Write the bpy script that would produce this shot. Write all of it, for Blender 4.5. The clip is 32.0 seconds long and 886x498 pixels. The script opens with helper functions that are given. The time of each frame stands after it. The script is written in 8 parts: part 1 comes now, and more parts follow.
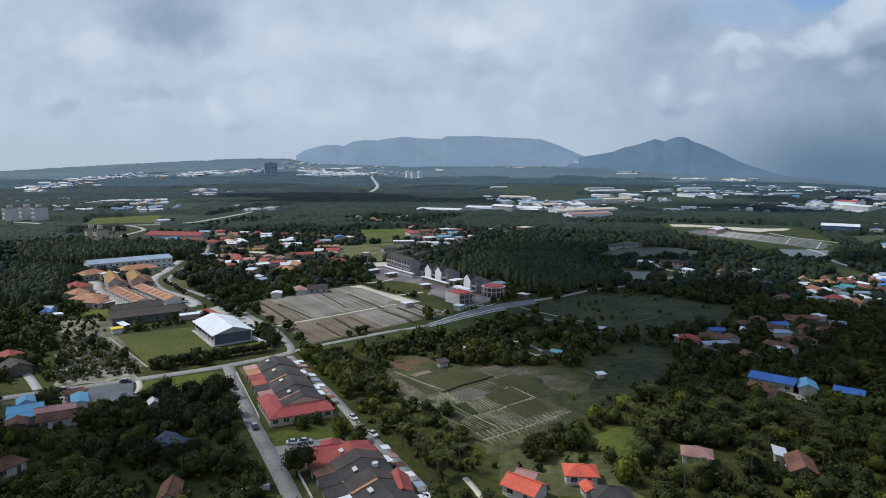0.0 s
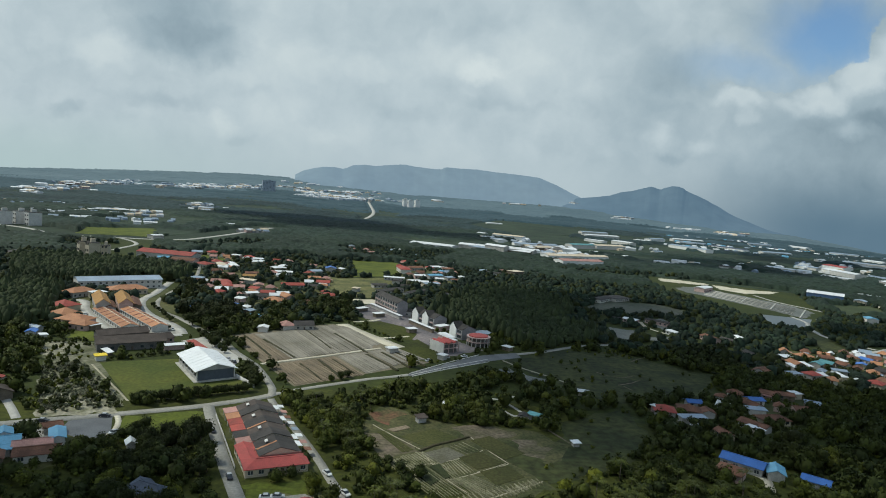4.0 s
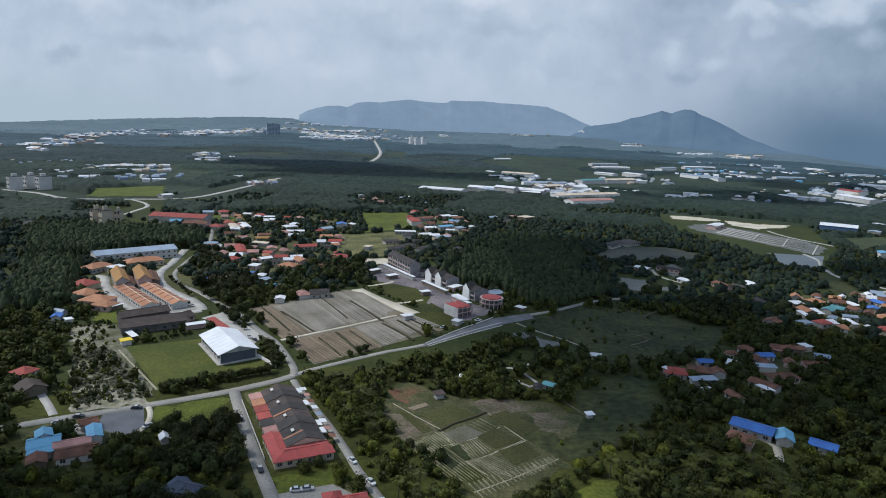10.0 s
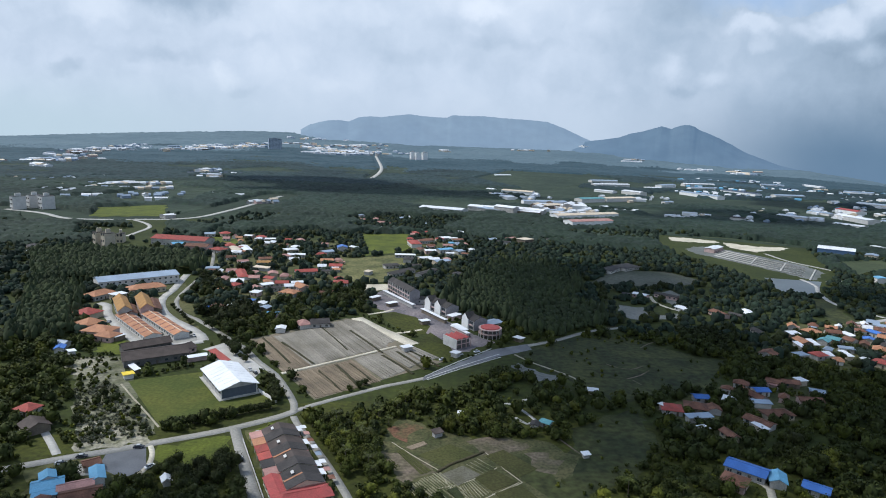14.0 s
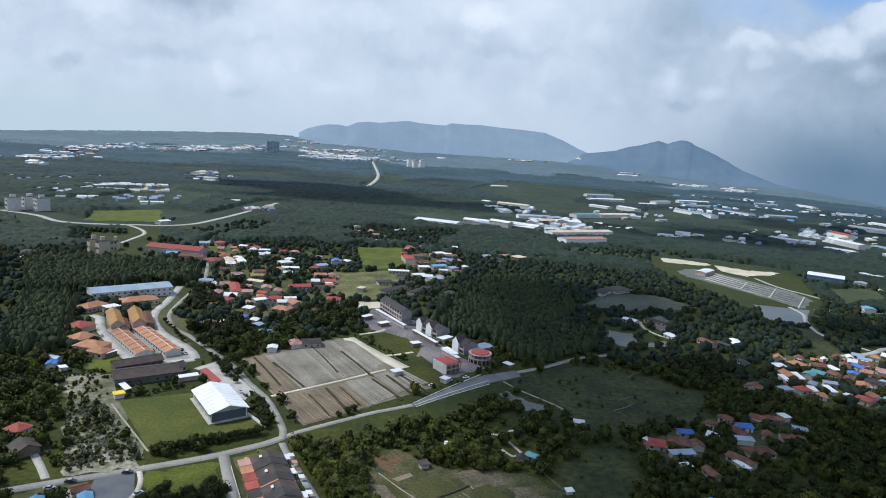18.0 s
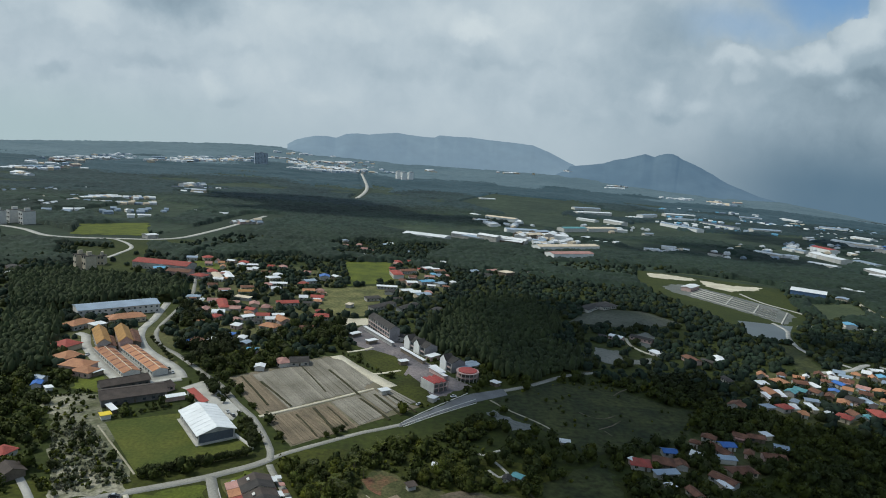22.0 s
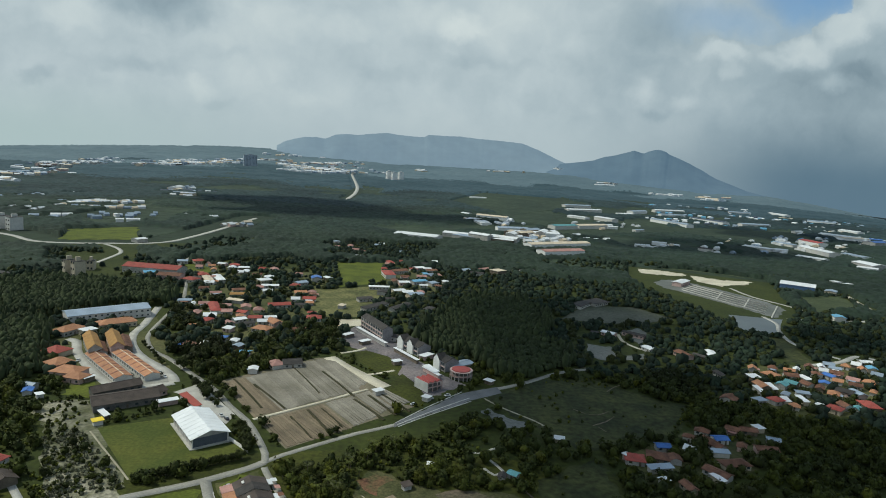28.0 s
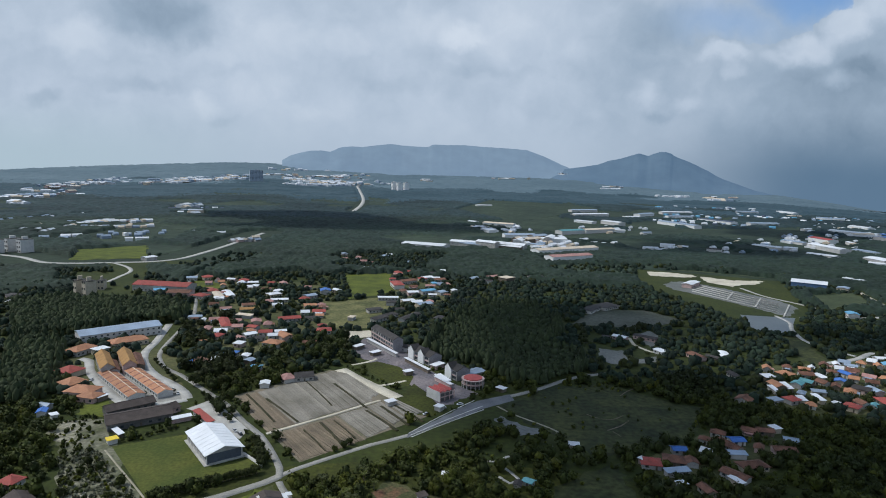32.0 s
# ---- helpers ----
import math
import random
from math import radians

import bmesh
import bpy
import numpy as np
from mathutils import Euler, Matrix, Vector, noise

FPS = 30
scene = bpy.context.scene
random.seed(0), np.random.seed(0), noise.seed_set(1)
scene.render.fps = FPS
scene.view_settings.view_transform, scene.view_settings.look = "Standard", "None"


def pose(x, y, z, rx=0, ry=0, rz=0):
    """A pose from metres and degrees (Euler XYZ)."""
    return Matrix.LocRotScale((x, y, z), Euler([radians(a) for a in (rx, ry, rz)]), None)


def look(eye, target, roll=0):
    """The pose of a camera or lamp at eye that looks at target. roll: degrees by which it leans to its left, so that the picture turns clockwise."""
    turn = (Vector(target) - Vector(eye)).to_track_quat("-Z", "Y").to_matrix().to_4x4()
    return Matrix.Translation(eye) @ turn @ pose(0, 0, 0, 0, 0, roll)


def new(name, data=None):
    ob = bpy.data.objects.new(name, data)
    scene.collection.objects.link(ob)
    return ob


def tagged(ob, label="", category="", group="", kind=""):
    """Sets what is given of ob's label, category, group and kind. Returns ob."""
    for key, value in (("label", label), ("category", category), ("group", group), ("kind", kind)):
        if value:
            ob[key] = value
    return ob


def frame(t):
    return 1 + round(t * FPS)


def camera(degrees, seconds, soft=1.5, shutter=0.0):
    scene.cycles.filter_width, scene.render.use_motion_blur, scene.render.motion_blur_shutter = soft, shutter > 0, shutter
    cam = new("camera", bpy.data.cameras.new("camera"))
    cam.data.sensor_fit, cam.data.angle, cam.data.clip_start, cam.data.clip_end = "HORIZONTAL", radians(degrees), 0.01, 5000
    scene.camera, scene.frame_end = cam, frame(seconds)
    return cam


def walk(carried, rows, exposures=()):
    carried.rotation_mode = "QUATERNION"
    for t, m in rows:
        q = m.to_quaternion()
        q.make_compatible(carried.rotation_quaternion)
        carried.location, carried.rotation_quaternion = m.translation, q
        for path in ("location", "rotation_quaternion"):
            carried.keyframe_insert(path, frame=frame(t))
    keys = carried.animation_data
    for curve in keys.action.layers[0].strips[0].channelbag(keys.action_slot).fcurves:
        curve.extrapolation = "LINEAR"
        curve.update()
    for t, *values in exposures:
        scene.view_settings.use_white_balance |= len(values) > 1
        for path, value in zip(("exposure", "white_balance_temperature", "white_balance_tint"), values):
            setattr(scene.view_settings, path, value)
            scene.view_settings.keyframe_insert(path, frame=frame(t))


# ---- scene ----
cam = camera(70.96, 32.0, soft=1.0)
PATH = [
    (0, (0.29, 4.47, 78.90), (-0.65, 103.57, 65.91), 0.09),
    (0.5, (0.42, 4.05, 80.47), (-1.00, 103.31, 68.76), -0.54),
    (1, (-0.26, 3.82, 81.32), (0.44, 103.26, 71.18), 0.12),
    (1.5, (0.33, 3.31, 83.52), (-0.05, 102.83, 74.09), -0.03),
    (2, (0.71, 1.84, 84.58), (-0.02, 101.57, 77.74), -1.00),
    (2.5, (0.61, 1.06, 84.57), (0.36, 100.91, 79.59), 1.07),
    (4.5, (1.01, 0.50, 93.53), (2.12, 100.07, 84.35), 6.68),
    (5, (0.66, 0.80, 94.64), (3.09, 100.23, 84.30), 9.07),
    (5.5, (0.80, 2.50, 96.11), (1.93, 101.13, 79.61), 7.05),
    (6, (0.56, 1.61, 98.01), (1.65, 100.81, 85.43), 4.43),
    (6.5, (0.45, 1.46, 98.39), (1.58, 100.53, 84.81), 5.62),
    (7, (0.37, 2.30, 100.23), (0.87, 100.75, 82.70), 5.02),
    (7.5, (0.51, 2.19, 101.94), (1.21, 100.82, 85.46), 4.49),
    (8, (0.18, 1.64, 103.94), (0.69, 100.41, 88.33), 3.24),
    (8.5, (0.66, 0.67, 104.68), (0.44, 99.57, 89.86), 4.02),
    (9, (0.07, 1.43, 107.44), (0.26, 100.07, 90.99), 4.00),
    (9.5, (-0.09, 0.34, 108.78), (-1.53, 99.14, 93.38), 2.43),
    (10, (-0.33, 1.66, 110.92), (-1.24, 99.81, 91.80), 2.02),
    (10.5, (-0.28, 0.90, 111.25), (-2.07, 99.06, 92.26), 1.86),
    (11, (-0.11, 0.77, 113.64), (-1.07, 99.20, 96.07), 2.46),
    (11.5, (0.28, -0.16, 115.44), (-1.55, 98.51, 99.28), 2.85),
    (12, (-0.03, 0.36, 116.61), (-0.63, 98.72, 98.60), 2.79),
    (12.5, (-0.27, -0.42, 118.18), (-2.08, 98.10, 101.15), 3.90),
    (13, (0.00, 0.00, 120.00), (-0.00, 98.28, 101.52), 2.28),
    (13.3, (-0.03, -0.41, 121.14), (-0.98, 98.10, 103.93), 2.35),
    (13.5, (-0.06, -0.69, 121.84), (-1.33, 97.85, 104.83), 1.47),
    (14, (0.02, -0.71, 123.30), (-1.05, 97.80, 106.14), 2.18),
    (14.4, (-0.14, -0.63, 124.67), (2.13, 98.37, 110.72), 1.23),
    (14.5, (-0.16, -0.64, 125.02), (-0.45, 98.03, 108.76), 4.20),
    (16.5, (0.57, -1.78, 131.95), (0.64, 96.87, 115.56), 4.17),
    (16.8, (0.11, -2.18, 132.68), (1.49, 96.64, 117.46), 2.88),
    (17, (-0.13, -2.44, 133.11), (-1.46, 96.48, 118.50), 3.47),
    (17.5, (0.22, -2.77, 134.26), (-0.47, 96.08, 119.14), 2.30),
    (18, (0.38, -2.64, 135.97), (0.12, 96.04, 119.77), 3.96),
    (18.5, (0.26, -3.41, 138.41), (-0.16, 95.38, 122.91), 3.76),
    (19, (0.54, -5.82, 140.55), (3.16, 93.16, 126.52), 4.90),
    (19.5, (-0.92, -5.35, 142.01), (1.21, 93.76, 128.86), 3.30),
    (20, (-0.11, -4.42, 141.74), (-0.87, 94.83, 129.54), 0.23),
    (20.5, (-0.15, -6.17, 140.48), (0.53, 93.14, 128.78), 3.93),
    (21, (0.40, -6.57, 141.14), (2.25, 92.60, 128.39), 4.94),
    (21.5, (0.07, -5.59, 142.26), (1.34, 93.54, 129.10), 4.37),
    (22, (0.43, -5.39, 141.75), (1.88, 93.56, 127.41), 4.26),
    (22.5, (0.77, -6.13, 141.81), (3.24, 92.88, 127.93), 4.99),
    (23, (0.64, -5.59, 141.67), (2.06, 93.48, 128.13), 4.60),
    (23.5, (0.08, -6.03, 141.44), (1.53, 93.16, 128.78), 3.73),
    (24, (0.04, -6.33, 141.52), (1.90, 92.89, 129.18), 3.13),
    (24.5, (-0.03, -6.03, 141.36), (1.48, 93.21, 129.21), 2.72),
    (25, (0.74, -5.93, 141.27), (3.18, 93.04, 127.15), 3.61),
    (25.5, (0.10, -6.49, 142.31), (2.03, 92.84, 130.90), 3.35),
    (26, (0.28, -7.38, 141.26), (2.40, 92.01, 130.43), 2.92),
    (26.5, (0.16, -6.80, 142.00), (3.58, 92.26, 128.81), 3.20),
    (28.5, (0.30, -5.59, 141.68), (2.78, 93.34, 127.31), 3.62),
    (29, (-0.12, -6.22, 142.04), (3.12, 92.77, 128.27), 4.34),
    (29.5, (0.06, -6.10, 142.01), (2.75, 92.92, 128.26), 3.66),
    (30, (0.17, -5.63, 142.21), (2.70, 93.31, 127.93), 3.24),
    (30.5, (0.30, -5.30, 142.12), (2.58, 93.53, 127.03), 3.22),
    (31, (-0.30, -5.22, 142.10), (2.29, 93.65, 127.35), 2.60),
    (31.5, (-0.68, -3.82, 141.45), (0.84, 95.15, 127.17), 2.51),
    (32, (0.10, -5.79, 141.51), (1.67, 93.35, 128.55), 1.54),
]
walk(cam, [(t, look(eye, target, roll)) for t, eye, target, roll in PATH],
     exposures=[(0, -0.17, 6010, 9), (2.6, -0.17, 6010, 9), (4.4, -0.19, 6630, -3), (5.5, -0.19, 6630, -3), (6.0, -0.19, 6030, 9), (10.3, -0.19, 6010, 9), (10.9, 0.09, 6010, 9), (20.0, 0.11, 6020, 9),
                (20.8, -0.23, 6010, 9), (21.5, -0.24, 6050, 8), (22.0, -0.26, 6370, 1), (23.0, -0.26, 6550, -2), (24.0, -0.26, 6810, -4), (25.0, -0.26, 6610, -2), (26.0, -0.26, 6780, -4),
                (29.0, -0.26, 6570, -2), (30.0, -0.26, 6650, -3), (31.2, -0.26, 6530, -1), (31.7, -0.26, 6050, 8), (32, -0.22, 6030, 8)])

# ---- sky and sun ----
SUN_AZ, SUN_EL = -78.0, 53.0      # degrees: to the left of the flight direction, above the horizon


def build_sky():
    """Broken bright cloud with a blue gap: heaps and dark bases set by bearing (x/y) and height (z/y), torn by noise."""
    world = bpy.data.worlds.new("sky")
    scene.world = world
    world.use_nodes = True
    nt = world.node_tree
    nt.nodes.clear()
    N, L = nt.nodes.new, nt.links.new

    def math_node(op, a, b=None, c=None, clamp=False):
        n = N("ShaderNodeMath")
        n.operation, n.use_clamp = op, clamp
        for k, v in enumerate((a, b, c)):
            if v is None:
                continue
            if isinstance(v, (int, float)):
                n.inputs[k].default_value = v
            else:
                L(v, n.inputs[k])
        return n.outputs[0]

    def ramp(value, lo, hi, out0, out1, smooth=True):
        n = N("ShaderNodeMapRange")
        n.interpolation_type = "SMOOTHSTEP" if smooth else "LINEAR"
        for k, v in enumerate((lo, hi, out0, out1)):
            n.inputs[k + 1].default_value = v
        L(value, n.inputs[0])
        return n.outputs[0]

    def blend(fac, a, b):
        n = N("ShaderNodeMixRGB")
        for k, v in enumerate((fac, a, b)):
            if isinstance(v, tuple):
                n.inputs[k].default_value = (*v, 1)
            elif isinstance(v, (int, float)):
                n.inputs[k].default_value = v
            else:
                L(v, n.inputs[k])
        return n.outputs[0]

    def grain(vector, scale, detail, rough=0.5):
        n = N("ShaderNodeTexNoise")
        n.inputs["Scale"].default_value, n.inputs["Detail"].default_value, n.inputs["Roughness"].default_value = scale, detail, rough
        L(vector, n.inputs["Vector"])
        return n

    out, bg = N("ShaderNodeOutputWorld"), N("ShaderNodeBackground")
    sky = N("ShaderNodeTexSky")
    sky.sky_type, sky.sun_disc = "NISHITA", False
    sky.sun_elevation, sky.sun_rotation = radians(SUN_EL), radians(SUN_AZ)
    gain = N("ShaderNodeMixRGB")
    gain.blend_type, gain.inputs[0].default_value, gain.inputs[2].default_value = "MULTIPLY", 1.0, (0.105, 0.125, 0.150, 1)
    L(sky.outputs[0], gain.inputs[1])
    way = N("ShaderNodeTexCoord").outputs["Generated"]
    sep = N("ShaderNodeSeparateXYZ")
    L(way, sep.inputs[0])
    ahead = math_node("MAXIMUM", sep.outputs[1], 0.25)
    u, v = math_node("DIVIDE", sep.outputs[0], ahead), math_node("DIVIDE", sep.outputs[2], ahead)
    flat = N("ShaderNodeCombineXYZ")
    L(u, flat.inputs[0]); L(v, flat.inputs[1])
    # the outlines of the heaps, torn at two sizes
    torn = flat.outputs[0]
    for scale, amount in ((8.0, 0.075), (24.0, 0.034)):
        n = grain(flat.outputs[0], scale, 5, 0.55)
        s = N("ShaderNodeVectorMath"); s.operation = "MULTIPLY_ADD"
        s.inputs[1].default_value, s.inputs[2].default_value = (amount, amount, 0), (-amount / 2, -amount / 2, 0)
        L(n.outputs["Color"], s.inputs[0])
        a = N("ShaderNodeVectorMath")
        L(torn, a.inputs[0]); L(s.outputs[0], a.inputs[1])
        torn = a.outputs[0]

    def heap(cu, cv, ru, rv, inner, amount):
        """amount inside an oval of sky, fading between inner and 1 of its radius."""
        d = N("ShaderNodeVectorMath"); d.operation = "MULTIPLY_ADD"
        d.inputs[1].default_value, d.inputs[2].default_value = (1 / ru, 1 / rv, 0), (-cu / ru, -cv / rv, 0)
        L(torn, d.inputs[0])
        e = N("ShaderNodeVectorMath"); e.operation = "LENGTH"
        L(d.outputs[0], e.inputs[0])
        return ramp(e.outputs["Value"], inner, 1.0, amount, 0.0)

    # brightness of the cloud, about 0 to 1
    soft = grain(way, 6.0, 6, 0.5)
    curls = grain(torn, 17.0, 5, 0.55)
    tone = math_node("ADD", ramp(soft.outputs[0], 0.3, 0.7, 0.46, 0.66, False), ramp(curls.outputs[0], 0.3, 0.7, -0.055, 0.055, False))
    for spot in SKY_HEAPS:
        tone = math_node("ADD", tone, heap(*spot))
    # darker and bluer under the thick cloud on the sea side
    shade = ramp(u, 0.12, 0.74, 0.0, 1.0)
    tone = math_node("SUBTRACT", tone, math_node("MULTIPLY", shade, ramp(v, 0.02, 0.30, 0.33, 0.19)))
    colours = N("ShaderNodeValToRGB")
    e = colours.color_ramp.elements
    e[0].position, e[0].color = 0.05, (0.20, 0.275, 0.36, 1)
    e[1].position, e[1].color = 0.95, (0.86, 0.895, 0.95, 1)
    for place, c in ((0.35, (0.40, 0.485, 0.585, 1)), (0.58, (0.585, 0.655, 0.75, 1))):
        k = e.new(place)
        k.color = c
    L(tone, colours.inputs[0])
    # the blue gap, and the heaps that stand before it
    gap = heap(0.580, 0.303, 0.16, 0.090, 0.15, 0.95)
    gap = math_node("MAXIMUM", gap, heap(0.455, 0.235, 0.16, 0.045, 0.0, 0.45))
    for spot in SKY_EDGE:
        gap = math_node("SUBTRACT", gap, heap(*spot), clamp=True)
    # broken cloud overhead, with wide blue gaps
    over = grain(way, 2.6, 5)
    open_sky = math_node("MULTIPLY", ramp(over.outputs[0], 0.40, 0.53, 1.0, 0.0), ramp(sep.outputs[2], 0.34, 0.52, 0.0, 1.0))
    clear = math_node("MAXIMUM", gap, open_sky)
    cover = math_node("SUBTRACT", 1.0, clear, clamp=True)
    whole = blend(cover, gain.outputs[0], colours.outputs[0])
    # pale haze towards the horizon, dull blue over the sea
    low = blend(ramp(u, -0.70, -0.10, 0.0, 1.0), (0.505, 0.610, 0.665), (0.520, 0.595, 0.685))
    low = blend(ramp(u, 0.20, 0.62, 0.0, 1.0), low, (0.125, 0.205, 0.300))
    whole = blend(ramp(v, -0.005, 0.115, 0.92, 0.0), whole, low)
    L(whole, bg.inputs[0])
    bg.inputs[1].default_value = 1.0
    L(bg.outputs[0], out.inputs[0])


# bearing, height, half width, half height, inner share, change of brightness
SKY_HEAPS = [
    (-0.375, 0.210, 0.075, 0.052, 0.3, -0.20), (-0.470, 0.212, 0.095, 0.040, 0.2, -0.19), (-0.430, 0.262, 0.160, 0.062, 0.3, -0.22), (-0.345, 0.180, 0.040, 0.022, 0.2, -0.06), (-0.555, 0.183, 0.075, 0.038, 0.1, 0.15), (-0.464, 0.122, 0.095, 0.020, 0.1, -0.11),
    (-0.609, 0.096, 0.042, 0.020, 0.2, -0.17), (-0.330, 0.140, 0.055, 0.018, 0.1, -0.07), (-0.370, 0.091, 0.030, 0.026, 0.1, 0.14), (-0.345, 0.074, 0.040, 0.013, 0.1, -0.09),
    (-0.225, 0.192, 0.060, 0.045, 0.1, 0.09), (-0.147, 0.183, 0.060, 0.035, 0.1, 0.11), (-0.027, 0.215, 0.070, 0.045, 0.1, 0.10), (0.040, 0.204, 0.050, 0.026, 0.15, 0.20),
    (0.075, 0.221, 0.130, 0.065, 0.1, 0.12), (-0.080, 0.120, 0.080, 0.020, 0.1, -0.06), (0.060, 0.150, 0.090, 0.018, 0.1, -0.06), (0.150, 0.120, 0.060, 0.030, 0.1, 0.06),
    (0.448, 0.186, 0.055, 0.020, 0.3, 0.22), (0.465, 0.160, 0.024, 0.020, 0.2, 0.15), (0.585, 0.205, 0.055, 0.036, 0.3, 0.26), (0.640, 0.245, 0.055, 0.045, 0.3, 0.28), (0.540, 0.188, 0.045, 0.024, 0.2, 0.18),
    (0.700, 0.290, 0.070, 0.050, 0.3, 0.24), (0.675, 0.170, 0.060, 0.028, 0.2, -0.12), (0.630, 0.153, 0.055, 0.020, 0.1, 0.15), (0.331, 0.121, 0.040, 0.026, 0.1, 0.16), (0.397, 0.108, 0.036, 0.020, 0.1, 0.12),
    (0.353, 0.093, 0.034, 0.012, 0.1, -0.10), (0.330, 0.225, 0.110, 0.050, 0.1, -0.10), (0.250, 0.165, 0.080, 0.035, 0.1, -0.05), (-0.200, 0.085, 0.090, 0.020, 0.1, 0.05),
]
# the heaped cloud in front of the blue gap
SKY_EDGE = [(0.700, 0.275, 0.070, 0.085, 0.85, 1.0), (0.650, 0.225, 0.070, 0.050, 0.8, 1.0), (0.590, 0.195, 0.070, 0.042, 0.8, 1.0), (0.530, 0.178, 0.075, 0.036, 0.75, 1.0), (0.440, 0.176, 0.080, 0.030, 0.6, 1.0)]


build_sky()
sun = new("sun", bpy.data.lights.new("sun", "SUN"))
sun.data.energy, sun.data.angle, sun.data.color = 3.1, radians(2.2), (1.0, 0.95, 0.86)
sx, sy = math.sin(radians(SUN_AZ)), math.cos(radians(SUN_AZ))
sun.matrix_world = look((sx * 300, sy * 300, 300 * math.tan(radians(SUN_EL))), (0, 0, 0))


# ---- materials ----
MATS = {}


def mat(name, color, rough=0.85, vary=0.25, scale=0.5, fine=4.0, bump=0.0, second=None, spec=0.3, metal=0.0, island=0.0, objvar=0.0, glow=None, streak=None):
    """A painted, earthy or leafy surface: base colour broken up at two sizes, with relief and wear."""
    if name in MATS:
        return MATS[name]
    m = bpy.data.materials.new(name)
    MATS[name] = m
    m.use_nodes = True
    nt = m.node_tree
    N, L = nt.nodes.new, nt.links.new
    b = nt.nodes["Principled BSDF"]
    b.inputs["Roughness"].default_value, b.inputs["Metallic"].default_value = rough, metal
    b.inputs["Specular IOR Level"].default_value = spec
    tc = N("ShaderNodeTexCoord")
    geo = N("ShaderNodeNewGeometry")
    big, small = N("ShaderNodeTexNoise"), N("ShaderNodeTexNoise")
    big.inputs["Scale"].default_value, small.inputs["Scale"].default_value = scale, fine
    big.inputs["Detail"].default_value = small.inputs["Detail"].default_value = 4
    for n in (big, small):
        L(geo.outputs["Position"], n.inputs["Vector"])
    c2 = second or tuple(max(0.0, v * (1 - 1.6 * vary)) for v in color)
    ramp = N("ShaderNodeMapRange")
    ramp.inputs[1].default_value, ramp.inputs[2].default_value = 0.35, 0.65
    L(big.outputs[0], ramp.inputs[0])
    mix = N("ShaderNodeMixRGB")
    mix.inputs[1].default_value, mix.inputs[2].default_value = (*color, 1), (*c2, 1)
    L(ramp.outputs[0], mix.inputs[0])
    last = mix.outputs[0]
    r2 = N("ShaderNodeMapRange")
    r2.inputs[1].default_value, r2.inputs[2].default_value, r2.inputs[3].default_value, r2.inputs[4].default_value = 0.3, 0.7, 1 - vary, 1 + vary
    L(small.outputs[0], r2.inputs[0])
    mul = N("ShaderNodeVectorMath"); mul.operation = "SCALE"
    L(last, mul.inputs[0]); L(r2.outputs[0], mul.inputs["Scale"])
    last = mul.outputs[0]
    for amount, src in ((island, geo.outputs["Random Per Island"]), (objvar, None)):
        if amount:
            if src is None:
                src = N("ShaderNodeObjectInfo").outputs["Random"]
            r3 = N("ShaderNodeMapRange")
            r3.inputs[3].default_value, r3.inputs[4].default_value = 1 - amount, 1 + amount
            L(src, r3.inputs[0])
            k = N("ShaderNodeVectorMath"); k.operation = "SCALE"
            L(last, k.inputs[0]); L(r3.outputs[0], k.inputs["Scale"])
            last = k.outputs[0]
    L(last, b.inputs["Base Color"])
    if glow:      # far backdrop: haze of the air in front of it, put in as emission
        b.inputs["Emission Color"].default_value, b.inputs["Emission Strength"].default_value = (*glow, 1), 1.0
    if bump:
        bp = N("ShaderNodeBump")
        bp.inputs["Strength"].default_value, bp.inputs["Distance"].default_value = bump, 0.3
        L(small.outputs[0], bp.inputs["Height"])
        L(bp.outputs[0], b.inputs["Normal"])
    return m


DITCH = mat("dark_ditch_hedge", (0.060, 0.050, 0.026), 0.95, 0.4, 0.15, 1.2, 0.3, second=(0.030, 0.032, 0.012))
LEAF_ESTATE = mat("plantation_leaves", (0.0390, 0.0530, 0.0200), 0.85, 0.25, 0.02, 0.3, second=(0.0290, 0.0410, 0.0165), island=0.15)
GREEN = mat("grass", (0.0531, 0.0590, 0.0072), 0.95, 0.4, 0.025, 0.5, 0.4, second=(0.0254, 0.0310, 0.0038))
FIELD = mat("mown_grass", (0.0920, 0.0980, 0.0175), 0.95, 0.25, 0.050, 0.6, 0.2, second=(0.0580, 0.0740, 0.0130))
MEADOW = mat("dark_meadow", (0.052, 0.058, 0.018), 0.95, 0.5, 0.045, 0.30, 0.5, second=(0.020, 0.028, 0.010))
ASPHALT = mat("grey_asphalt", (0.3150, 0.3000, 0.2700), 0.9, 0.2, 0.10, 1.2, 0.1, second=(0.2400, 0.2320, 0.2080))
ROADDARK = mat("dark_worn_asphalt", (0.175, 0.180, 0.190), 0.9, 0.2, 0.08, 2.0, 0.1, second=(0.115, 0.118, 0.125))
CONCRETE = mat("pale_concrete", (0.468, 0.450, 0.414), 0.9, 0.15, 0.15, 2.0)
SAND = mat("pale_sand", (0.60, 0.55, 0.44), 0.95, 0.18, 0.06, 1.0, 0.2, second=(0.45, 0.40, 0.31))
SOIL = mat("bare_soil", (0.20, 0.165, 0.12), 0.95, 0.25, 0.05, 1.0, 0.3, second=(0.13, 0.12, 0.075))
BED = mat("grey_garden_bed", (0.262, 0.238, 0.198), 0.95, 0.22, 0.05, 1.5, 0.3, second=(0.182, 0.163, 0.130), objvar=0.15)
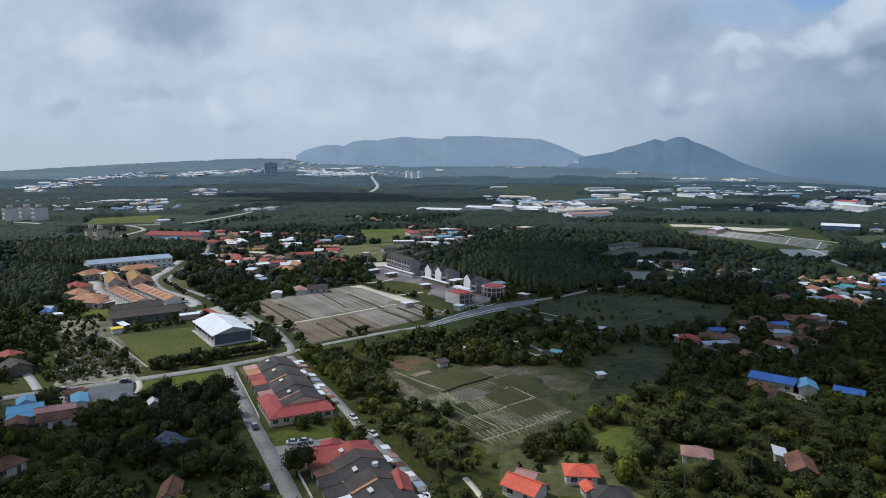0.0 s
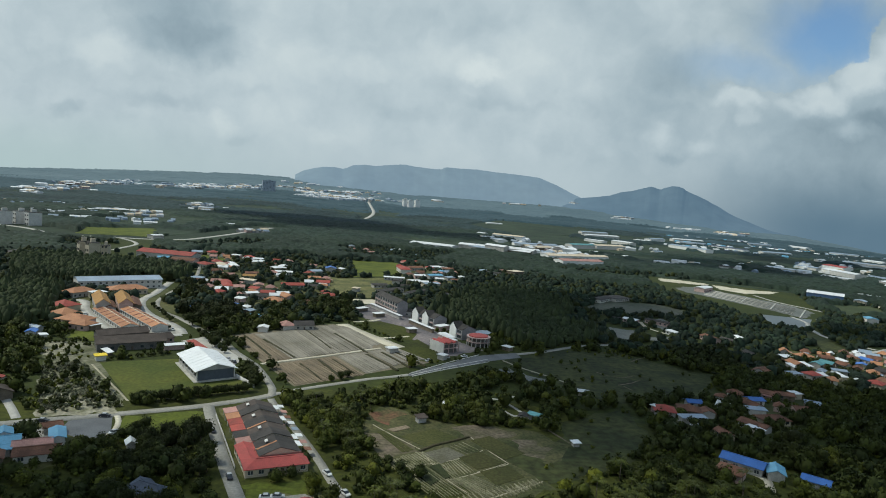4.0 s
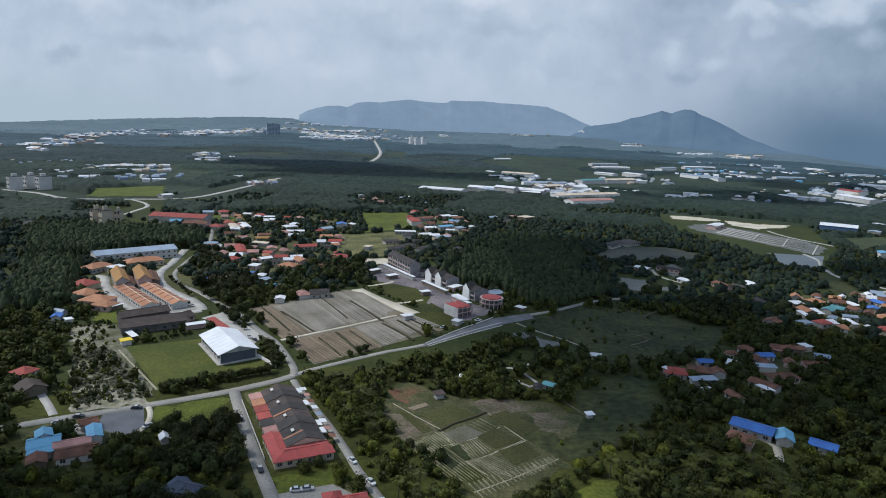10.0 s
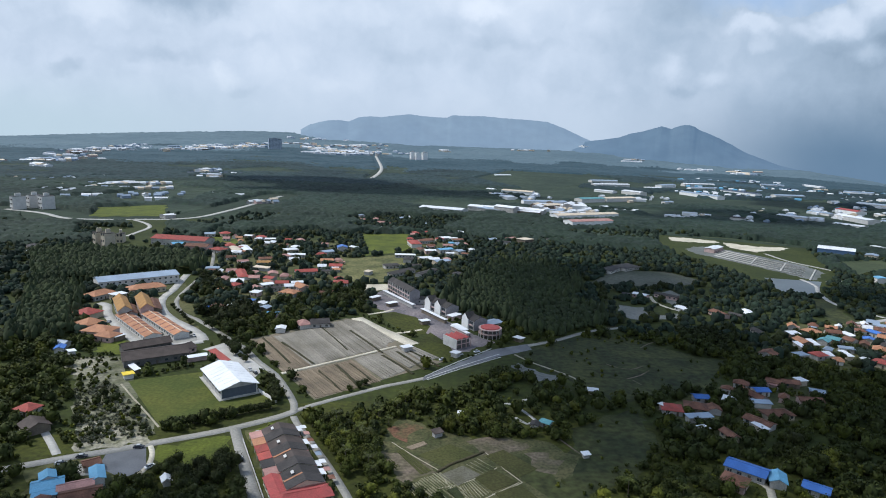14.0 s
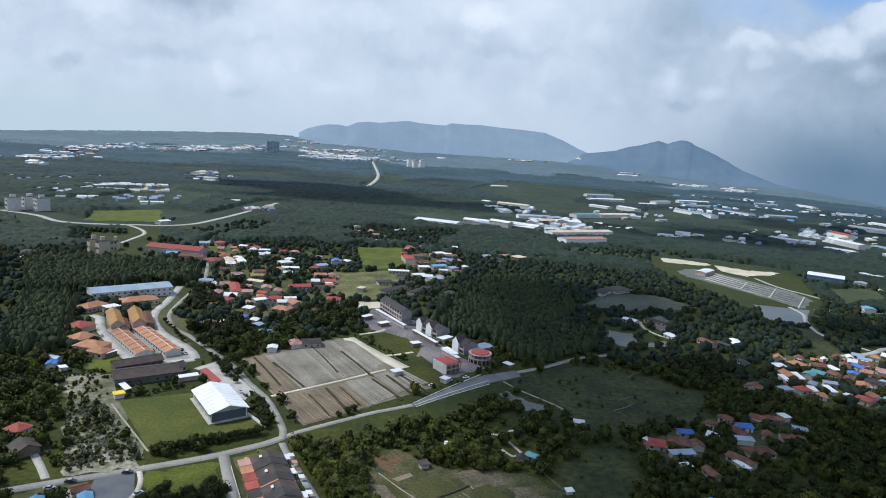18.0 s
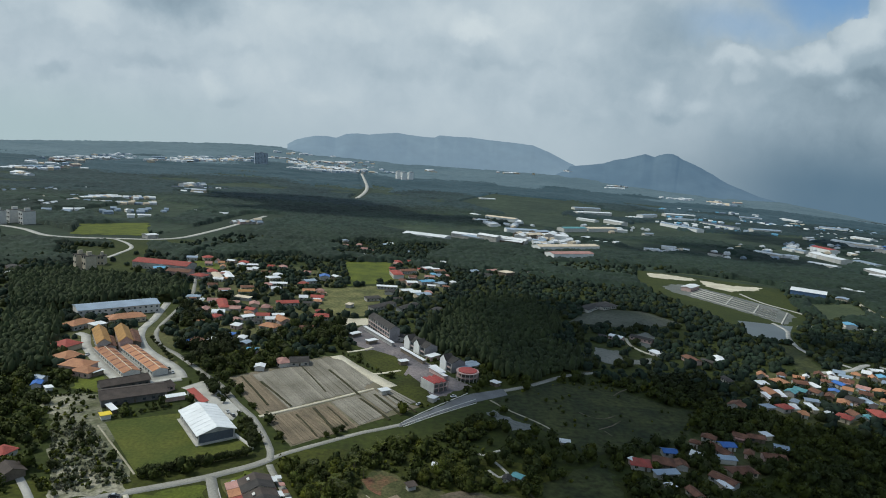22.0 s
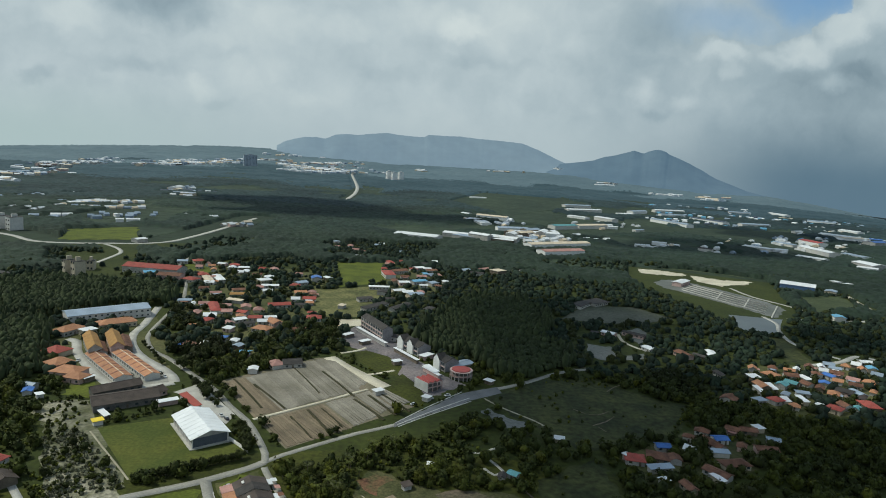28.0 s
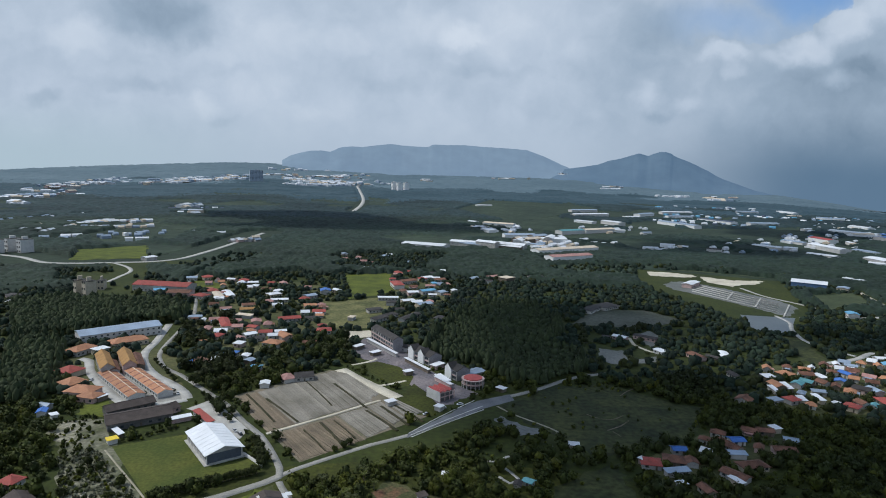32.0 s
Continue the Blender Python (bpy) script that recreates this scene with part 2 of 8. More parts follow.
LAWNBED = mat("green_garden_bed", (0.0658, 0.0642, 0.0197), 0.95, 0.3, 0.06, 1.0, 0.3, second=(0.0446, 0.0490, 0.0134), objvar=0.2)
LEAF = mat("leaves", (0.0423, 0.0520, 0.0046), 0.8, 0.35, 0.02, 0.9, second=(0.0263, 0.0340, 0.0033), island=0.28, objvar=0.35)
LEAF_DARK = mat("dark_leaves", (0.0286, 0.0360, 0.0045), 0.8, 0.35, 0.02, 0.5, second=(0.0172, 0.0250, 0.0032), island=0.25, objvar=0.3)
LEAF_LIGHT = mat("light_leaves", (0.0923, 0.0982, 0.0076), 0.8, 0.35, 0.03, 0.9, second=(0.0506, 0.0607, 0.0052), island=0.3, objvar=0.3)
TILTH = mat("fallow_tilth", (0.150, 0.140, 0.108), 0.95, 0.3, 0.12, 1.5, 0.3, second=(0.105, 0.100, 0.066), objvar=0.12)
PLOTPALE = mat("pale_plot_ridge", (0.250, 0.235, 0.165), 0.95, 0.3, 0.12, 1.5, 0.3, second=(0.130, 0.130, 0.070), objvar=0.2)
BARE = mat("trodden_bare_soil", (0.150, 0.118, 0.088), 0.95, 0.4, 0.10, 0.7, 0.3, second=(0.075, 0.072, 0.036))
GREEN_DARK = mat("dark_vegetable_leaves", (0.034, 0.042, 0.012), 0.9, 0.4, 0.4, 2.5, 0.6, second=(0.020, 0.027, 0.008))
# shop walls other than the gables, their shade put into the colour
SHOP_SHADE = mat("shaded_shop_render", (0.30, 0.285, 0.30), 0.85, 0.15, 0.3, 2.0)
LAWN = mat("bright_lawn", (0.1050, 0.1230, 0.0150), 0.95, 0.3, 0.06, 0.7, 0.3, second=(0.0600, 0.0760, 0.0110))
DRYGRASS = mat("dry_scrub_grass", (0.165, 0.155, 0.062), 0.95, 0.4, 0.055, 0.35, 0.4, second=(0.070, 0.078, 0.028))
REDSOIL = mat("red_soil", (0.165, 0.078, 0.048), 0.95, 0.4, 0.16, 0.8, 0.3, second=(0.075, 0.070, 0.030))
RUBBLE = mat("scrubby_waste", (0.205, 0.195, 0.140), 0.95, 0.4, 0.09, 0.45, 0.4, second=(0.080, 0.086, 0.042))
HARDCORE = mat("pale_rubble", (0.32, 0.295, 0.23), 0.95, 0.45, 0.16, 0.7, 0.5, second=(0.17, 0.165, 0.10))
PATHSOIL = mat("trodden_pale_soil", (0.40, 0.36, 0.27), 0.95, 0.2, 0.2, 2.0, second=(0.28, 0.25, 0.18))
PLOTSOIL = mat("olive_garden_soil", (0.0900, 0.0850, 0.0370), 0.95, 0.4, 0.12, 0.8, 0.3, second=(0.0420, 0.0490, 0.0170))
SITE = mat("site_earth", (0.210, 0.180, 0.180), 0.95, 0.3, 0.05, 0.6, 0.3, second=(0.105, 0.100, 0.112))
MUD = mat("grey_mud", (0.165, 0.168, 0.160), 0.7, 0.25, 0.03, 0.5, 0.2, second=(0.095, 0.105, 0.092))
BED_BROWN = mat("brown_garden_bed", (0.2125, 0.1658, 0.1148), 0.95, 0.25, 0.06, 1.5, 0.3, second=(0.1445, 0.1148, 0.0808), objvar=0.18)
LEAF_PALM = mat("palm_fronds", (0.0690, 0.0796, 0.0064), 0.6, 0.3, 0.1, 1.5, second=(0.0469, 0.0581, 0.0052), objvar=0.3)
# leaf copies by distance, their base colour blued for the haze
LEAF_MID = mat("hazed_woodland_leaves", (0.0165, 0.0310, 0.0175), 0.85, 0.35, 0.012, 0.3, second=(0.0110, 0.0215, 0.0130), island=0.25)
LEAF_FAR = mat("hazed_plain_leaves", (0.0105, 0.0225, 0.0175), 0.9, 0.35, 0.0050, 0.12, second=(0.0230, 0.0420, 0.0285))
LEAF_FAR2 = mat("hazed_plain_leaves_far", (0.0105, 0.0250, 0.0275), 0.9, 0.35, 0.0035, 0.06, second=(0.0245, 0.0460, 0.0460))
# the two farthest also glow, haze put into colour and emission
LEAF_FARTHEST = mat("hazed_distant_leaves", (0.0140, 0.0280, 0.0340), 0.9, 0.3, 0.003, 0.03, second=(0.0290, 0.0470, 0.0560), glow=(0.014, 0.033, 0.046))
LEAF_HORIZON = mat("hazed_horizon_leaves", (0.030, 0.045, 0.050), 0.9, 0.3, 0.002, 0.02, second=(0.052, 0.070, 0.074), glow=(0.060, 0.098, 0.130))
# hill colours and their glow hold the blue distance haze
HILL_A = mat("hazed_hill_forest", (0.090, 0.115, 0.120), 0.95, 0.15, 0.003, 0.012, 0.0, second=(0.075, 0.100, 0.110), glow=(0.145, 0.202, 0.290))
HILL_B = mat("hazed_hill_forest_near", (0.070, 0.092, 0.100), 0.95, 0.15, 0.003, 0.012, 0.0, second=(0.055, 0.075, 0.082), glow=(0.062, 0.112, 0.190))
CLOUD = mat("cloud_white", (0.85, 0.85, 0.86), 1.0, 0.05, 0.004, 0.05)
DRYLEAF = mat("dry_brush", (0.190, 0.185, 0.125), 0.9, 0.35, 0.10, 1.0, second=(0.095, 0.102, 0.055), island=0.35)
# tower grey lightened and blued to hold the distance haze
TOWERWALL = mat("hazy_grey_cladding", (0.36, 0.42, 0.50), 0.7, 0.1, 0.05, 0.5)
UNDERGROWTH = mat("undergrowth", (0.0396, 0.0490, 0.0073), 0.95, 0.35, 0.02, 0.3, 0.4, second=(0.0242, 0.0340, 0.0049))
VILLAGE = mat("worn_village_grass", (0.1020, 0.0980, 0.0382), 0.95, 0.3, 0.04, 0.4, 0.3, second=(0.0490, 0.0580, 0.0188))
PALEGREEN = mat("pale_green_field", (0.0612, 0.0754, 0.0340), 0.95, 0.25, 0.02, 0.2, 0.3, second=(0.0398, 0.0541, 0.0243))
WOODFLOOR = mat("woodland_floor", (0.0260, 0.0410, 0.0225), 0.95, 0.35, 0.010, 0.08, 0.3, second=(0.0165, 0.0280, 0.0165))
BARK = mat("bark", (0.16, 0.13, 0.10), 0.9, 0.3, 1.0, 6.0, 0.4)
WATER = mat("water", (0.10, 0.11, 0.105), 0.30, 0.2, 0.02, 0.5, spec=0.35)
GLASS = mat("window_glass", (0.05, 0.06, 0.07), 0.15, 0.1, 0.5, 3.0, spec=0.5)
WHITE = mat("white_paint", (0.636, 0.619, 0.593), 0.8, 0.10, 0.3, 2.5)
CREAM = mat("cream_paint", (0.527, 0.459, 0.357), 0.8, 0.12, 0.3, 2.5)
BLUEWALL = mat("blue_cladding", (0.10, 0.17, 0.30), 0.6, 0.12, 0.2, 2.0)
# near-black colour for the shade inside the open hall
HALL_SHADE = mat("hall_shade_panel", (0.10, 0.12, 0.15), 0.6, 0.12, 0.1, 1.0)
GREYWALL = mat("grey_render", (0.42, 0.41, 0.40), 0.85, 0.15, 0.3, 2.5)
BRIGHTWALL = mat("bright_white_paint", (0.80, 0.80, 0.79), 0.7, 0.06, 0.2, 1.0)
# dark wall colour standing in for shade under eaves and in openings
SHADEWALL = mat("shaded_grey_render", (0.15, 0.145, 0.14), 0.9, 0.2, 0.3, 2.0)
FARFIELD = mat("far_scrub_field", (0.0360, 0.0540, 0.0310), 0.95, 0.35, 0.007, 0.05, second=(0.0190, 0.0330, 0.0210))
BAREFIELD = mat("dull_bare_field", (0.105, 0.108, 0.085), 0.95, 0.3, 0.03, 0.3, 0.3, second=(0.062, 0.070, 0.048))
TIMBER = mat("weathered_timber", (0.20, 0.165, 0.13), 0.9, 0.2, 0.4, 3.0)
DULLWHITE = mat("stained_whitewash", (0.50, 0.48, 0.45), 0.85, 0.2, 0.3, 2.0)
PINKWALL = mat("pink_render", (0.55, 0.40, 0.37), 0.85, 0.15, 0.3, 2.5)
ROOFS = {
    "red": mat("red_roof_tiles", (0.36, 0.075, 0.060), 0.75, 0.25, 0.3, 3.0, 0.3, second=(0.26, 0.065, 0.052), objvar=0.15),
    "scarlet": mat("bright_red_roof_tiles", (0.62, 0.115, 0.062), 0.7, 0.18, 0.3, 3.0, 0.3, second=(0.48, 0.090, 0.055), objvar=0.12),
    "crimson": mat("worn_crimson_roof", (0.43, 0.085, 0.078), 0.75, 0.22, 0.3, 3.0, 0.3, second=(0.33, 0.075, 0.068), objvar=0.12),
    "orange": mat("orange_roof_tiles", (0.44, 0.215, 0.115), 0.75, 0.2, 0.25, 3.0, 0.3, second=(0.34, 0.16, 0.09), objvar=0.1),
    "ochre": mat("ochre_roof_tiles", (0.40, 0.22, 0.075), 0.75, 0.18, 0.25, 3.0, 0.3, objvar=0.1),
    "brown": mat("brown_roof_tiles", (0.085, 0.066, 0.058), 0.8, 0.2, 0.25, 3.0, 0.3, objvar=0.15),
    "grey": mat("weathered_grey_roof", (0.0569, 0.0511, 0.0490), 0.8, 0.3, 0.25, 2.0, 0.3, second=(0.0360, 0.0324, 0.0317), objvar=0.15),
    "white": mat("white_metal_roof", (0.74, 0.75, 0.77), 0.5, 0.08, 0.1, 2.0, objvar=0.06),
    "blue": mat("blue_metal_roof", (0.060, 0.16, 0.46), 0.5, 0.12, 0.2, 2.0, objvar=0.1),
    "sky": mat("pale_blue_metal_roof", (0.15, 0.37, 0.55), 0.5, 0.12, 0.2, 2.0, objvar=0.1),
    "steel": mat("blue_grey_metal_roof", (0.288, 0.352, 0.440), 0.5, 0.12, 0.1, 2.0, objvar=0.1),
    "pink": mat("faded_pink_roof", (0.42, 0.23, 0.20), 0.75, 0.18, 0.25, 2.5, 0.2, objvar=0.12),
    "rust": mat("rusty_sheet_roof", (0.20, 0.095, 0.062), 0.8, 0.3, 0.25, 2.5, 0.2, objvar=0.2),
    "slate": mat("dark_blue_grey_roof", (0.075, 0.095, 0.14), 0.6, 0.2, 0.25, 2.0, objvar=0.1),
    "yellow": mat("yellow_canvas", (0.75, 0.55, 0.05), 0.7, 0.1, 0.3, 2.0),
    "cream": mat("cream_metal_roof", (0.66, 0.55, 0.42), 0.6, 0.12, 0.1, 2.0, objvar=0.1),
    "teal": mat("teal_metal_roof", (0.13, 0.33, 0.36), 0.6, 0.15, 0.2, 2.0, objvar=0.15),
}


# ---- mesh helpers ----
def mesh_from(name, verts, faces, material):
    me = bpy.data.meshes.new(name)
    me.from_pydata(verts, [], faces)
    me.materials.append(material)
    me.update()
    return me


def mesh_np(name, co, quads, material, tris=None):
    """A mesh from arrays: co (n, 3), quads (m, 4), tris (k, 3)."""
    me = bpy.data.meshes.new(name)
    q = np.zeros((0, 4), np.int32) if quads is None else quads
    t = np.zeros((0, 3), np.int32) if tris is None else tris
    loops = np.concatenate([q.ravel(), t.ravel()]).astype(np.int32)
    starts = np.concatenate([np.arange(len(q)) * 4, len(q) * 4 + np.arange(len(t)) * 3]).astype(np.int32)
    me.vertices.add(len(co)); me.loops.add(len(loops)); me.polygons.add(len(starts))
    me.vertices.foreach_set("co", np.asarray(co, np.float32).ravel())
    me.loops.foreach_set("vertex_index", loops)
    me.polygons.foreach_set("loop_start", starts)
    me.materials.append(material)
    me.update(calc_edges=True)
    return me


def child(name, me, parent, m=None, label=""):
    ob = new(name, me)
    ob.parent = parent
    if m is not None:
        ob.matrix_basis = m
    return tagged(ob, label) if label else ob


BOXES = {}


def box_mesh(w, d, h, material, z0=0.0):
    key = (round(w, 2), round(d, 2), round(h, 2), material.name, round(z0, 2))
    if key not in BOXES:
        x, y = w / 2, d / 2
        v = [(-x, -y, z0), (x, -y, z0), (x, y, z0), (-x, y, z0), (-x, -y, z0 + h), (x, -y, z0 + h), (x, y, z0 + h), (-x, y, z0 + h)]
        f = [(3, 2, 1, 0), (4, 5, 6, 7), (0, 1, 5, 4), (1, 2, 6, 5), (2, 3, 7, 6), (3, 0, 4, 7)]
        BOXES[key] = mesh_from("box", v, f, material)
    return BOXES[key]


# height of the plain's far edge by bearing, in degrees and metres
RIM = [(-45.0, 0.0), (-34.2, 57.0), (-28.7, 88.0), (-22.6, 118.0), (-18.1, 137.0), (-14.4, 138.0), (-10.5, 116.0), (-3.4, 98.0), (4.3, 100.0), (12.0, 98.0), (16.0, 74.0), (19.3, 48.0), (23.9, 25.0), (29.0, 14.0), (33.0, -24.0), (36.7, -71.0), (45.0, -130.0)]
RIM_AZ, RIM_Z = [p[0] for p in RIM], [p[1] for p in RIM]


def terrain(x, y):
    r = math.hypot(x, y)
    if r < 1800:
        return 0.0
    q = min(1.0, (r - 1800) / 2900)
    return float(np.interp(math.degrees(math.atan2(x, y)), RIM_AZ, RIM_Z)) * q * q


# ---- ground ----
def build_ground():
    rings = [0, 40, 80, 120, 170, 220, 280, 350, 430, 520, 640, 780, 950, 1150, 1400, 1650, 1800, 1950, 2100, 2300, 2500, 2750, 3000, 3250, 3500, 3750, 4000, 4250, 4500, 4700, 4760]
    n = 192
    co, quads = [], []
    for r in rings:
        for k in range(n):
            a = 2 * math.pi * k / n
            x, y = r * math.sin(a), r * math.cos(a)
            co.append((x, y, terrain(x, y) if r < 4740 else terrain(x, y) - 60))
    for i in range(len(rings) - 1):
        for k in range(n):
            k2 = (k + 1) % n
            quads.append((i * n + k, (i + 1) * n + k, (i + 1) * n + k2, i * n + k2))
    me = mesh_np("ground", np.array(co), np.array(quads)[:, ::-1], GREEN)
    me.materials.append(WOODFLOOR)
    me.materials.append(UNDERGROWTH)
    # rings from 2500 m out carry painted haze and its glow
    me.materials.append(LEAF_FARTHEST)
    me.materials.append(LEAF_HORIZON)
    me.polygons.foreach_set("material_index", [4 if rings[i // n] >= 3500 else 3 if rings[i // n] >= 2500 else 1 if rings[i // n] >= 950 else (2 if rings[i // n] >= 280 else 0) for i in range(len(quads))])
    me.polygons.foreach_set("use_smooth", [True] * len(me.polygons))
    return tagged(new("ground", me), "green scrubby grassland reaching to the horizon", "ground", kind="structure")


build_ground()
SOFT = []       # open plots in which only low bushes grow
CLEAR = []      # polygons, discs and strips in which no tree stands


def strip(name, pts, width, material, z=0.06, label="", category="road", kind="structure", keep=2.5):
    """A road or path along a line of places, a low raised slab with edges, bent smoothly."""
    p = [Vector((x, y, 0)) for x, y in pts]
    fine = []
    for i in range(len(p) - 1):
        a, b, c, d = p[max(0, i - 1)], p[i], p[i + 1], p[min(len(p) - 1, i + 2)]
        steps = max(2, int((c - b).length / 8))
        for s in range(steps):
            t = s / steps
            fine.append(0.5 * (2 * b + (c - a) * t + (2 * a - 5 * b + 4 * c - d) * t * t + (3 * b - a - 3 * c + d) * t ** 3))
    fine.append(p[-1])
    co, quads = [], []
    for i, q in enumerate(fine):
        way = (fine[min(i + 1, len(fine) - 1)] - fine[max(i - 1, 0)]).normalized()
        side = Vector((way.y, -way.x, 0)) * width / 2
        zt = terrain(q.x, q.y)
        for o, h in ((-1.02, -0.3), (-1, z), (1, z), (1.02, -0.3)):
            co.append((q.x + side.x * o, q.y + side.y * o, zt + h))
    for i in range(len(fine) - 1):
        for k in range(3):
            quads.append((4 * i + k, 4 * i + k + 1, 4 * i + k + 5, 4 * i + k + 4))
    CLEAR.append(("line", np.array([(q.x, q.y) for q in fine]), width / 2 + keep))
    return tagged(new(name, mesh_np(name, np.array(co), np.array(quads), material)), label, category, kind=kind)


def patch(name, pts, material, z=0.03, label="", category="ground", kind="structure", clear=True, rough=None):
    """A plot of ground of its own surface, with an uneven rim where it is not built."""
    if rough is None:
        rough = 2.5 if material in (MEADOW, VILLAGE, PALEGREEN, LAWN, DRYGRASS, RUBBLE, REDSOIL, MUD, SITE, PLOTSOIL) else (2.0 if material is SAND else 0.0)
    if rough:
        fine = []
        size = max(1.0, math.hypot(pts[0][0] - pts[2][0], pts[0][1] - pts[2][1]))
        rough, step = rough * max(1.0, size / 90), max(2.5, size / 24)
        for i in range(len(pts)):
            (ax, ay), (bx, by) = pts[i], pts[(i + 1) % len(pts)]
            k = max(1, int(math.hypot(bx - ax, by - ay) / step))
            for q in range(k):
                px, py = ax + (bx - ax) * q / k, ay + (by - ay) * q / k
                v = Vector((px / step / 2.3, py / step / 2.3, 0.5))
                fine.append((px + rough * 1.6 * noise.noise(v), py + rough * 1.6 * noise.noise(v + Vector((31, 7, 2)))))
        pts = fine
    n = len(pts)
    co = [(x, y, terrain(x, y) + z) for x, y in pts] + [(x, y, terrain(x, y) - 0.3) for x, y in pts]
    faces = [tuple(range(n))] + [(i, i + n, (i + 1) % n + n, (i + 1) % n) for i in range(n)]
    me = mesh_from(name, co, faces, material)
    bm = bmesh.new(); bm.from_mesh(me)
    bmesh.ops.recalc_face_normals(bm, faces=bm.faces)
    if clear:
        (SOFT if material in (MEADOW, DRYGRASS, SITE, MUD, REDSOIL, PALEGREEN) else CLEAR).append(("poly", np.array(pts), 0.0))
    bm.to_mesh(me); bm.free()
    return tagged(new(name, me), label, category, kind=kind)


# ---- buildings ----
def roof_mesh(kind, w, d, rise, over, material, thick=0.18):
    """A roof over a plan w by d (ridge along x), with eaves and thickness; its foot is at z = 0."""
    key = ("roof", kind, round(w, 1), round(d, 1), round(rise, 1), material.name)
    if key in BOXES:
        return BOXES[key]
    x, y = w / 2 + over, d / 2 + over
    drop = -over * rise / (d / 2) if d else 0
    if kind == "hip":
        r = max(0.2, w / 2 - d / 2) if w > d else 0.2
        top = [(-x, -y, drop), (x, -y, drop), (x, y, drop), (-x, y, drop), (-r, 0, rise), (r, 0, rise)]
        f = [(0, 1, 5, 4), (2, 3, 4, 5), (1, 2, 5), (3, 0, 4)]
    elif kind == "gable":
        top = [(-x, -y, drop), (x, -y, drop), (x, y, drop), (-x, y, drop), (-x, 0, rise), (x, 0, rise)]
        f = [(0, 1, 5, 4), (2, 3, 4, 5)]
    elif kind == "shed":
        top = [(-x, -y, 0), (x, -y, 0), (x, y, rise), (-x, y, rise)]
        f = [(0, 1, 2, 3)]
    else:
        top = [(-x, -y, 0.3), (x, -y, 0.3), (x, y, 0.3), (-x, y, 0.3)]
        f = [(0, 1, 2, 3)]
    n = len(top)
    v = top + [(a, b, c - thick) for a, b, c in top]
    faces = f + [tuple(i + n for i in reversed(q)) for q in f]
    rim = {"hip": [0, 1, 2, 3], "gable": [0, 1, 5, 2, 3, 4]}.get(kind, [0, 1, 2, 3])
    for i in range(len(rim)):
        a, b = rim[i], rim[(i + 1) % len(rim)]
        faces.append((b, a, a + n, b + n))
    BOXES[key] = mesh_from("roof", v, faces, material)
    return BOXES[key]


def gable_walls(w, d, h, rise, material):
    key = ("gw", round(w, 1), round(d, 1), round(h, 1), round(rise, 1), material.name)
    if key not in BOXES:
        x, y = w / 2, d / 2
        v = [(-x, -y, 0), (x, -y, 0), (x, y, 0), (-x, y, 0), (-x, -y, h), (x, -y, h), (x, y, h), (-x, y, h), (-x, 0, h + rise - 0.2), (x, 0, h + rise - 0.2)]
        f = [(0, 1, 5, 4), (2, 3, 7, 6), (1, 2, 6, 9, 5), (3, 0, 4, 8, 7)]
        BOXES[key] = mesh_from("wall", v, f, material)
    return BOXES[key]


WORDS = {"red": "red tiled", "scarlet": "bright red tiled", "crimson": "worn crimson tiled", "orange": "orange tiled", "ochre": "ochre tiled", "brown": "dark brown", "grey": "weathered grey", "white": "white metal", "blue": "bright blue metal",
         "sky": "pale blue metal", "steel": "blue-grey metal", "pink": "faded pink", "rust": "rusty sheet", "slate": "dark blue-grey", "teal": "teal metal", "yellow": "yellow canvas", "cream": "cream metal"}


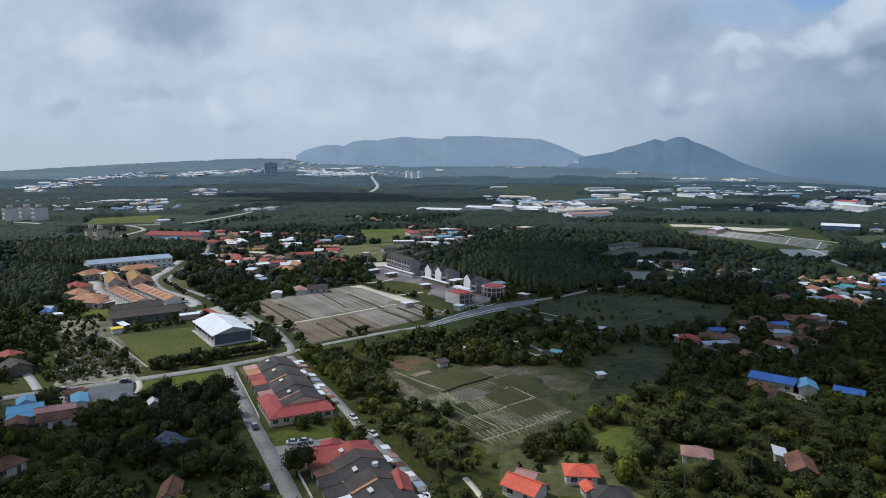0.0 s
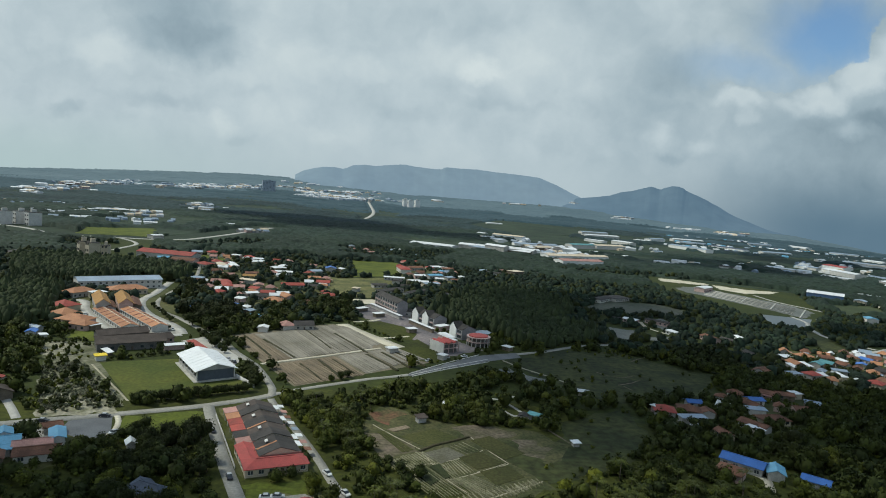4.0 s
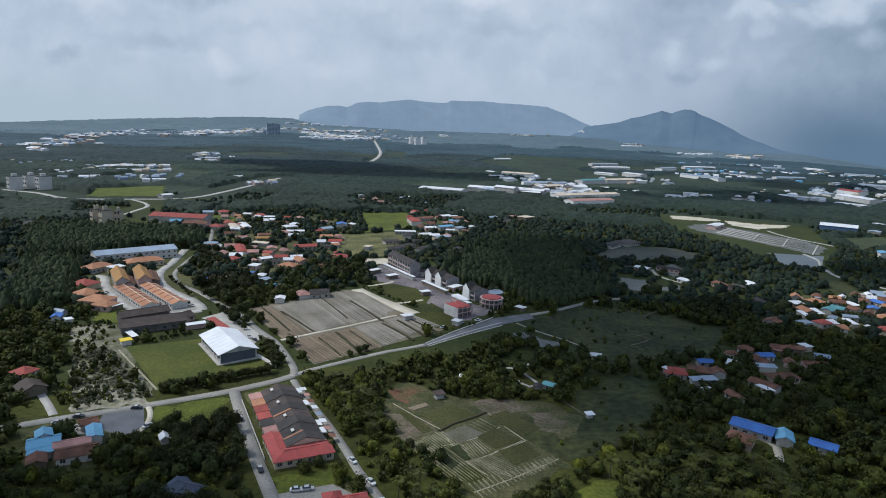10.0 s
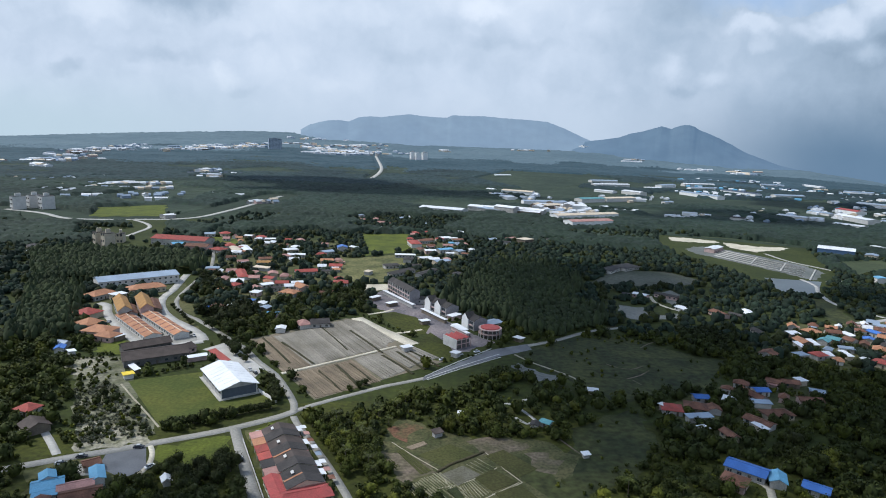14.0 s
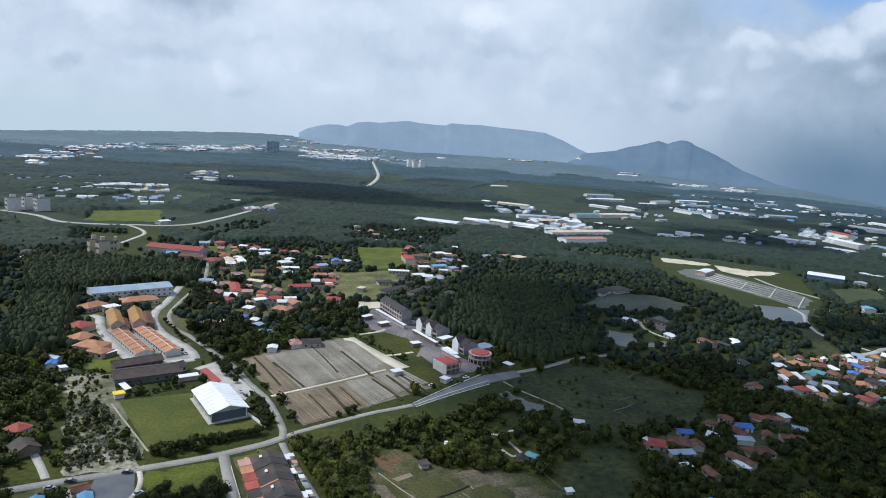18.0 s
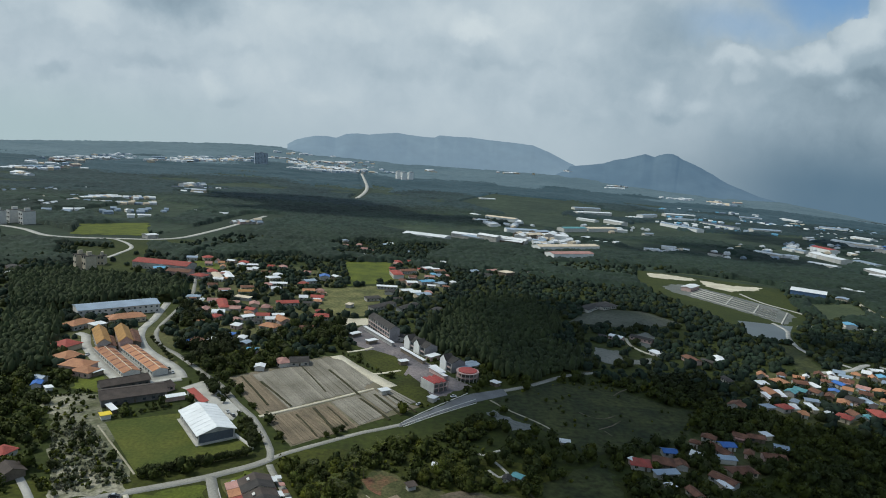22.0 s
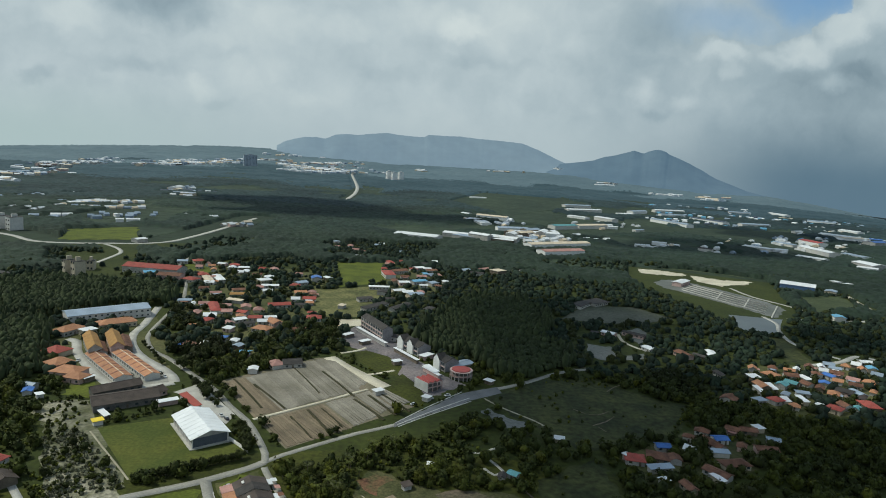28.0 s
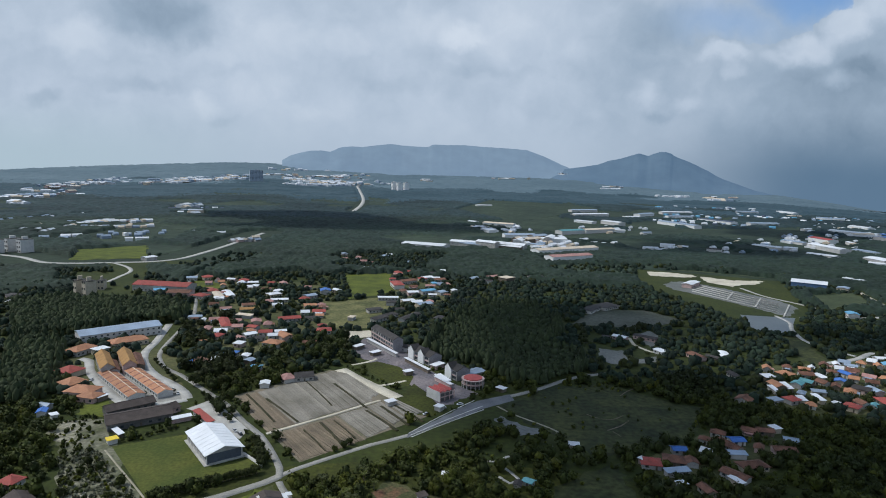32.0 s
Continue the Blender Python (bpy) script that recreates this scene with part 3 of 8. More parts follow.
def house(x, y, w, d, rot, h=3.0, rise=2.0, roof="gable", colour="red", walls=None, over=0.6, rows=1, label="", name="house", category="house", group="", windows=True, clear=2.0, z=0.0):
    """A building with walls, roof, rows of windows and a door. Its ridge runs along its longer side."""
    if d > w:
        w, d, rot = d, w, rot + 90
    walls = walls or (DULLWHITE, CREAM, GREYWALL, WHITE, TIMBER, DULLWHITE, PINKWALL)[int(abs(x * 3.7 + y * 1.3)) % 7]
    root = new(name)
    root.matrix_basis = pose(x, y, terrain(x, y) + z, 0, 0, rot)
    if roof == "gable":
        child("wall", gable_walls(w, d, h, rise, walls), root)
    else:
        child("wall", box_mesh(w, d, h, walls), root)
    child("roof", roof_mesh(roof, w, d, rise, over, ROOFS[colour]), root, pose(0, 0, h + 0.12))
    if roof in ("gable", "hip") and math.hypot(x, y) < 420 and rise > 0.7:
        span = w + 2 * over if roof == "gable" else max(0.6, w - d)
        child("ridge_cap", box_mesh(span, 0.34, 0.16, ROOFS[colour]), root, pose(0, 0, h + 0.06 + rise))
    if windows:
        step = 3.2 if w < 30 else 4.2
        n = max(1, int(w / step))
        pane = box_mesh(1.5, 0.12, 1.2, GLASS)
        for s in (-1, 1):
            for r in range(rows):
                for k in range(n):
                    px = (k - (n - 1) / 2) * w / n
                    if r == 0 and k == n // 2 and s == -1:
                        child("door", box_mesh(1.0, 0.12, 2.1, BARK), root, pose(px, s * (d / 2 + 0.02), 0))
                    else:
                        glass = child("window", pane, root, pose(px, s * (d / 2 + 0.02), 1.0 + r * h / rows))
                        if math.hypot(x, y) < 300:
                            child("sill", box_mesh(1.7, 0.25, 0.1, WHITE), glass, pose(0, s * 0.08, -0.1))
                            child("mullion", box_mesh(0.08, 0.05, 1.2, WHITE), glass, pose(0, s * 0.07, 0))
    CLEAR.append(("poly", np.array([(root.matrix_basis @ Vector((a * (w / 2 + clear), b * (d / 2 + clear), 0)))[:2] for a, b in ((-1, -1), (1, -1), (1, 1), (-1, 1))]), 0.0))
    return tagged(root, label or f"{WORDS[colour]} roofed house among trees", category, group)


# ---- roads, paths and open ground ----
strip("road", [(-165.6, 201.1), (-155.4, 206.6), (-141.8, 214.4), (-125.1, 222.9), (-114.4, 229.0), (-102.0, 235.9), (-90.0, 243.2), (-81.0, 250.1), (-73.0, 256.5), (-67.8, 262.4)], 4.7, ASPHALT, 0.08, "sunlit grey village road past the sports field", keep=4)
strip("road", [(-87.9, 244.1), (-68.2, 203.2), (-52.7, 173.8), (-42.3, 154.5), (-36.2, 142.5)], 4.4, ASPHALT, 0.10, "grey residential street beside the terraced houses")
strip("road", [(-67.5, 261.2), (-69.3, 270.4), (-77.5, 287.2), (-88.4, 306.1), (-102.1, 322.6), (-118.0, 345.3), (-133.2, 361.4), (-148.6, 377.8), (-167.9, 397.8), (-181.7, 409.2), (-195.6, 431.2), (-202.1, 450.6), (-205.6, 469.7), (-211.9, 511.6), (-217.7, 551.5), (-227.8, 583.4), (-246.9, 633.5), (-273.3, 674.5), (-294.1, 764.5), (-288.7, 864.0)], 3.4, ASPHALT, 0.12, "pale grey road winding past the housing estate")
strip("road", [(-67.8, 262.4), (-61.3, 270.0), (-45.1, 283.9), (-29.2, 297.0), (-10.2, 309.5), (7.0, 329.0), (14.0, 336.0)], 3.3, ASPHALT, 0.06, "long straight grey road along the vegetable field", keep=6)
strip("road", [(47.4, 367.9), (67.0, 380.1), (98.3, 406.6), (125.0, 418.3)], 4.0, ASPHALT, 0.07, "worn grey road leading towards the trees")
strip("back_lane", [(-66.5, 258.0), (-63.8, 252.4), (-54.4, 236.5), (-43.3, 217.9), (-32.8, 198.4), (-27.3, 187.0), (-11.8, 160.5), (-4.2, 145.4)], 3.0, ASPHALT, 0.07, "narrow grey lane behind the terraced houses")
strip("estate_road", [(-228.2, 526.2), (-221.0, 494.9), (-215.2, 468.3), (-212.4, 447.5), (-205.5, 428.4), (-193.9, 408.8), (-179.5, 391.8), (-163.7, 378.3), (-151.0, 364.5), (-145.0, 354.2)], 6.0, CONCRETE, 0.1, "pale concrete estate road round the orange roofs", keep=3.5)
strip("estate_road", [(-249.0, 425.1), (-240.1, 420.9), (-229.8, 402.5), (-216.7, 385.3), (-197.4, 363.6), (-182.2, 348.1), (-172.7, 341.9), (-155.8, 345.9), (-145.0, 352.9)], 6.0, CONCRETE, 0.13, "pale concrete estate road round the orange roofs", keep=3.5)
patch("yard", [(-205.2, 374.0), (-173.3, 342.2), (-155.8, 346.9), (-146.4, 354.4), (-152.0, 363.6), (-164.2, 377.6), (-196.0, 408.0), (-216.0, 388.0)], ASPHALT, 0.055, "grey paved yard between the orange terraces", "yard")
patch("forecourt", [(-139.5, 338.8), (-131.5, 351.8), (-117.0, 338.3), (-96.2, 312.4), (-97.2, 300.5), (-114.5, 314.2), (-121.1, 319.6), (-132.4, 335.1)], CONCRETE, 0.09, "wide pale concrete school forecourt", "yard")
strip("footpath", [(-158.2, 285.3), (-144.0, 269.5), (-128.5, 252.5), (-119.3, 242.2)], 0.9, PATHSOIL, 0.1, "pale footpath along the sports field fence", "path")
strip("footpath", [(-115.4, 226.5), (-111.8, 220.8), (-109.0, 212.3), (-109.3, 205.4)], 2.0, SAND, 0.1, "pale earth track off the road", "path")
strip("footpath", [(-162.8, 234.2), (-154.0, 225.1), (-146.4, 216.6)], 3.0, CONCRETE, 0.1, "pale concrete driveway of a kampung house", "path")
strip("footpath", [(-85.4, 307.1), (-72.1, 318.8), (-52.1, 336.7), (-40.6, 348.0), (-29.9, 357.6)], 2.2, SAND, 0.3, "pale sandy path across the vegetable field", "path")
strip("footpath", [(-62.5, 414.9), (-48.1, 395.6), (-35.3, 380.9), (-19.5, 362.9)], 9.0, SAND, 0.08, "broad pale sandy track beside the field", "path")
strip("footpath", [(-33.7, 383.2), (-24.9, 387.5), (-16.0, 394.2)], 2.5, SAND, 0.09, "pale sandy track beside the shophouses", "path")
strip("footpath", [(-56.0, 424.7), (-44.8, 432.9), (-39.5, 440.5)], 2.5, SAND, 0.09, "pale sandy track beside the shophouses", "path")
strip("footpath", [(40.9, 352.3), (50.9, 338.7), (60.6, 329.1), (69.6, 319.0), (72.5, 310.9)], 1.3, PATHSOIL, 0.09, "pale track beside a fish pond", "path")
strip("footpath", [(171.5, 515.2), (169.0, 494.5), (173.5, 479.3), (178.0, 472.5)], 3.0, SAND, 0.09, "pale sandy track among ponds", "path")
for way in ([(29.2, 281.5), (34.4, 280.3), (36.6, 275.1), (41.9, 264.8), (41.5, 257.3)], [(33.1, 280.1), (39.1, 286.3), (43.3, 287.8)], [(33.2, 266.5), (37.6, 260.3), (41.7, 263.6)]):
    strip("footpath", way, 1.6, CONCRETE, 0.1, "worn branching concrete yard track", "path")
for way in ([(47.1, 252.4), (52.1, 243.1), (56.3, 234.9), (57.7, 232.6)], [(102.2, 412.1), (111.0, 417.0), (119.9, 421.0)], [(128.4, 423.2), (133.8, 414.4), (137.8, 396.5), (144.5, 394.2)], [(122.0, 374.3), (129.0, 383.0), (137.6, 390.1)],
            [(92.8, 342.8), (98.4, 337.1), (106.0, 335.8), (114.3, 342.4)], [(98.7, 320.5), (108.1, 326.9), (115.2, 334.9)], [(101.4, 319.3), (104.1, 312.9)]):
    strip("footpath", way, 0.9, BARE, 0.06, "faint worn track through dark grass", "path", keep=1)
strip("footpath", [(115.2, 225.3), (120.3, 219.7), (122.8, 213.9), (118.0, 202.3)], 3.0, SAND, 0.1, "pale sandy drive beside the blue shed", "path")
strip("footpath", [(4.5, 155.0), (6.9, 149.5), (8.7, 144.3)], 1.6, SAND, 0.1, "pale footpath past the red-roofed bungalow", "path")
strip("highway", [(-656.7, 901.3), (-587.2, 875.9), (-525.0, 833.2), (-473.0, 834.7), (-434.3, 848.0), (-394.3, 861.9), (-368.3, 894.5), (-358.8, 956.2), (-351.4, 1066.5), (-346.3, 1259.6)], 8.5, CONCRETE, 0.15, "pale highway crossing the plain", keep=38)
strip("road", [(-440.8, 845.8), (-406.2, 814.6), (-385.2, 782.1), (-379.3, 739.6), (-376.4, 708.3)], 5.0, CONCRETE, 0.15, "pale slip road below the highway", keep=18)
strip("far_road", [(-249.3, 1891.6), (-260.0, 2210.8), (-291.0, 2545.4), (-363.6, 3026.2), (-413.3, 3332.5)], 13.0, CONCRETE, 0.3, "pale unfinished road on the far plain", keep=14)
strip("track", [(391.6, 765.6), (395.0, 716.5), (412.6, 676.0), (424.9, 639.0)], 4.0, CONCRETE, 0.1, "pale straight track beside settling ponds", "path")
strip("track", [(352.8, 613.5), (350.9, 584.1), (336.0, 553.2), (326.5, 510.4), (341.6, 474.0)], 4.0, CONCRETE, 0.1, "pale curving bank track", "path")
strip("track", [(374.9, 606.0), (404.5, 611.4), (439.5, 610.8), (480.9, 620.5)], 6.0, CONCRETE, 0.1, "pale straight farm road", "path")
strip("track", [(540.6, 764.3), (522.8, 712.7), (505.7, 654.2)], 6.0, SAND, 0.1, "pale curving farm road", "path")
strip("road", [(303.4, 453.4), (336.3, 466.1), (362.7, 484.3), (374.3, 475.6)], 5.0, CONCRETE, 0.1, "pale road at the edge of the village")

patch("sports_field", [(-156.9, 289.2), (-126.1, 305.1), (-101.6, 269.8), (-85.0, 280.1), (-76.9, 268.3), (-117.9, 241.3)], FIELD, 0.05, "mown green school sports field", "field")
patch("vegetable_field", [(-120.5, 359.2), (-69.9, 412.6), (-58.1, 411.4), (-0.7, 335.1), (-61.2, 276.4)], SOIL, 0.04, "bare brown vegetable field", "field")
patch("garden", [(-26.3, 231.1), (-20.9, 259.0), (13.8, 243.4), (38.2, 248.2), (56.8, 232.3), (36.0, 198.3), (21.3, 187.2), (-14.0, 205.6)], PLOTSOIL, 0.04, "patchwork of vegetable plots on olive soil", "garden")
patch("red_earth", [(-24.2, 248.0), (-18.1, 255.8), (-9.2, 252.1), (-16.8, 239.8)], REDSOIL, 0.07, "patch of bare red earth", "soil")
patch("lawn", [(-194.5, 326.1), (-199.1, 342.0), (-188.3, 348.2), (-179.0, 336.7), (-180.4, 324.4)], LAWN, 0.05, "bright green lawn beside the housing estate", "lawn")
patch("rough_ground", [(-184.4, 290.2), (-197.8, 319.6), (-178.5, 320.8), (-164.5, 301.3), (-163.0, 287.0)], RUBBLE, 0.045, "rough whitish waste ground with scrub", clear=False)
SOFT.append(("poly", np.array([(-179.2, 277.2), (-203.9, 324.5), (-203.4, 345.6), (-187.4, 352.9), (-171.3, 320.0), (-156.6, 287.9)]), 0.0))
patch("rough_ground", [(-180.9, 282.9), (-175.6, 318.3), (-117.8, 236.1), (-141.8, 221.5)], RUBBLE, 0.03, "rough whitish waste ground with scrub", clear=False)
patch("rubble_heap", [(-150.7, 239.0), (-149.9, 244.9), (-132.7, 244.4), (-118.3, 235.4), (-116.5, 226.9), (-128.8, 223.9), (-138.2, 220.8)], HARDCORE, 0.12, "pale broken rubble on waste ground", "rubble", clear=False, rough=4.0)
patch("rubble_heap", [(-203.7, 311.4), (-197.2, 321.1), (-184.4, 309.5), (-181.1, 293.8), (-192.0, 296.4)], HARDCORE, 0.12, "pale broken rubble on waste ground", "rubble", clear=False, rough=4.0)
patch("yard", [(-139.7, 209.1), (-131.3, 211.1), (-126.0, 203.6), (-134.3, 200.9)], CONCRETE, 0.05, "grey concrete house yard", "yard")
patch("yard", [(-126.0, 208.9), (-128.6, 218.1), (-116.5, 225.5), (-109.1, 210.3), (-113.1, 202.0)], ROADDARK, 0.05, "empty grey tarmac yard", "yard")
patch("lawn", [(-112.7, 225.3), (-88.6, 238.6), (-79.5, 216.8), (-91.9, 211.6), (-105.6, 210.5)], LAWN, 0.03, "rough green lawn beside the road", "lawn")
patch("lawn", [(-81.1, 239.3), (-73.6, 249.6), (-69.3, 250.0), (-77.2, 238.1)], LAWN, 0.03, "green verge at the road corner", "lawn")
patch("yard", [(-50.5, 171.5), (-34.0, 178.5), (-27.0, 174.0), (-25.0, 168.5), (-40.0, 162.5), (-45.5, 162.5)], ASPHALT, 0.045, "grey tarmac yard at the end of a terrace", "yard")
patch("lawn", [(-53.2, 181.3), (-34.5, 187.7), (-32.2, 179.7), (-48.6, 172.0)], LAWN, 0.03, "green lawn between two terraces", "lawn")
patch("lawn", [(40.5, 175.0), (48.8, 188.8), (59.2, 182.8), (52.1, 164.8), (44.0, 166.4)], LAWN, 0.03, "sunlit green clearing among palms", "lawn")
patch("lawn", [(-285.9, 725.6), (-266.5, 676.2), (-231.9, 674.9), (-246.9, 728.5)], LAWN, 0.05, "bright green village playing field", "lawn")
patch("lawn", [(-114.1, 794.5), (-54.2, 811.4), (-41.5, 681.8), (-90.3, 646.1)], LAWN, 0.05, "bright green rice field", "field")
patch("scrub_field", [(-94.1, 521.5), (-118.7, 628.3), (-92.3, 639.8), (-40.5, 666.4), (-37.5, 624.0), (-50.9, 529.3)], DRYGRASS, 0.04, "dry yellowish scrub field", "field")
patch("lawn", [(-51.3, 425.4), (-38.8, 434.3), (-21.8, 422.6), (-11.0, 402.5), (-13.8, 383.7), (-26.8, 388.4)], GREEN, 0.05, "dark green grass plot", "lawn")
patch("lawn", [(-19.4, 362.9), (-10.4, 388.6), (-0.9, 371.5), (6.1, 349.7), (3.0, 335.2), (-9.6, 337.5)], GREEN, 0.05, "dark green grass plot", "lawn")
patch("building_site", [(-65.0, 458.2), (-52.6, 501.0), (-22.1, 464.8), (4.7, 402.5), (30.0, 373.6), (5.0, 347.5), (-18.2, 399.5)], SITE, 0.03, "bare greyish pink building site", "yard")
patch("sand_yard", [(-83.1, 513.9), (-49.9, 519.8), (-45.8, 503.9), (-67.5, 489.8)], SAND, 0.06, "pale sandy yard", "yard")
patch("meadow", [(42.8, 354.0), (81.3, 388.9), (120.5, 397.7), (141.0, 370.2), (170.0, 356.0), (142.3, 313.1), (108.7, 302.0), (84.1, 285.3), (63.4, 316.8)], MEADOW, 0.03, "dark green open meadow", "meadow")
patch("meadow", [(57.0, 258.0), (94.4, 283.0), (90.4, 244.9), (72.7, 216.1), (42.0, 198.7), (49.0, 227.1)], MEADOW, 0.03, "dark green open meadow", "meadow")
patch("road_apron", [(-11.0, 306.2), (7.4, 325.1), (31.8, 347.5), (52.7, 362.8), (50.9, 373.2), (28.2, 360.2), (6.6, 333.6), (-11.4, 310.4)], ROADDARK, 0.085, "grey asphalt apron of the shophouse road", "road", rough=0.6)
for way in ([(-9.6, 309.0), (8.6, 328.9), (32.0, 352.0)], [(-9.0, 306.8), (8.0, 324.3), (32.4, 346.7)], [(-10.6, 311.4), (6.0, 334.4), (27.6, 361.0)]):
    strip("kerb", way, 0.4, WHITE, 0.22, "white painted concrete kerb along the road", "kerb", keep=0)
patch("pond", [(36.6, 331.6), (42.7, 336.9), (49.7, 328.7), (61.8, 317.4), (53.5, 311.4), (49.1, 312.2)], MUD, 0.06, "dry grey fish pond", "pond")
patch("pond", [(134.9, 481.3), (154.2, 476.5), (150.7, 450.0), (180.1, 465.4), (176.1, 448.1), (140.0, 435.2), (131.9, 447.3)], MUD, 0.06, "grey silted pond", "pond")
patch("sand_yard", [(174.8, 521.0), (196.6, 541.4), (203.2, 516.8), (181.1, 488.3)], MUD, 0.05, "pale grey yard by the ponds", "yard")
patch("pond", [(316.5, 613.9), (368.4, 604.8), (323.7, 536.1), (299.6, 554.9)], WATER, 0.06, "grey settling pond", "pond")
patch("pond", [(307.4, 529.9), (327.1, 533.1), (309.7, 453.0), (289.2, 455.5)], MEADOW, 0.06, "dark green open meadow", "meadow")
patch("yard", [(296.5, 775.9), (318.0, 802.0), (341.2, 801.2), (372.8, 747.9), (399.0, 691.8), (400.1, 655.3), (364.8, 608.8), (351.1, 641.6), (326.6, 696.4), (297.9, 746.4)], MUD, 0.06, "grey gravel yard with ponds", "yard")
patch("quarry_floor", [(310.1, 877.6), (343.3, 877.9), (365.6, 861.7), (372.0, 850.0), (358.0, 838.0), (328.5, 838.3), (302.8, 844.0)], SAND, 0.12, "bare pale sandy quarry floor", "quarry", rough=3.2)
patch("quarry_floor", [(374.0, 846.0), (408.3, 822.9), (450.7, 822.1), (426.0, 796.5), (385.8, 775.4), (363.3, 805.4)], SAND, 0.12, "bare pale sandy quarry floor", "quarry", rough=3.2)
patch("scrub_field", [(284.4, 933.6), (408.1, 1095.0), (563.8, 1077.1), (477.9, 843.9), (370.9, 897.0)], PALEGREEN, 0.04, "pale green scrub field", "field", clear=False)
patch("meadow", [(457.9, 729.9), (528.4, 751.6), (499.4, 679.4), (428.4, 639.7)], PALEGREEN, 0.05, "pale green farm field", "field")
patch("lawn", [(-508.4, 856.3), (-551.3, 958.9), (-479.3, 1028.7), (-415.1, 889.9)], LAWN, 0.3, "bright green field beside the highway", "field")
patch("meadow", [(130.4, 557.8), (166.9, 619.3), (221.7, 625.0), (246.7, 582.9), (196.6, 549.2)], BAREFIELD, 0.05, "dull grey-green bare field", "field")
patch("meadow", [(71.8, 2112.8), (233.6, 2655.7), (551.4, 2545.0), (635.3, 2331.0), (211.5, 1664.8)], FARFIELD, 0.4, "pale green scrub on the plain", "field")
patch("low_plantation", [(-272.1, 928.6), (-265.8, 1036.3), (-58.0, 1062.5), (-57.4, 911.5), (-221.1, 833.1)], UNDERGROWTH, 0.3, "dark green low plantation", "field", clear=False)

for step, plot in enumerate(([(-230.0, 582.8), (-185.4, 633.2), (-84.6, 627.4), (-62.9, 458.5), (-117.0, 442.9), (-113.1, 387.0), (-147.0, 445.5), (-164.5, 415.6)], [(246.0, 440.5), (370.8, 470.9), (282.9, 351.6), (206.0, 349.5)],
             [(104.0, 287.3), (158.6, 322.9), (206.5, 336.7), (179.1, 287.8), (141.9, 257.2), (107.2, 258.0)], [(-55.6, 780.7), (17.3, 809.2), (15.2, 635.3), (-31.2, 532.8)],
             [(-275.1, 770.0), (-104.0, 717.5), (-110.3, 608.4), (-215.0, 586.1)], [(-234.8, 364.6), (-286.2, 461.7), (-215.2, 498.5), (-147.7, 359.0), (-181.2, 328.8)], [(-151.5, 206.9), (-115.2, 220.5), (-109.5, 183.0), (-132.0, 178.3)],
             [(14.1, 171.1), (45.7, 169.7), (47.4, 144.8), (14.8, 144.4)], [(-82.3, 242.9), (-67.7, 255.3), (-32.3, 193.4), (-55.0, 185.1)], [(-47.5, 173.8), (-25.7, 181.7), (-4.2, 144.1), (-31.0, 142.6)])):
    patch("village_ground", plot, VILLAGE, 0.012 + 0.004 * (step % 5), "worn grass and bare earth between the houses", clear=False)


def bed_plot(p00, p10, p11, p01, n, material, fill=0.62, height=0.35, name="garden_bed", label="raised grey garden beds in long rows", group="garden beds"):
    """Long raised beds between two edges of a plot, side by side from p00-p01 to p10-p11."""
    a, b, c, d = (np.array(p, float) for p in (p00, p10, p11, p01))
    rng = random.Random(int(abs(a[0] * 7 + a[1])))
    for k in range(n):
        t0 = (k + 0.5 - fill / 2 + rng.uniform(-0.06, 0.06)) / n
        t1 = (k + 0.5 + fill / 2 + rng.uniform(-0.06, 0.06)) / n
        s0, s1 = rng.uniform(0, 0.03), 1 - rng.uniform(0, 0.03)
        lo0, lo1, hi0, hi1 = a + (b - a) * t0, a + (b - a) * t1, d + (c - d) * t0, d + (c - d) * t1
        q = [lo0 + (hi0 - lo0) * s0, lo1 + (hi1 - lo1) * s0, lo1 + (hi1 - lo1) * s1, lo0 + (hi0 - lo0) * s1]
        mid = sum(q) / 4
        h = height * rng.uniform(0.7, 1.2)
        co = [(p[0] - mid[0], p[1] - mid[1], 0) for p in q] + [((p[0] - mid[0]) * 0.96, (p[1] - mid[1]) * 0.985, h) for p in q]
        f = [(4, 5, 6, 7), (0, 1, 5, 4), (1, 2, 6, 5), (2, 3, 7, 6), (3, 0, 4, 7)]
        ob = new(name, mesh_from(name, co, f, material))
        ob.location = (mid[0], mid[1], 0.02)
        tagged(ob, label, "garden bed", group)


GREYB = "long raised bed of dry grey soil"
bed_plot((-117.5, 357.3), (-107.6, 367.7), (-72.3, 319.6), (-85.5, 309.6), 8, BED_BROWN, label="long raised bed of brown soil", fill=0.8)
bed_plot((-107.6, 367.7), (-86.6, 391.2), (-52.4, 338.6), (-72.3, 319.6), 16, BED, label=GREYB, fill=0.94)
bed_plot((-86.6, 391.2), (-69.5, 409.8), (-33.0, 355.1), (-52.4, 338.6), 12, BED, label=GREYB, fill=0.94)
bed_plot((-68.7, 409.9), (-58.3, 407.2), (-30.9, 368.5), (-37.3, 356.7), 5, BED, label=GREYB, fill=0.94)
bed_plot((-81.2, 306.8), (-66.3, 320.3), (-42.2, 292.3), (-60.7, 277.8), 13, BED_BROWN, label="long raised bed of brown soil", fill=0.8)
bed_plot((-66.3, 320.3), (-53.0, 332.8), (-32.1, 302.5), (-42.3, 293.1), 9, BED_BROWN, label="long raised bed of brown soil", fill=0.7)
bed_plot((-52.6, 333.8), (-38.7, 346.2), (-19.7, 320.3), (-31.4, 304.2), 10, BED, label=GREYB, fill=0.94)
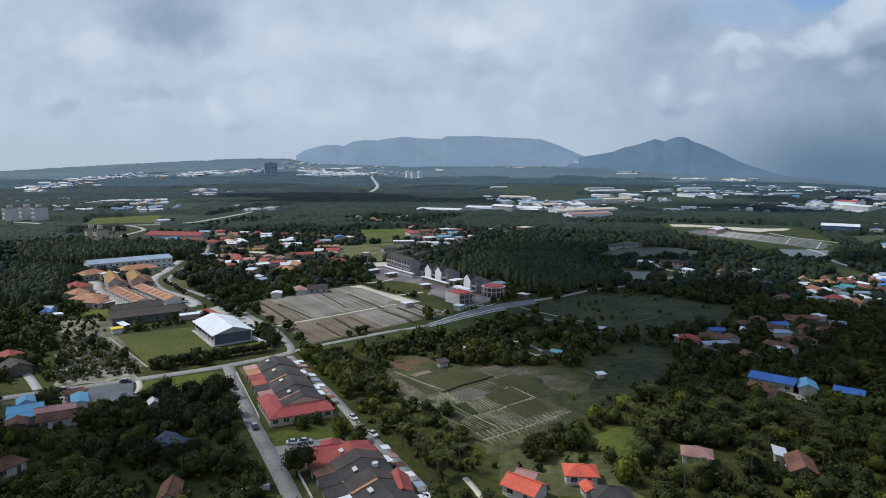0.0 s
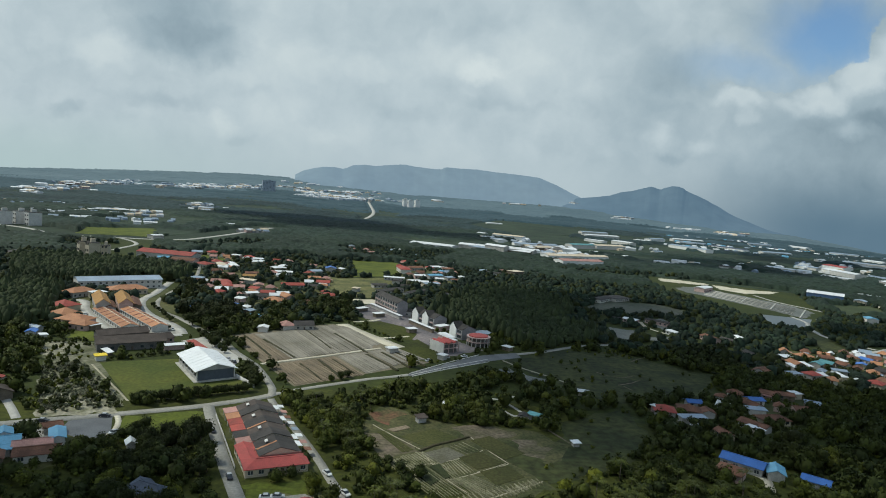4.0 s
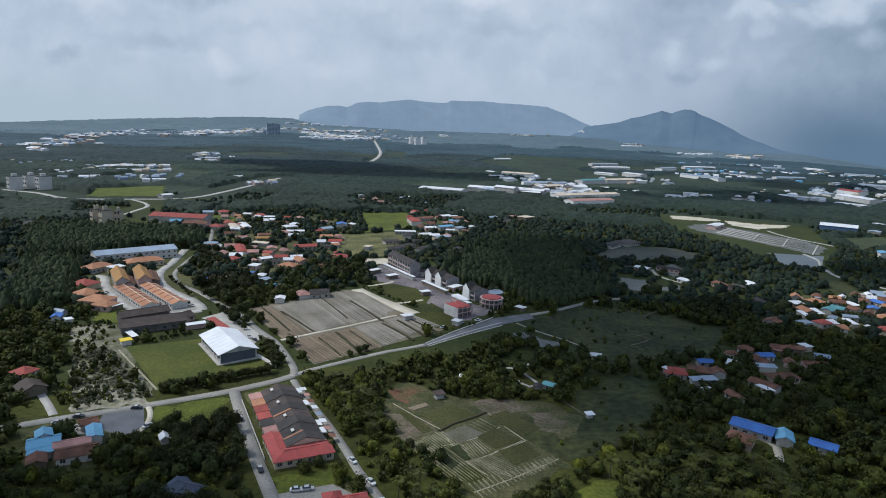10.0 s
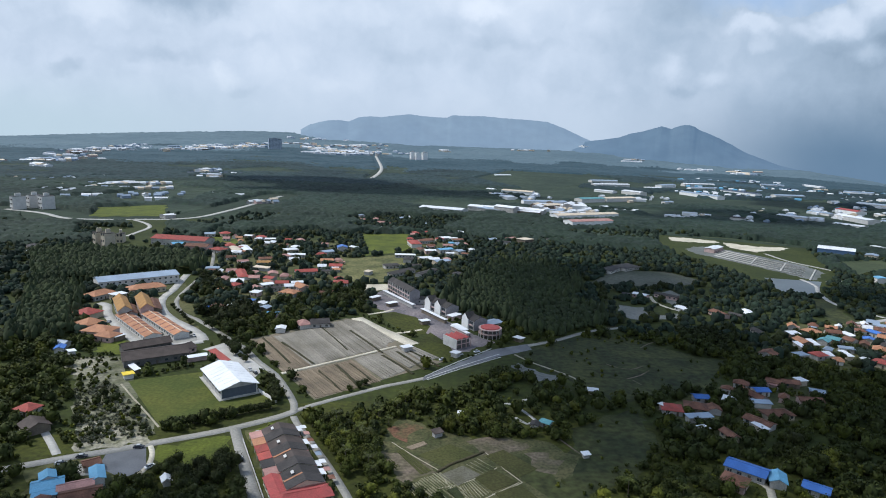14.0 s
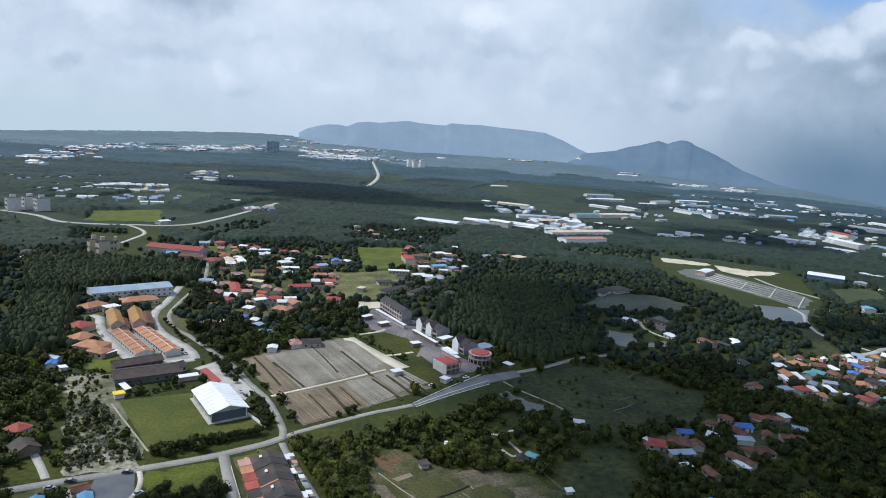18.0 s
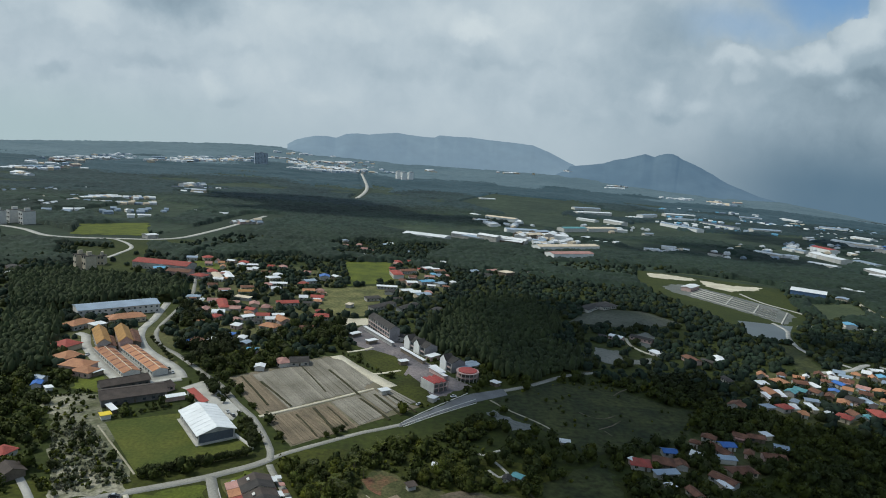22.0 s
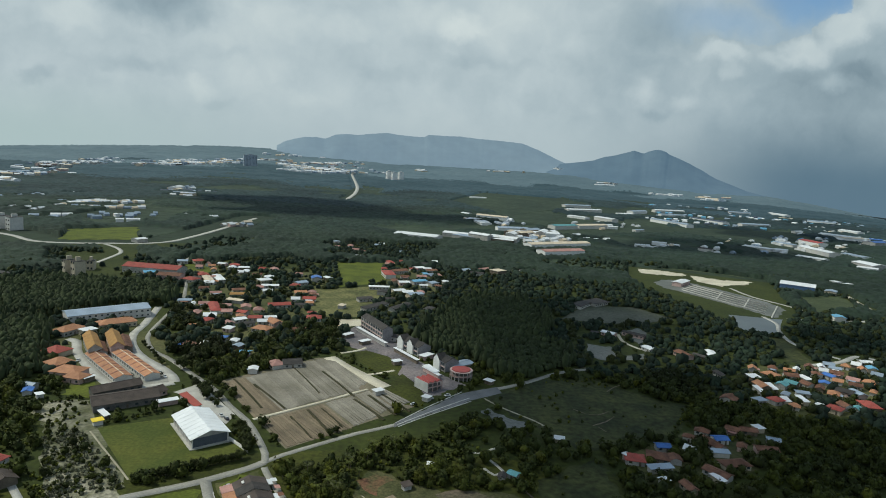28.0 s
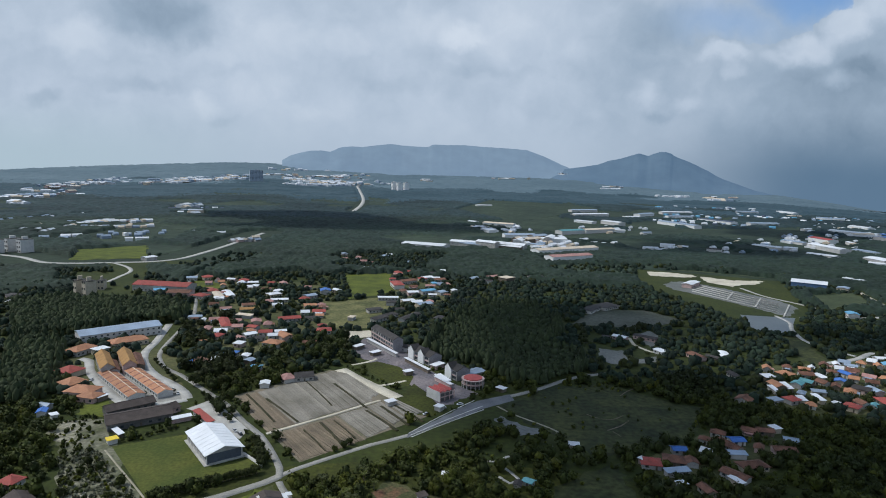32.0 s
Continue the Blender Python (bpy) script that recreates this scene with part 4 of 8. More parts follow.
bed_plot((-37.5, 347.3), (-29.7, 355.5), (-13.3, 331.8), (-19.3, 322.1), 5, BED, label=GREYB, fill=0.88)
bed_plot((-28.1, 356.8), (-21.6, 360.8), (-3.0, 340.6), (-11.7, 332.0), 5, BED, label=GREYB, fill=0.88)
# raised dark strips stand in for the sunken ditches between beds
for a, b, w in (((-112.4, 363.2), (-84.5, 321.7), 1.3), ((-98.6, 356.5), (-71.8, 322.2), 1.5), ((-82.0, 389.8), (-57.3, 347.0), 0.9), ((-62.3, 385.0), (-37.1, 345.4), 1.6), ((-67.0, 312.8), (-50.9, 288.2), 0.9), ((-59.6, 322.4), (-42.2, 293.1), 1.6),
                ((-52.7, 325.7), (-37.6, 302.8), 0.9), ((-36.5, 341.0), (-16.9, 314.1), 1.7), ((-28.7, 348.3), (-10.9, 321.1), 1.5), ((-23.9, 354.1), (-3.0, 326.7), 1.2)):
    strip("bank", [a, ((a[0] + b[0]) / 2 + 0.4, (a[1] + b[1]) / 2), b], w, DITCH, 0.52, "raised dark strip standing for a ditch between garden beds", "bank", keep=0)
GB = "raised green vegetable bed between bare paths"
PALE = "dry pale vegetable bed"
bed_plot((-13.5, 204.9), (-1.0, 217.1), (21.4, 187.8), (4.5, 181.3), 15, PLOTPALE, label=PALE, fill=0.24)
bed_plot((-1.2, 213.8), (8.2, 221.4), (15.0, 215.4), (6.4, 206.7), 2, TILTH, label="fallow bed of dull grey-brown soil", fill=0.97, height=0.12)
bed_plot((8.8, 222.0), (14.8, 228.2), (21.0, 221.4), (15.6, 215.8), 4, PLOTPALE, label=PALE, fill=0.2, height=0.2)
bed_plot((12.4, 212.6), (20.4, 220.2), (29.2, 211.2), (18.6, 203.9), 1, LAWNBED, label=GB, fill=0.9, height=0.15)
bed_plot((6.9, 206.4), (12.2, 212.2), (18.2, 203.2), (10.2, 195.6), 8, PLOTPALE, label=PALE, fill=0.24, height=0.2)
bed_plot((-3.6, 200.0), (1.0, 203.6), (6.6, 194.8), (3.1, 189.0), 1, GREEN_DARK, label="dark leafy vegetable bed", fill=0.9, height=0.5)
bed_plot((2.0, 203.6), (6.2, 206.2), (10.2, 196.8), (7.6, 195.2), 1, GREEN_DARK, label="dark leafy vegetable bed", fill=0.9, height=0.5)
bed_plot((9.3, 195.0), (16.8, 200.4), (28.3, 190.9), (21.1, 184.0), 9, PLOTPALE, label=PALE, fill=0.2)
bed_plot((19.4, 203.4), (29.6, 210.2), (34.6, 201.4), (24.6, 193.6), 1, LAWNBED, label=GB, fill=0.92, height=0.15)
bed_plot((26.3, 190.1), (37.3, 200.1), (39.5, 197.8), (29.7, 187.1), 12, PLOTPALE, label=PALE, fill=0.2)
bed_plot((-10.2, 227.8), (3.2, 238.5), (13.9, 230.7), (1.1, 219.4), 1, LAWNBED, label=GB, fill=0.92, height=0.15)
bed_plot((-16.2, 232.9), (-6.3, 240.7), (-4.5, 238.3), (-13.3, 230.8), 1, BED_BROWN, label="brown bed of turned soil", fill=0.8, height=0.2)
bed_plot((-18.3, 230.8), (-16.2, 232.9), (-3.1, 216.5), (-7.2, 213.3), 3, LAWNBED, label=GB, fill=0.8, height=0.2)
bed_plot((16.8, 230.0), (25.2, 236.4), (38.2, 221.8), (28.7, 213.6), 1, LAWNBED, label=GB, fill=0.9, height=0.15)
patch("bare_soil", [(10.1, 241.8), (17.2, 245.7), (30.1, 245.0), (36.3, 238.0), (24.5, 232.5), (15.4, 228.6)], BARE, 0.07, "trodden bare pinkish soil at the plots", "soil", rough=2.2)
patch("bare_soil", [(33.7, 235.0), (42.6, 233.8), (49.4, 227.5), (42.8, 219.6), (35.7, 223.1)], BARE, 0.065, "trodden bare pinkish soil at the plots", "soil", rough=2.2)
patch("bare_soil", [(-26.7, 230.6), (-14.3, 230.1), (-2.2, 215.4), (-13.2, 206.1), (-21.9, 219.1)], BARE, 0.05, "trodden bare pinkish soil at the plots", "soil", rough=2.2)
# grass laid darker here to hold the shade over this corner
patch("meadow", [(25.2, 229.7), (31.3, 231.6), (41.8, 219.6), (47.9, 201.7), (40.8, 200.2), (31.2, 212.1)], MEADOW, 0.062, "dark grass patch between the plots, shade put into its green", "meadow", rough=1.5)
strip("hedge_bank", [(-1.2, 215.6), (3.4, 221.5), (11.0, 227.5), (17.0, 232.7)], 1.1, DITCH, 0.5, "low dark hedge bank between vegetable plots", "bank", keep=0)
bed_plot((7.8, 181.4), (38.9, 201.7), (41.0, 197.0), (12.4, 173.5), 20, PLOTPALE, label=PALE, fill=0.16)
strip("garden_path", [(10.0, 176.8), (24.0, 186.4), (40.3, 199.3)], 0.5, PATHSOIL, 0.12, "narrow pale path between vegetable plots", "path", keep=0.5)
bed_plot((1.4, 189.4), (7.5, 182.1), (12.1, 173.9), (5.1, 179.8), 4, LAWNBED, label=GB, fill=0.7)
patch("garden", [(-0.3, 193.8), (9.9, 182.2), (38.0, 207.1), (43.3, 196.1), (23.6, 176.6), (11.1, 169.0)], PLOTSOIL, 0.036, "patchwork of vegetable plots on olive soil", "garden")
CLEAR.append(("poly", np.array([(-2.1, 193.7), (38.9, 212.3), (46.8, 195.3), (23.6, 170.5), (10.4, 162.4)]), 0.0))
CLEAR.append(("poly", np.array([(-62.0, 456.0), (-50.0, 500.0), (-22.1, 464.8), (4.7, 410.0), (30.0, 385.0), (20.0, 352.0), (5.0, 335.0), (-20.0, 362.0), (-14.0, 384.0), (-40.0, 434.0)]), 0.0))
CLEAR.append(("poly", np.array([(-76.7, 269.6), (-38.8, 297.9), (7.4, 339.9), (43.7, 362.5), (45.1, 344.3), (16.0, 307.7), (-29.9, 271.6), (-61.9, 251.8)]), 0.0))
for line in ([(-20.6, 237.9), (-11.3, 227.7), (-0.5, 217.1)], [(17.8, 232.5), (23.8, 221.3), (30.3, 211.3)], [(18.5, 202.4), (24.8, 206.4), (30.3, 211.3)],
             [(-0.8, 204.8), (6.7, 208.0), (15.0, 214.2), (21.6, 221.0)], [(8.7, 194.9), (16.8, 200.4), (29.1, 211.2)], [(-0.7, 216.2), (8.7, 194.9), (15.7, 186.8)]):
    strip("garden_path", line, 0.42, PATHSOIL, 0.1, "narrow pale path between vegetable plots", "path", keep=0.5)
# concrete settling ponds in a grid
CLEAR.append(("poly", np.array([(299.0, 896.7), (390.0, 902.2), (482.5, 845.0), (405.7, 648.0), (354.8, 576.4), (301.7, 592.8), (266.9, 720.3), (266.9, 783.9)]), 0.0))
bed_plot((312.0, 735.1), (345.9, 785.9), (394.2, 672.0), (362.3, 622.0), 5, CONCRETE, 0.07, 0.8, "pond_bank", "pale concrete bank between settling ponds", "pond banks")
for a, b in (((336.5, 686.1), (368.3, 736.4)), ((351.0, 650.3), (384.0, 701.9)), ((358.3, 607.6), (398.2, 667.6))):
    strip("pond_bank", [a, b], 1.6, CONCRETE, 0.7, "pale concrete bank between settling ponds", "bank", keep=0)


# ---- the village, building by building ----
def rh(x, y, length, rot, depth, colour, h=3.0, rise=1.8, roof="gable", **more):
    return house(x, y, max(length, 2.4), depth, rot, h, rise, roof, colour, **more)


def add_porch(root, x, y, w, d, colour, h=2.6, slope=0.5):
    """A lean-to roof on posts at the front of a house."""
    p = child("porch_roof", roof_mesh("shed", w, d, slope, 0.1, ROOFS[colour], 0.12), root, pose(x, y, h))
    post = box_mesh(0.2, 0.2, h, WHITE)
    for s in (-1, 1):
        child("porch_post", post, root, pose(x + s * (w / 2 - 0.2), y - d / 2 + 0.2, 0))
    return p


def terrace_row(cx, cy, depth, length, ang, units, group, label="single-storey terraced house with a {} roof and car porch"):
    """Single-storey houses side by side; the ridge runs along the row, porches look to the street."""
    n = len(units)
    w = length / n
    base = pose(cx, cy, 0, 0, 0, ang - 90)
    body = depth - 5.0
    for k, (main, porch, extra) in enumerate(reversed(units)):
        root = new("terraced_house")
        root.matrix_basis = base @ pose((k - (n - 1) / 2) * w, 0, 0)
        lift = (0.0, 0.3, -0.1, 0.15)[k % 4]
        child("wall", gable_walls(w - 0.25, body, 3.1 + lift, 2.3, CREAM if k % 2 else WHITE), root, pose(0, 2.3, 0))
        child("roof", roof_mesh("gable", w - 0.3, body, 2.3, 0.12, ROOFS[main]), root, pose(0, 2.3, 3.2 + lift))
        child("awning", roof_mesh("shed", w * 0.45, 2.2, -0.3, 0.1, ROOFS[("white", "pink", "rust", "white", "steel")[k % 5]], 0.1), root, pose(-w * 0.2, depth / 2 + 3.2, 2.5))
        child("party_wall", box_mesh(0.22, body + 0.4, 0.45, ROOFS["pink"] if k % 2 else CREAM, 3.0), root, pose(w / 2, 2.3, 0))
        add_porch(root, 0, -depth / 2 + 2.6, w - 0.5, 5.4, porch, 2.7, 0.45)
        for s in (-1, 1):
            pane = child("window", box_mesh(1.6, 0.12, 1.2, GLASS), root, pose(s * w * 0.25, 2.3 + body / 2 + 0.02, 1.0))
            child("sill", box_mesh(1.8, 0.25, 0.1, WHITE), pane, pose(0, 0.08, -0.1))
        child("window", box_mesh(1.8, 0.12, 1.2, GLASS), root, pose(-w * 0.22, 2.3 - body / 2 - 0.02, 1.0))
        child("door", box_mesh(1.0, 0.12, 2.1, BARK), root, pose(w * 0.2, 2.3 - body / 2 - 0.02, 0))
        child("front_wall", box_mesh(w - 0.4, 0.15, 1.1, WHITE), root, pose(0, -depth / 2 - 2.6, 0))
        if k % 3 == 1:
            child("tile_strip", box_mesh(0.9, body / 2 + 0.2, 0.12, ROOFS["orange"]), root, Matrix.Translation((-w / 2 + 0.6, 2.3 - body / 4, 4.45)) @ pose(0, 0, 0, math.degrees(math.atan2(2.3, body / 2)), 0, 0))
        if k % 2 == 0:
            child("water_heater", box_mesh(1.9, 1.1, 0.3, WHITE), root, Matrix.Translation((w * 0.15, 2.3 - body * 0.22, 4.75)) @ pose(0, 0, 0, math.degrees(math.atan2(2.3, body / 2)), 0, 0))
        if extra == "tank":
            child("water_tank", tank_mesh(), root, pose(w * 0.2, 4.5, 4.4))
        elif extra:
            child("rear_roof", roof_mesh("shed", w * 0.7, 3.0, -0.4, 0.1, ROOFS[extra], 0.12), root, pose(0, depth / 2 + 0.6, 2.7))
            for s in (-1, 1):
                child("post", box_mesh(0.18, 0.18, 2.5, WHITE), root, pose(s * w * 0.3, depth / 2 + 1.8, 0))
        tagged(root, label.format(WORDS[main]), "house", group)
    corners = [(a * (length / 2 + 1), b * (depth / 2 + 3), 0) for a, b in ((-1, -1), (1, -1), (1, 1), (-1, 1))]
    CLEAR.append(("poly", np.array([(base @ Vector(c))[:2] for c in corners]), 0.0))


def tank_mesh():
    if "tank" not in BOXES:
        co, q = trunk_ring(0.8, 1.2, 12)
        BOXES["tank"] = mesh_from("water_tank", co, q, WHITE)
    return BOXES["tank"]


def trunk_ring(r, h, n):
    co = [(r * math.cos(2 * math.pi * k / n), r * math.sin(2 * math.pi * k / n), z) for z in (0, h) for k in range(n)]
    q = [(k, (k + 1) % n, n + (k + 1) % n, n + k) for k in range(n)] + [tuple(range(n, 2 * n))]
    return co, q


terrace_row(-59.6, 218.0, 18.5, 49.0, 27.0, [("grey", "red", ""), ("grey", "red", "white"), ("grey", "pink", "white"), ("brown", "grey", ""), ("grey", "red", ""), ("brown", "red", "white"),
                                          ("grey", "orange", ""), ("brown", "pink", "white")], "terraced houses by the street")
house(-46.8, 192.6, 19.5, 7.5, 25.0, 2.9, 1.4, "hip", "crimson", CREAM, 0.5, label="end-of-terrace extension with a faded red roof", name="house_extension", clear=0)
house(-57.0, 197.0, 5.7, 15.3, 28.5, 2.7, 0.9, "gable", "crimson", CREAM, 0.3, label="front extension with a bright red tiled roof", name="house_extension", clear=0)
terrace_row(-21.3, 148.3, 18.5, 34.0, 27.0, [("grey", "grey", "white"), ("grey", "white", ""), ("brown", "grey", "white"), ("grey", "grey", "tank"), ("brown", "rust", "white"), ("red", "red", "")],
            "second row of terraced houses")
house(-29.8, 164.8, 17.5, 5.7, 20.0, 2.9, 1.5, "hip", "crimson", CREAM, 0.5, label="end-of-terrace house with a bright red tiled roof", name="house_extension", clear=0)
rh(-31.5, 166.0, 4.7, 20.0, 6, "crimson", 3.6, 1.6, "hip", label="raised bright red hipped roof on the end house", windows=False, clear=0, name="house_extension")
rh(-16.0, 143.9, 4.7, 13.5, 9, "pink", label="terraced house extension with a faded red roof", clear=0)
rh(-11.4, 145.6, 4.8, 13.5, 9, "red", label="terraced house extension with a dark red roof", clear=0)

# school: hall, blocks, covered walk
def open_hall(x, y, w, d, rot):
    """A sports hall: a big pitched roof on columns, its open ends filled by dark shade panels, a pale apron round it.
    """
    if d > w:
        w, d, rot = d, w, rot + 90
    root = new("school_hall")
    root.matrix_basis = pose(x, y, 0, 0, 0, rot)
    h, rise = 5.1, 2.7
    child("roof", roof_mesh("gable", w, d, rise, 0.9, ROOFS["white"]), root, pose(0, 0, h + 0.12))
    child("floor_slab", box_mesh(w + 2.5, d + 2.5, 0.35, CONCRETE), root)
    n = 7
    for k in range(n):
        for s in (-1, 1):
            child("column", box_mesh(0.45, 0.45, h - 0.3, WHITE), root, pose((k / (n - 1) - 0.5) * (w - 0.6), s * (d / 2 - 0.3), 0.35))
    for s in (-1, 1):
        child("side_wall", box_mesh(w - 0.6, 0.2, 1.6, GREYWALL), root, pose(0, s * (d / 2 - 0.3), 0.35))
        # dark end panels stand in for the shaded interior
        child("end_wall", box_mesh(0.2, d - 1.2, h - 0.4, HALL_SHADE), root, pose(s * (w / 2 - 0.8), 0, 0.35))
        x0 = s * (w / 2 + 0.35)
        v = [(x0, -d / 2, h), (x0, d / 2, h), (x0, 0, h + rise - 0.15), (x0 - s * 0.15, -d / 2, h), (x0 - s * 0.15, d / 2, h), (x0 - s * 0.15, 0, h + rise - 0.15)]
        child("gable_panel", mesh_from("gable_panel", v, [(0, 1, 2), (3, 5, 4), (0, 3, 4, 1), (1, 4, 5, 2), (2, 5, 3, 0)], GREYWALL), root)
    for k in range(9):
        for s in (-1, 1):
            child("roof_rib", box_mesh(0.10, math.hypot(d / 2 + 0.9, rise * (1 + 1.8 / d)), 0.06, ROOFS["white"]), root,
                  Matrix.Translation(((k / 8 - 0.5) * w, s * (d / 4 + 0.45), h + 0.14 + rise / 2 - 0.45 * rise / d)) @ pose(0, 0, 0, -s * math.degrees(math.atan2(rise, d / 2)), 0, 0))
    CLEAR.append(("poly", np.array([(root.matrix_basis @ Vector((a * (w / 2 + 3), b * (d / 2 + 3), 0)))[:2] for a, b in ((-1, -1), (1, -1), (1, 1), (-1, 1))]), 0.0))
    return tagged(root, "large open-sided school hall with a white metal roof", "hall")


open_hall(-106.3, 289.4, 17.3, 31.8, 36.4)
wall_x = strip("low_wall", [(-90.0, 283.1), (-83.5, 276.8), (-77.6, 270.8)], 0.5, WHITE, 1.6, "low white wall beside the school hall", "wall", keep=0)
# school walls painted dark for the verandah shade
house(-158.3, 320.8, 32.1, 15.8, 33.3, 4.0, 2.2, "gable", "brown", SHADEWALL, label="long school block with a dark brown roof", name="school_block", category="school")
house(-170.7, 335.7, 25.2, 10.1, 41.2, 3.6, 2.0, "gable", "brown", SHADEWALL, label="long school block with a dark grey-brown roof", name="school_block", category="school")
rh(-148.7, 332.3, 12.5, 59.2, 9, "brown", label="small school block with a dark brown roof", name="school_block", category="school")
rh(-135.6, 321.4, 9.9, 34.6, 3, "white", 2.6, 0.3, "shed", windows=False, label="white covered walkway between school blocks", name="covered_walkway", category="walkway")
rh(-124.0, 323.0, 21.3, -48.9, 3.2, "red", 2.8, 0.4, "shed", windows=False, label="covered walkway with a long red roof", name="covered_walkway", category="walkway")
rh(-158.8, 293.3, 4.3, 38.8, 4, "yellow", 2.2, 0.3, "flat", windows=False, label="small bright yellow canopy beside the school", name="canopy", category="canopy")
rh(-160.7, 302.8, 9.6, -44.2, 2, "white", 2.0, 0.3, "shed", windows=False, label="small white shelter beside the school", name="shelter", category="shelter")
house(-250.7, 484.4, 58.9, 20.7, 40.0, 7.0, 2.0, "gable", "steel", WHITE, rows=2, label="long two-storey building with a blue-grey roof", name="school_block", category="school")

# housing estate with orange roofs
def estate_row(x, y, w, d, rot, n=7):
    """A long low terrace with an orange roof, white ridge parapet, gutters and gable ends."""
    root = house(x, y, w, d, rot, 3.2, 1.5, "gable", "orange", WHITE, 0.25, label="long estate terrace with an orange tiled roof", name="terrace", category="terrace", group="orange terraces", clear=1.0)
    length, depth = max(w, d), min(w, d)
    child("ridge_parapet", box_mesh(length + 0.6, 0.5, 0.4, ROOFS["cream"]), root, pose(0, 0, 4.55))
    for s in (-1, 1):
        child("gutter", box_mesh(length + 0.8, 0.3, 0.25, GREYWALL), root, pose(0, s * (depth / 2 + 0.42), 3.0))
    for k in range(1, n):
        for s in (-1, 1):
            child("party_ridge", box_mesh(0.3, depth / 2, 0.3, ROOFS["pink"]), root, Matrix.Translation(((k / n - 0.5) * length, s * depth / 4, 4.05)) @ pose(0, 0, 0, -s * math.degrees(math.atan2(1.5, depth / 2)), 0, 0))
    return root


estate_row(-193.2, 370.9, 57.0, 9.6, 133.9)
estate_row(-178.7, 376.3, 56.0, 9.2, 134.4)
rh(-220.2, 404.2, 35.7, -56.8, 8, "ochre", 6.5, 3.0, "gable", name="house", category="house", label="tall estate house with a steep ochre roof")
rh(-208.8, 411.3, 34.7, -58.0, 8, "ochre", 6.5, 3.0, "gable", name="house", category="house", label="tall estate house with a steep ochre roof")
rh(-213.1, 400.0, 23.3, -57.7, 7, "rust", 4, 1.5, "gable", name="house", category="house", label="estate house with a brown tiled roof")
rh(-203.5, 414.3, 29.3, -59.7, 7, "rust", 4, 1.5, "gable", name="house", category="house", label="estate house with a brown tiled roof")
rh(-232.9, 462.8, 25.4, 41.4, 13, "orange", 4, 2.5, "hip", name="house", category="house", label="wide estate house with an orange hipped roof")
rh(-255.2, 438.8, 17.9, 69.8, 11, "orange", 4, 2.5, "hip", name="house", category="house", label="estate house with an orange hipped roof")
rh(-236.2, 391.0, 12.7, 69.1, 13, "red", 4, 2.8, "hip", name="house", category="house", label="estate house with a red hipped roof")
rh(-222.3, 369.3, 12.2, 62.4, 12, "orange", 4, 2.8, "hip", name="house", category="house", label="estate house with an orange hipped roof")
rh(-208.5, 356.7, 16.7, -8.2, 12, "orange", 4, 2.5, "hip", name="house", category="house", label="estate house with an orange hipped roof")
rh(-199.9, 348.8, 11.9, -14.1, 9, "orange", 3.5, 2, "hip", name="house", category="house", label="estate house with an orange hipped roof")
rh(-193.9, 349.4, 6.5, 64.2, 4, "white", 2.6, 0.2, "flat", windows=False, name="shelter", category="shelter", label="small shelter with a flat white roof")
rh(-241.3, 438.1, 9.2, 58.0, 8, "white", 4, 0.4, "flat", name="house", category="house", label="white flat-roofed estate office")
rh(-213.9, 326.1, 4.3, 20.0, 6, "blue", 2.8, 0.8, "gable", name="shed", category="shed", label="small shed with a blue metal roof")
rh(-205.0, 322.0, 3.0, 46.0, 4, "white", 2.4, 0.3, "shed", windows=False, name="shed", category="shed", label="small white shed in a clearing")
rh(-217.2, 333.7, 4.4, 74.9, 7, "steel", 3, 1.0, "gable", name="house", category="house", label="small kampung house with a grey metal roof")
rh(-166.9, 234.7, 8.8, 50.9, 9, "brown", 3, 2, "gable", name="house", category="house", label="kampung house with a brown roof and driveway")
rh(-180.0, 250.0, 7.9, -16.4, 7, "red", 3, 1.6, "hip", name="house", category="house", label="small kampung house with a red roof")
rh(-133.6, 191.9, 8.9, 30.8, 7, "sky", 3.2, 1.1, "gable", name="house", category="house", label="house with a bright sky-blue metal roof")
rh(-135.8, 195.3, 4.3, 35.4, 5, "sky", 4.4, 0.9, "gable", windows=False, name="raised_roof", category="roof", label="raised upper roof of bright sky-blue metal", clear=0)
rh(-131.5, 186.8, 6.6, 26.9, 3, "sky", 2.6, 0.4, "shed", windows=False, name="lean_to", category="lean to", label="lean-to with a pale blue metal roof")
rh(-124.6, 192.8, 10.3, 29.6, 4.5, "pink", 2.9, 0.8, "gable", name="house", category="house", label="long low house with a faded red roof")
rh(-119.8, 187.6, 11.8, 27.3, 7, "rust", 2.8, 1.1, "gable", name="house", category="house", label="long low house with a dark rusty roof")
rh(-129.3, 181.5, 5.0, 31.8, 6, "rust", 2.8, 1.0, "gable", name="shed", category="shed", label="shed with a dark red roof")
rh(-121.2, 199.9, 4.0, 32.7, 9, "sky", 3.4, 0.7, "gable", walls=WHITE, name="building", category="building", label="small white building with a bright sky-blue roof")
rh(-128.1, 208.0, 5.2, 39.9, 5, "rust", 2.7, 0.8, "gable", windows=False, name="shed", category="shed", label="shed with a dark red roof by the road")
rh(-96.8, 199.9, 2.4, 33.3, 3.5, "white", 2.5, 0.8, "gable", windows=False, name="hut", category="hut", label="small white hut among trees")
rh(-76.3, 168.8, 12.1, -18.1, 6, "slate", 3.0, 1.6, "hip", name="house", category="house", label="house with a dark blue-grey roof among trees")
rh(-78.0, 170.2, 5.6, -45.2, 5, "slate", 3.1, 1.2, "gable", windows=False, name="house_wing", category="house", label="house wing with a dark blue-grey roof", clear=0)
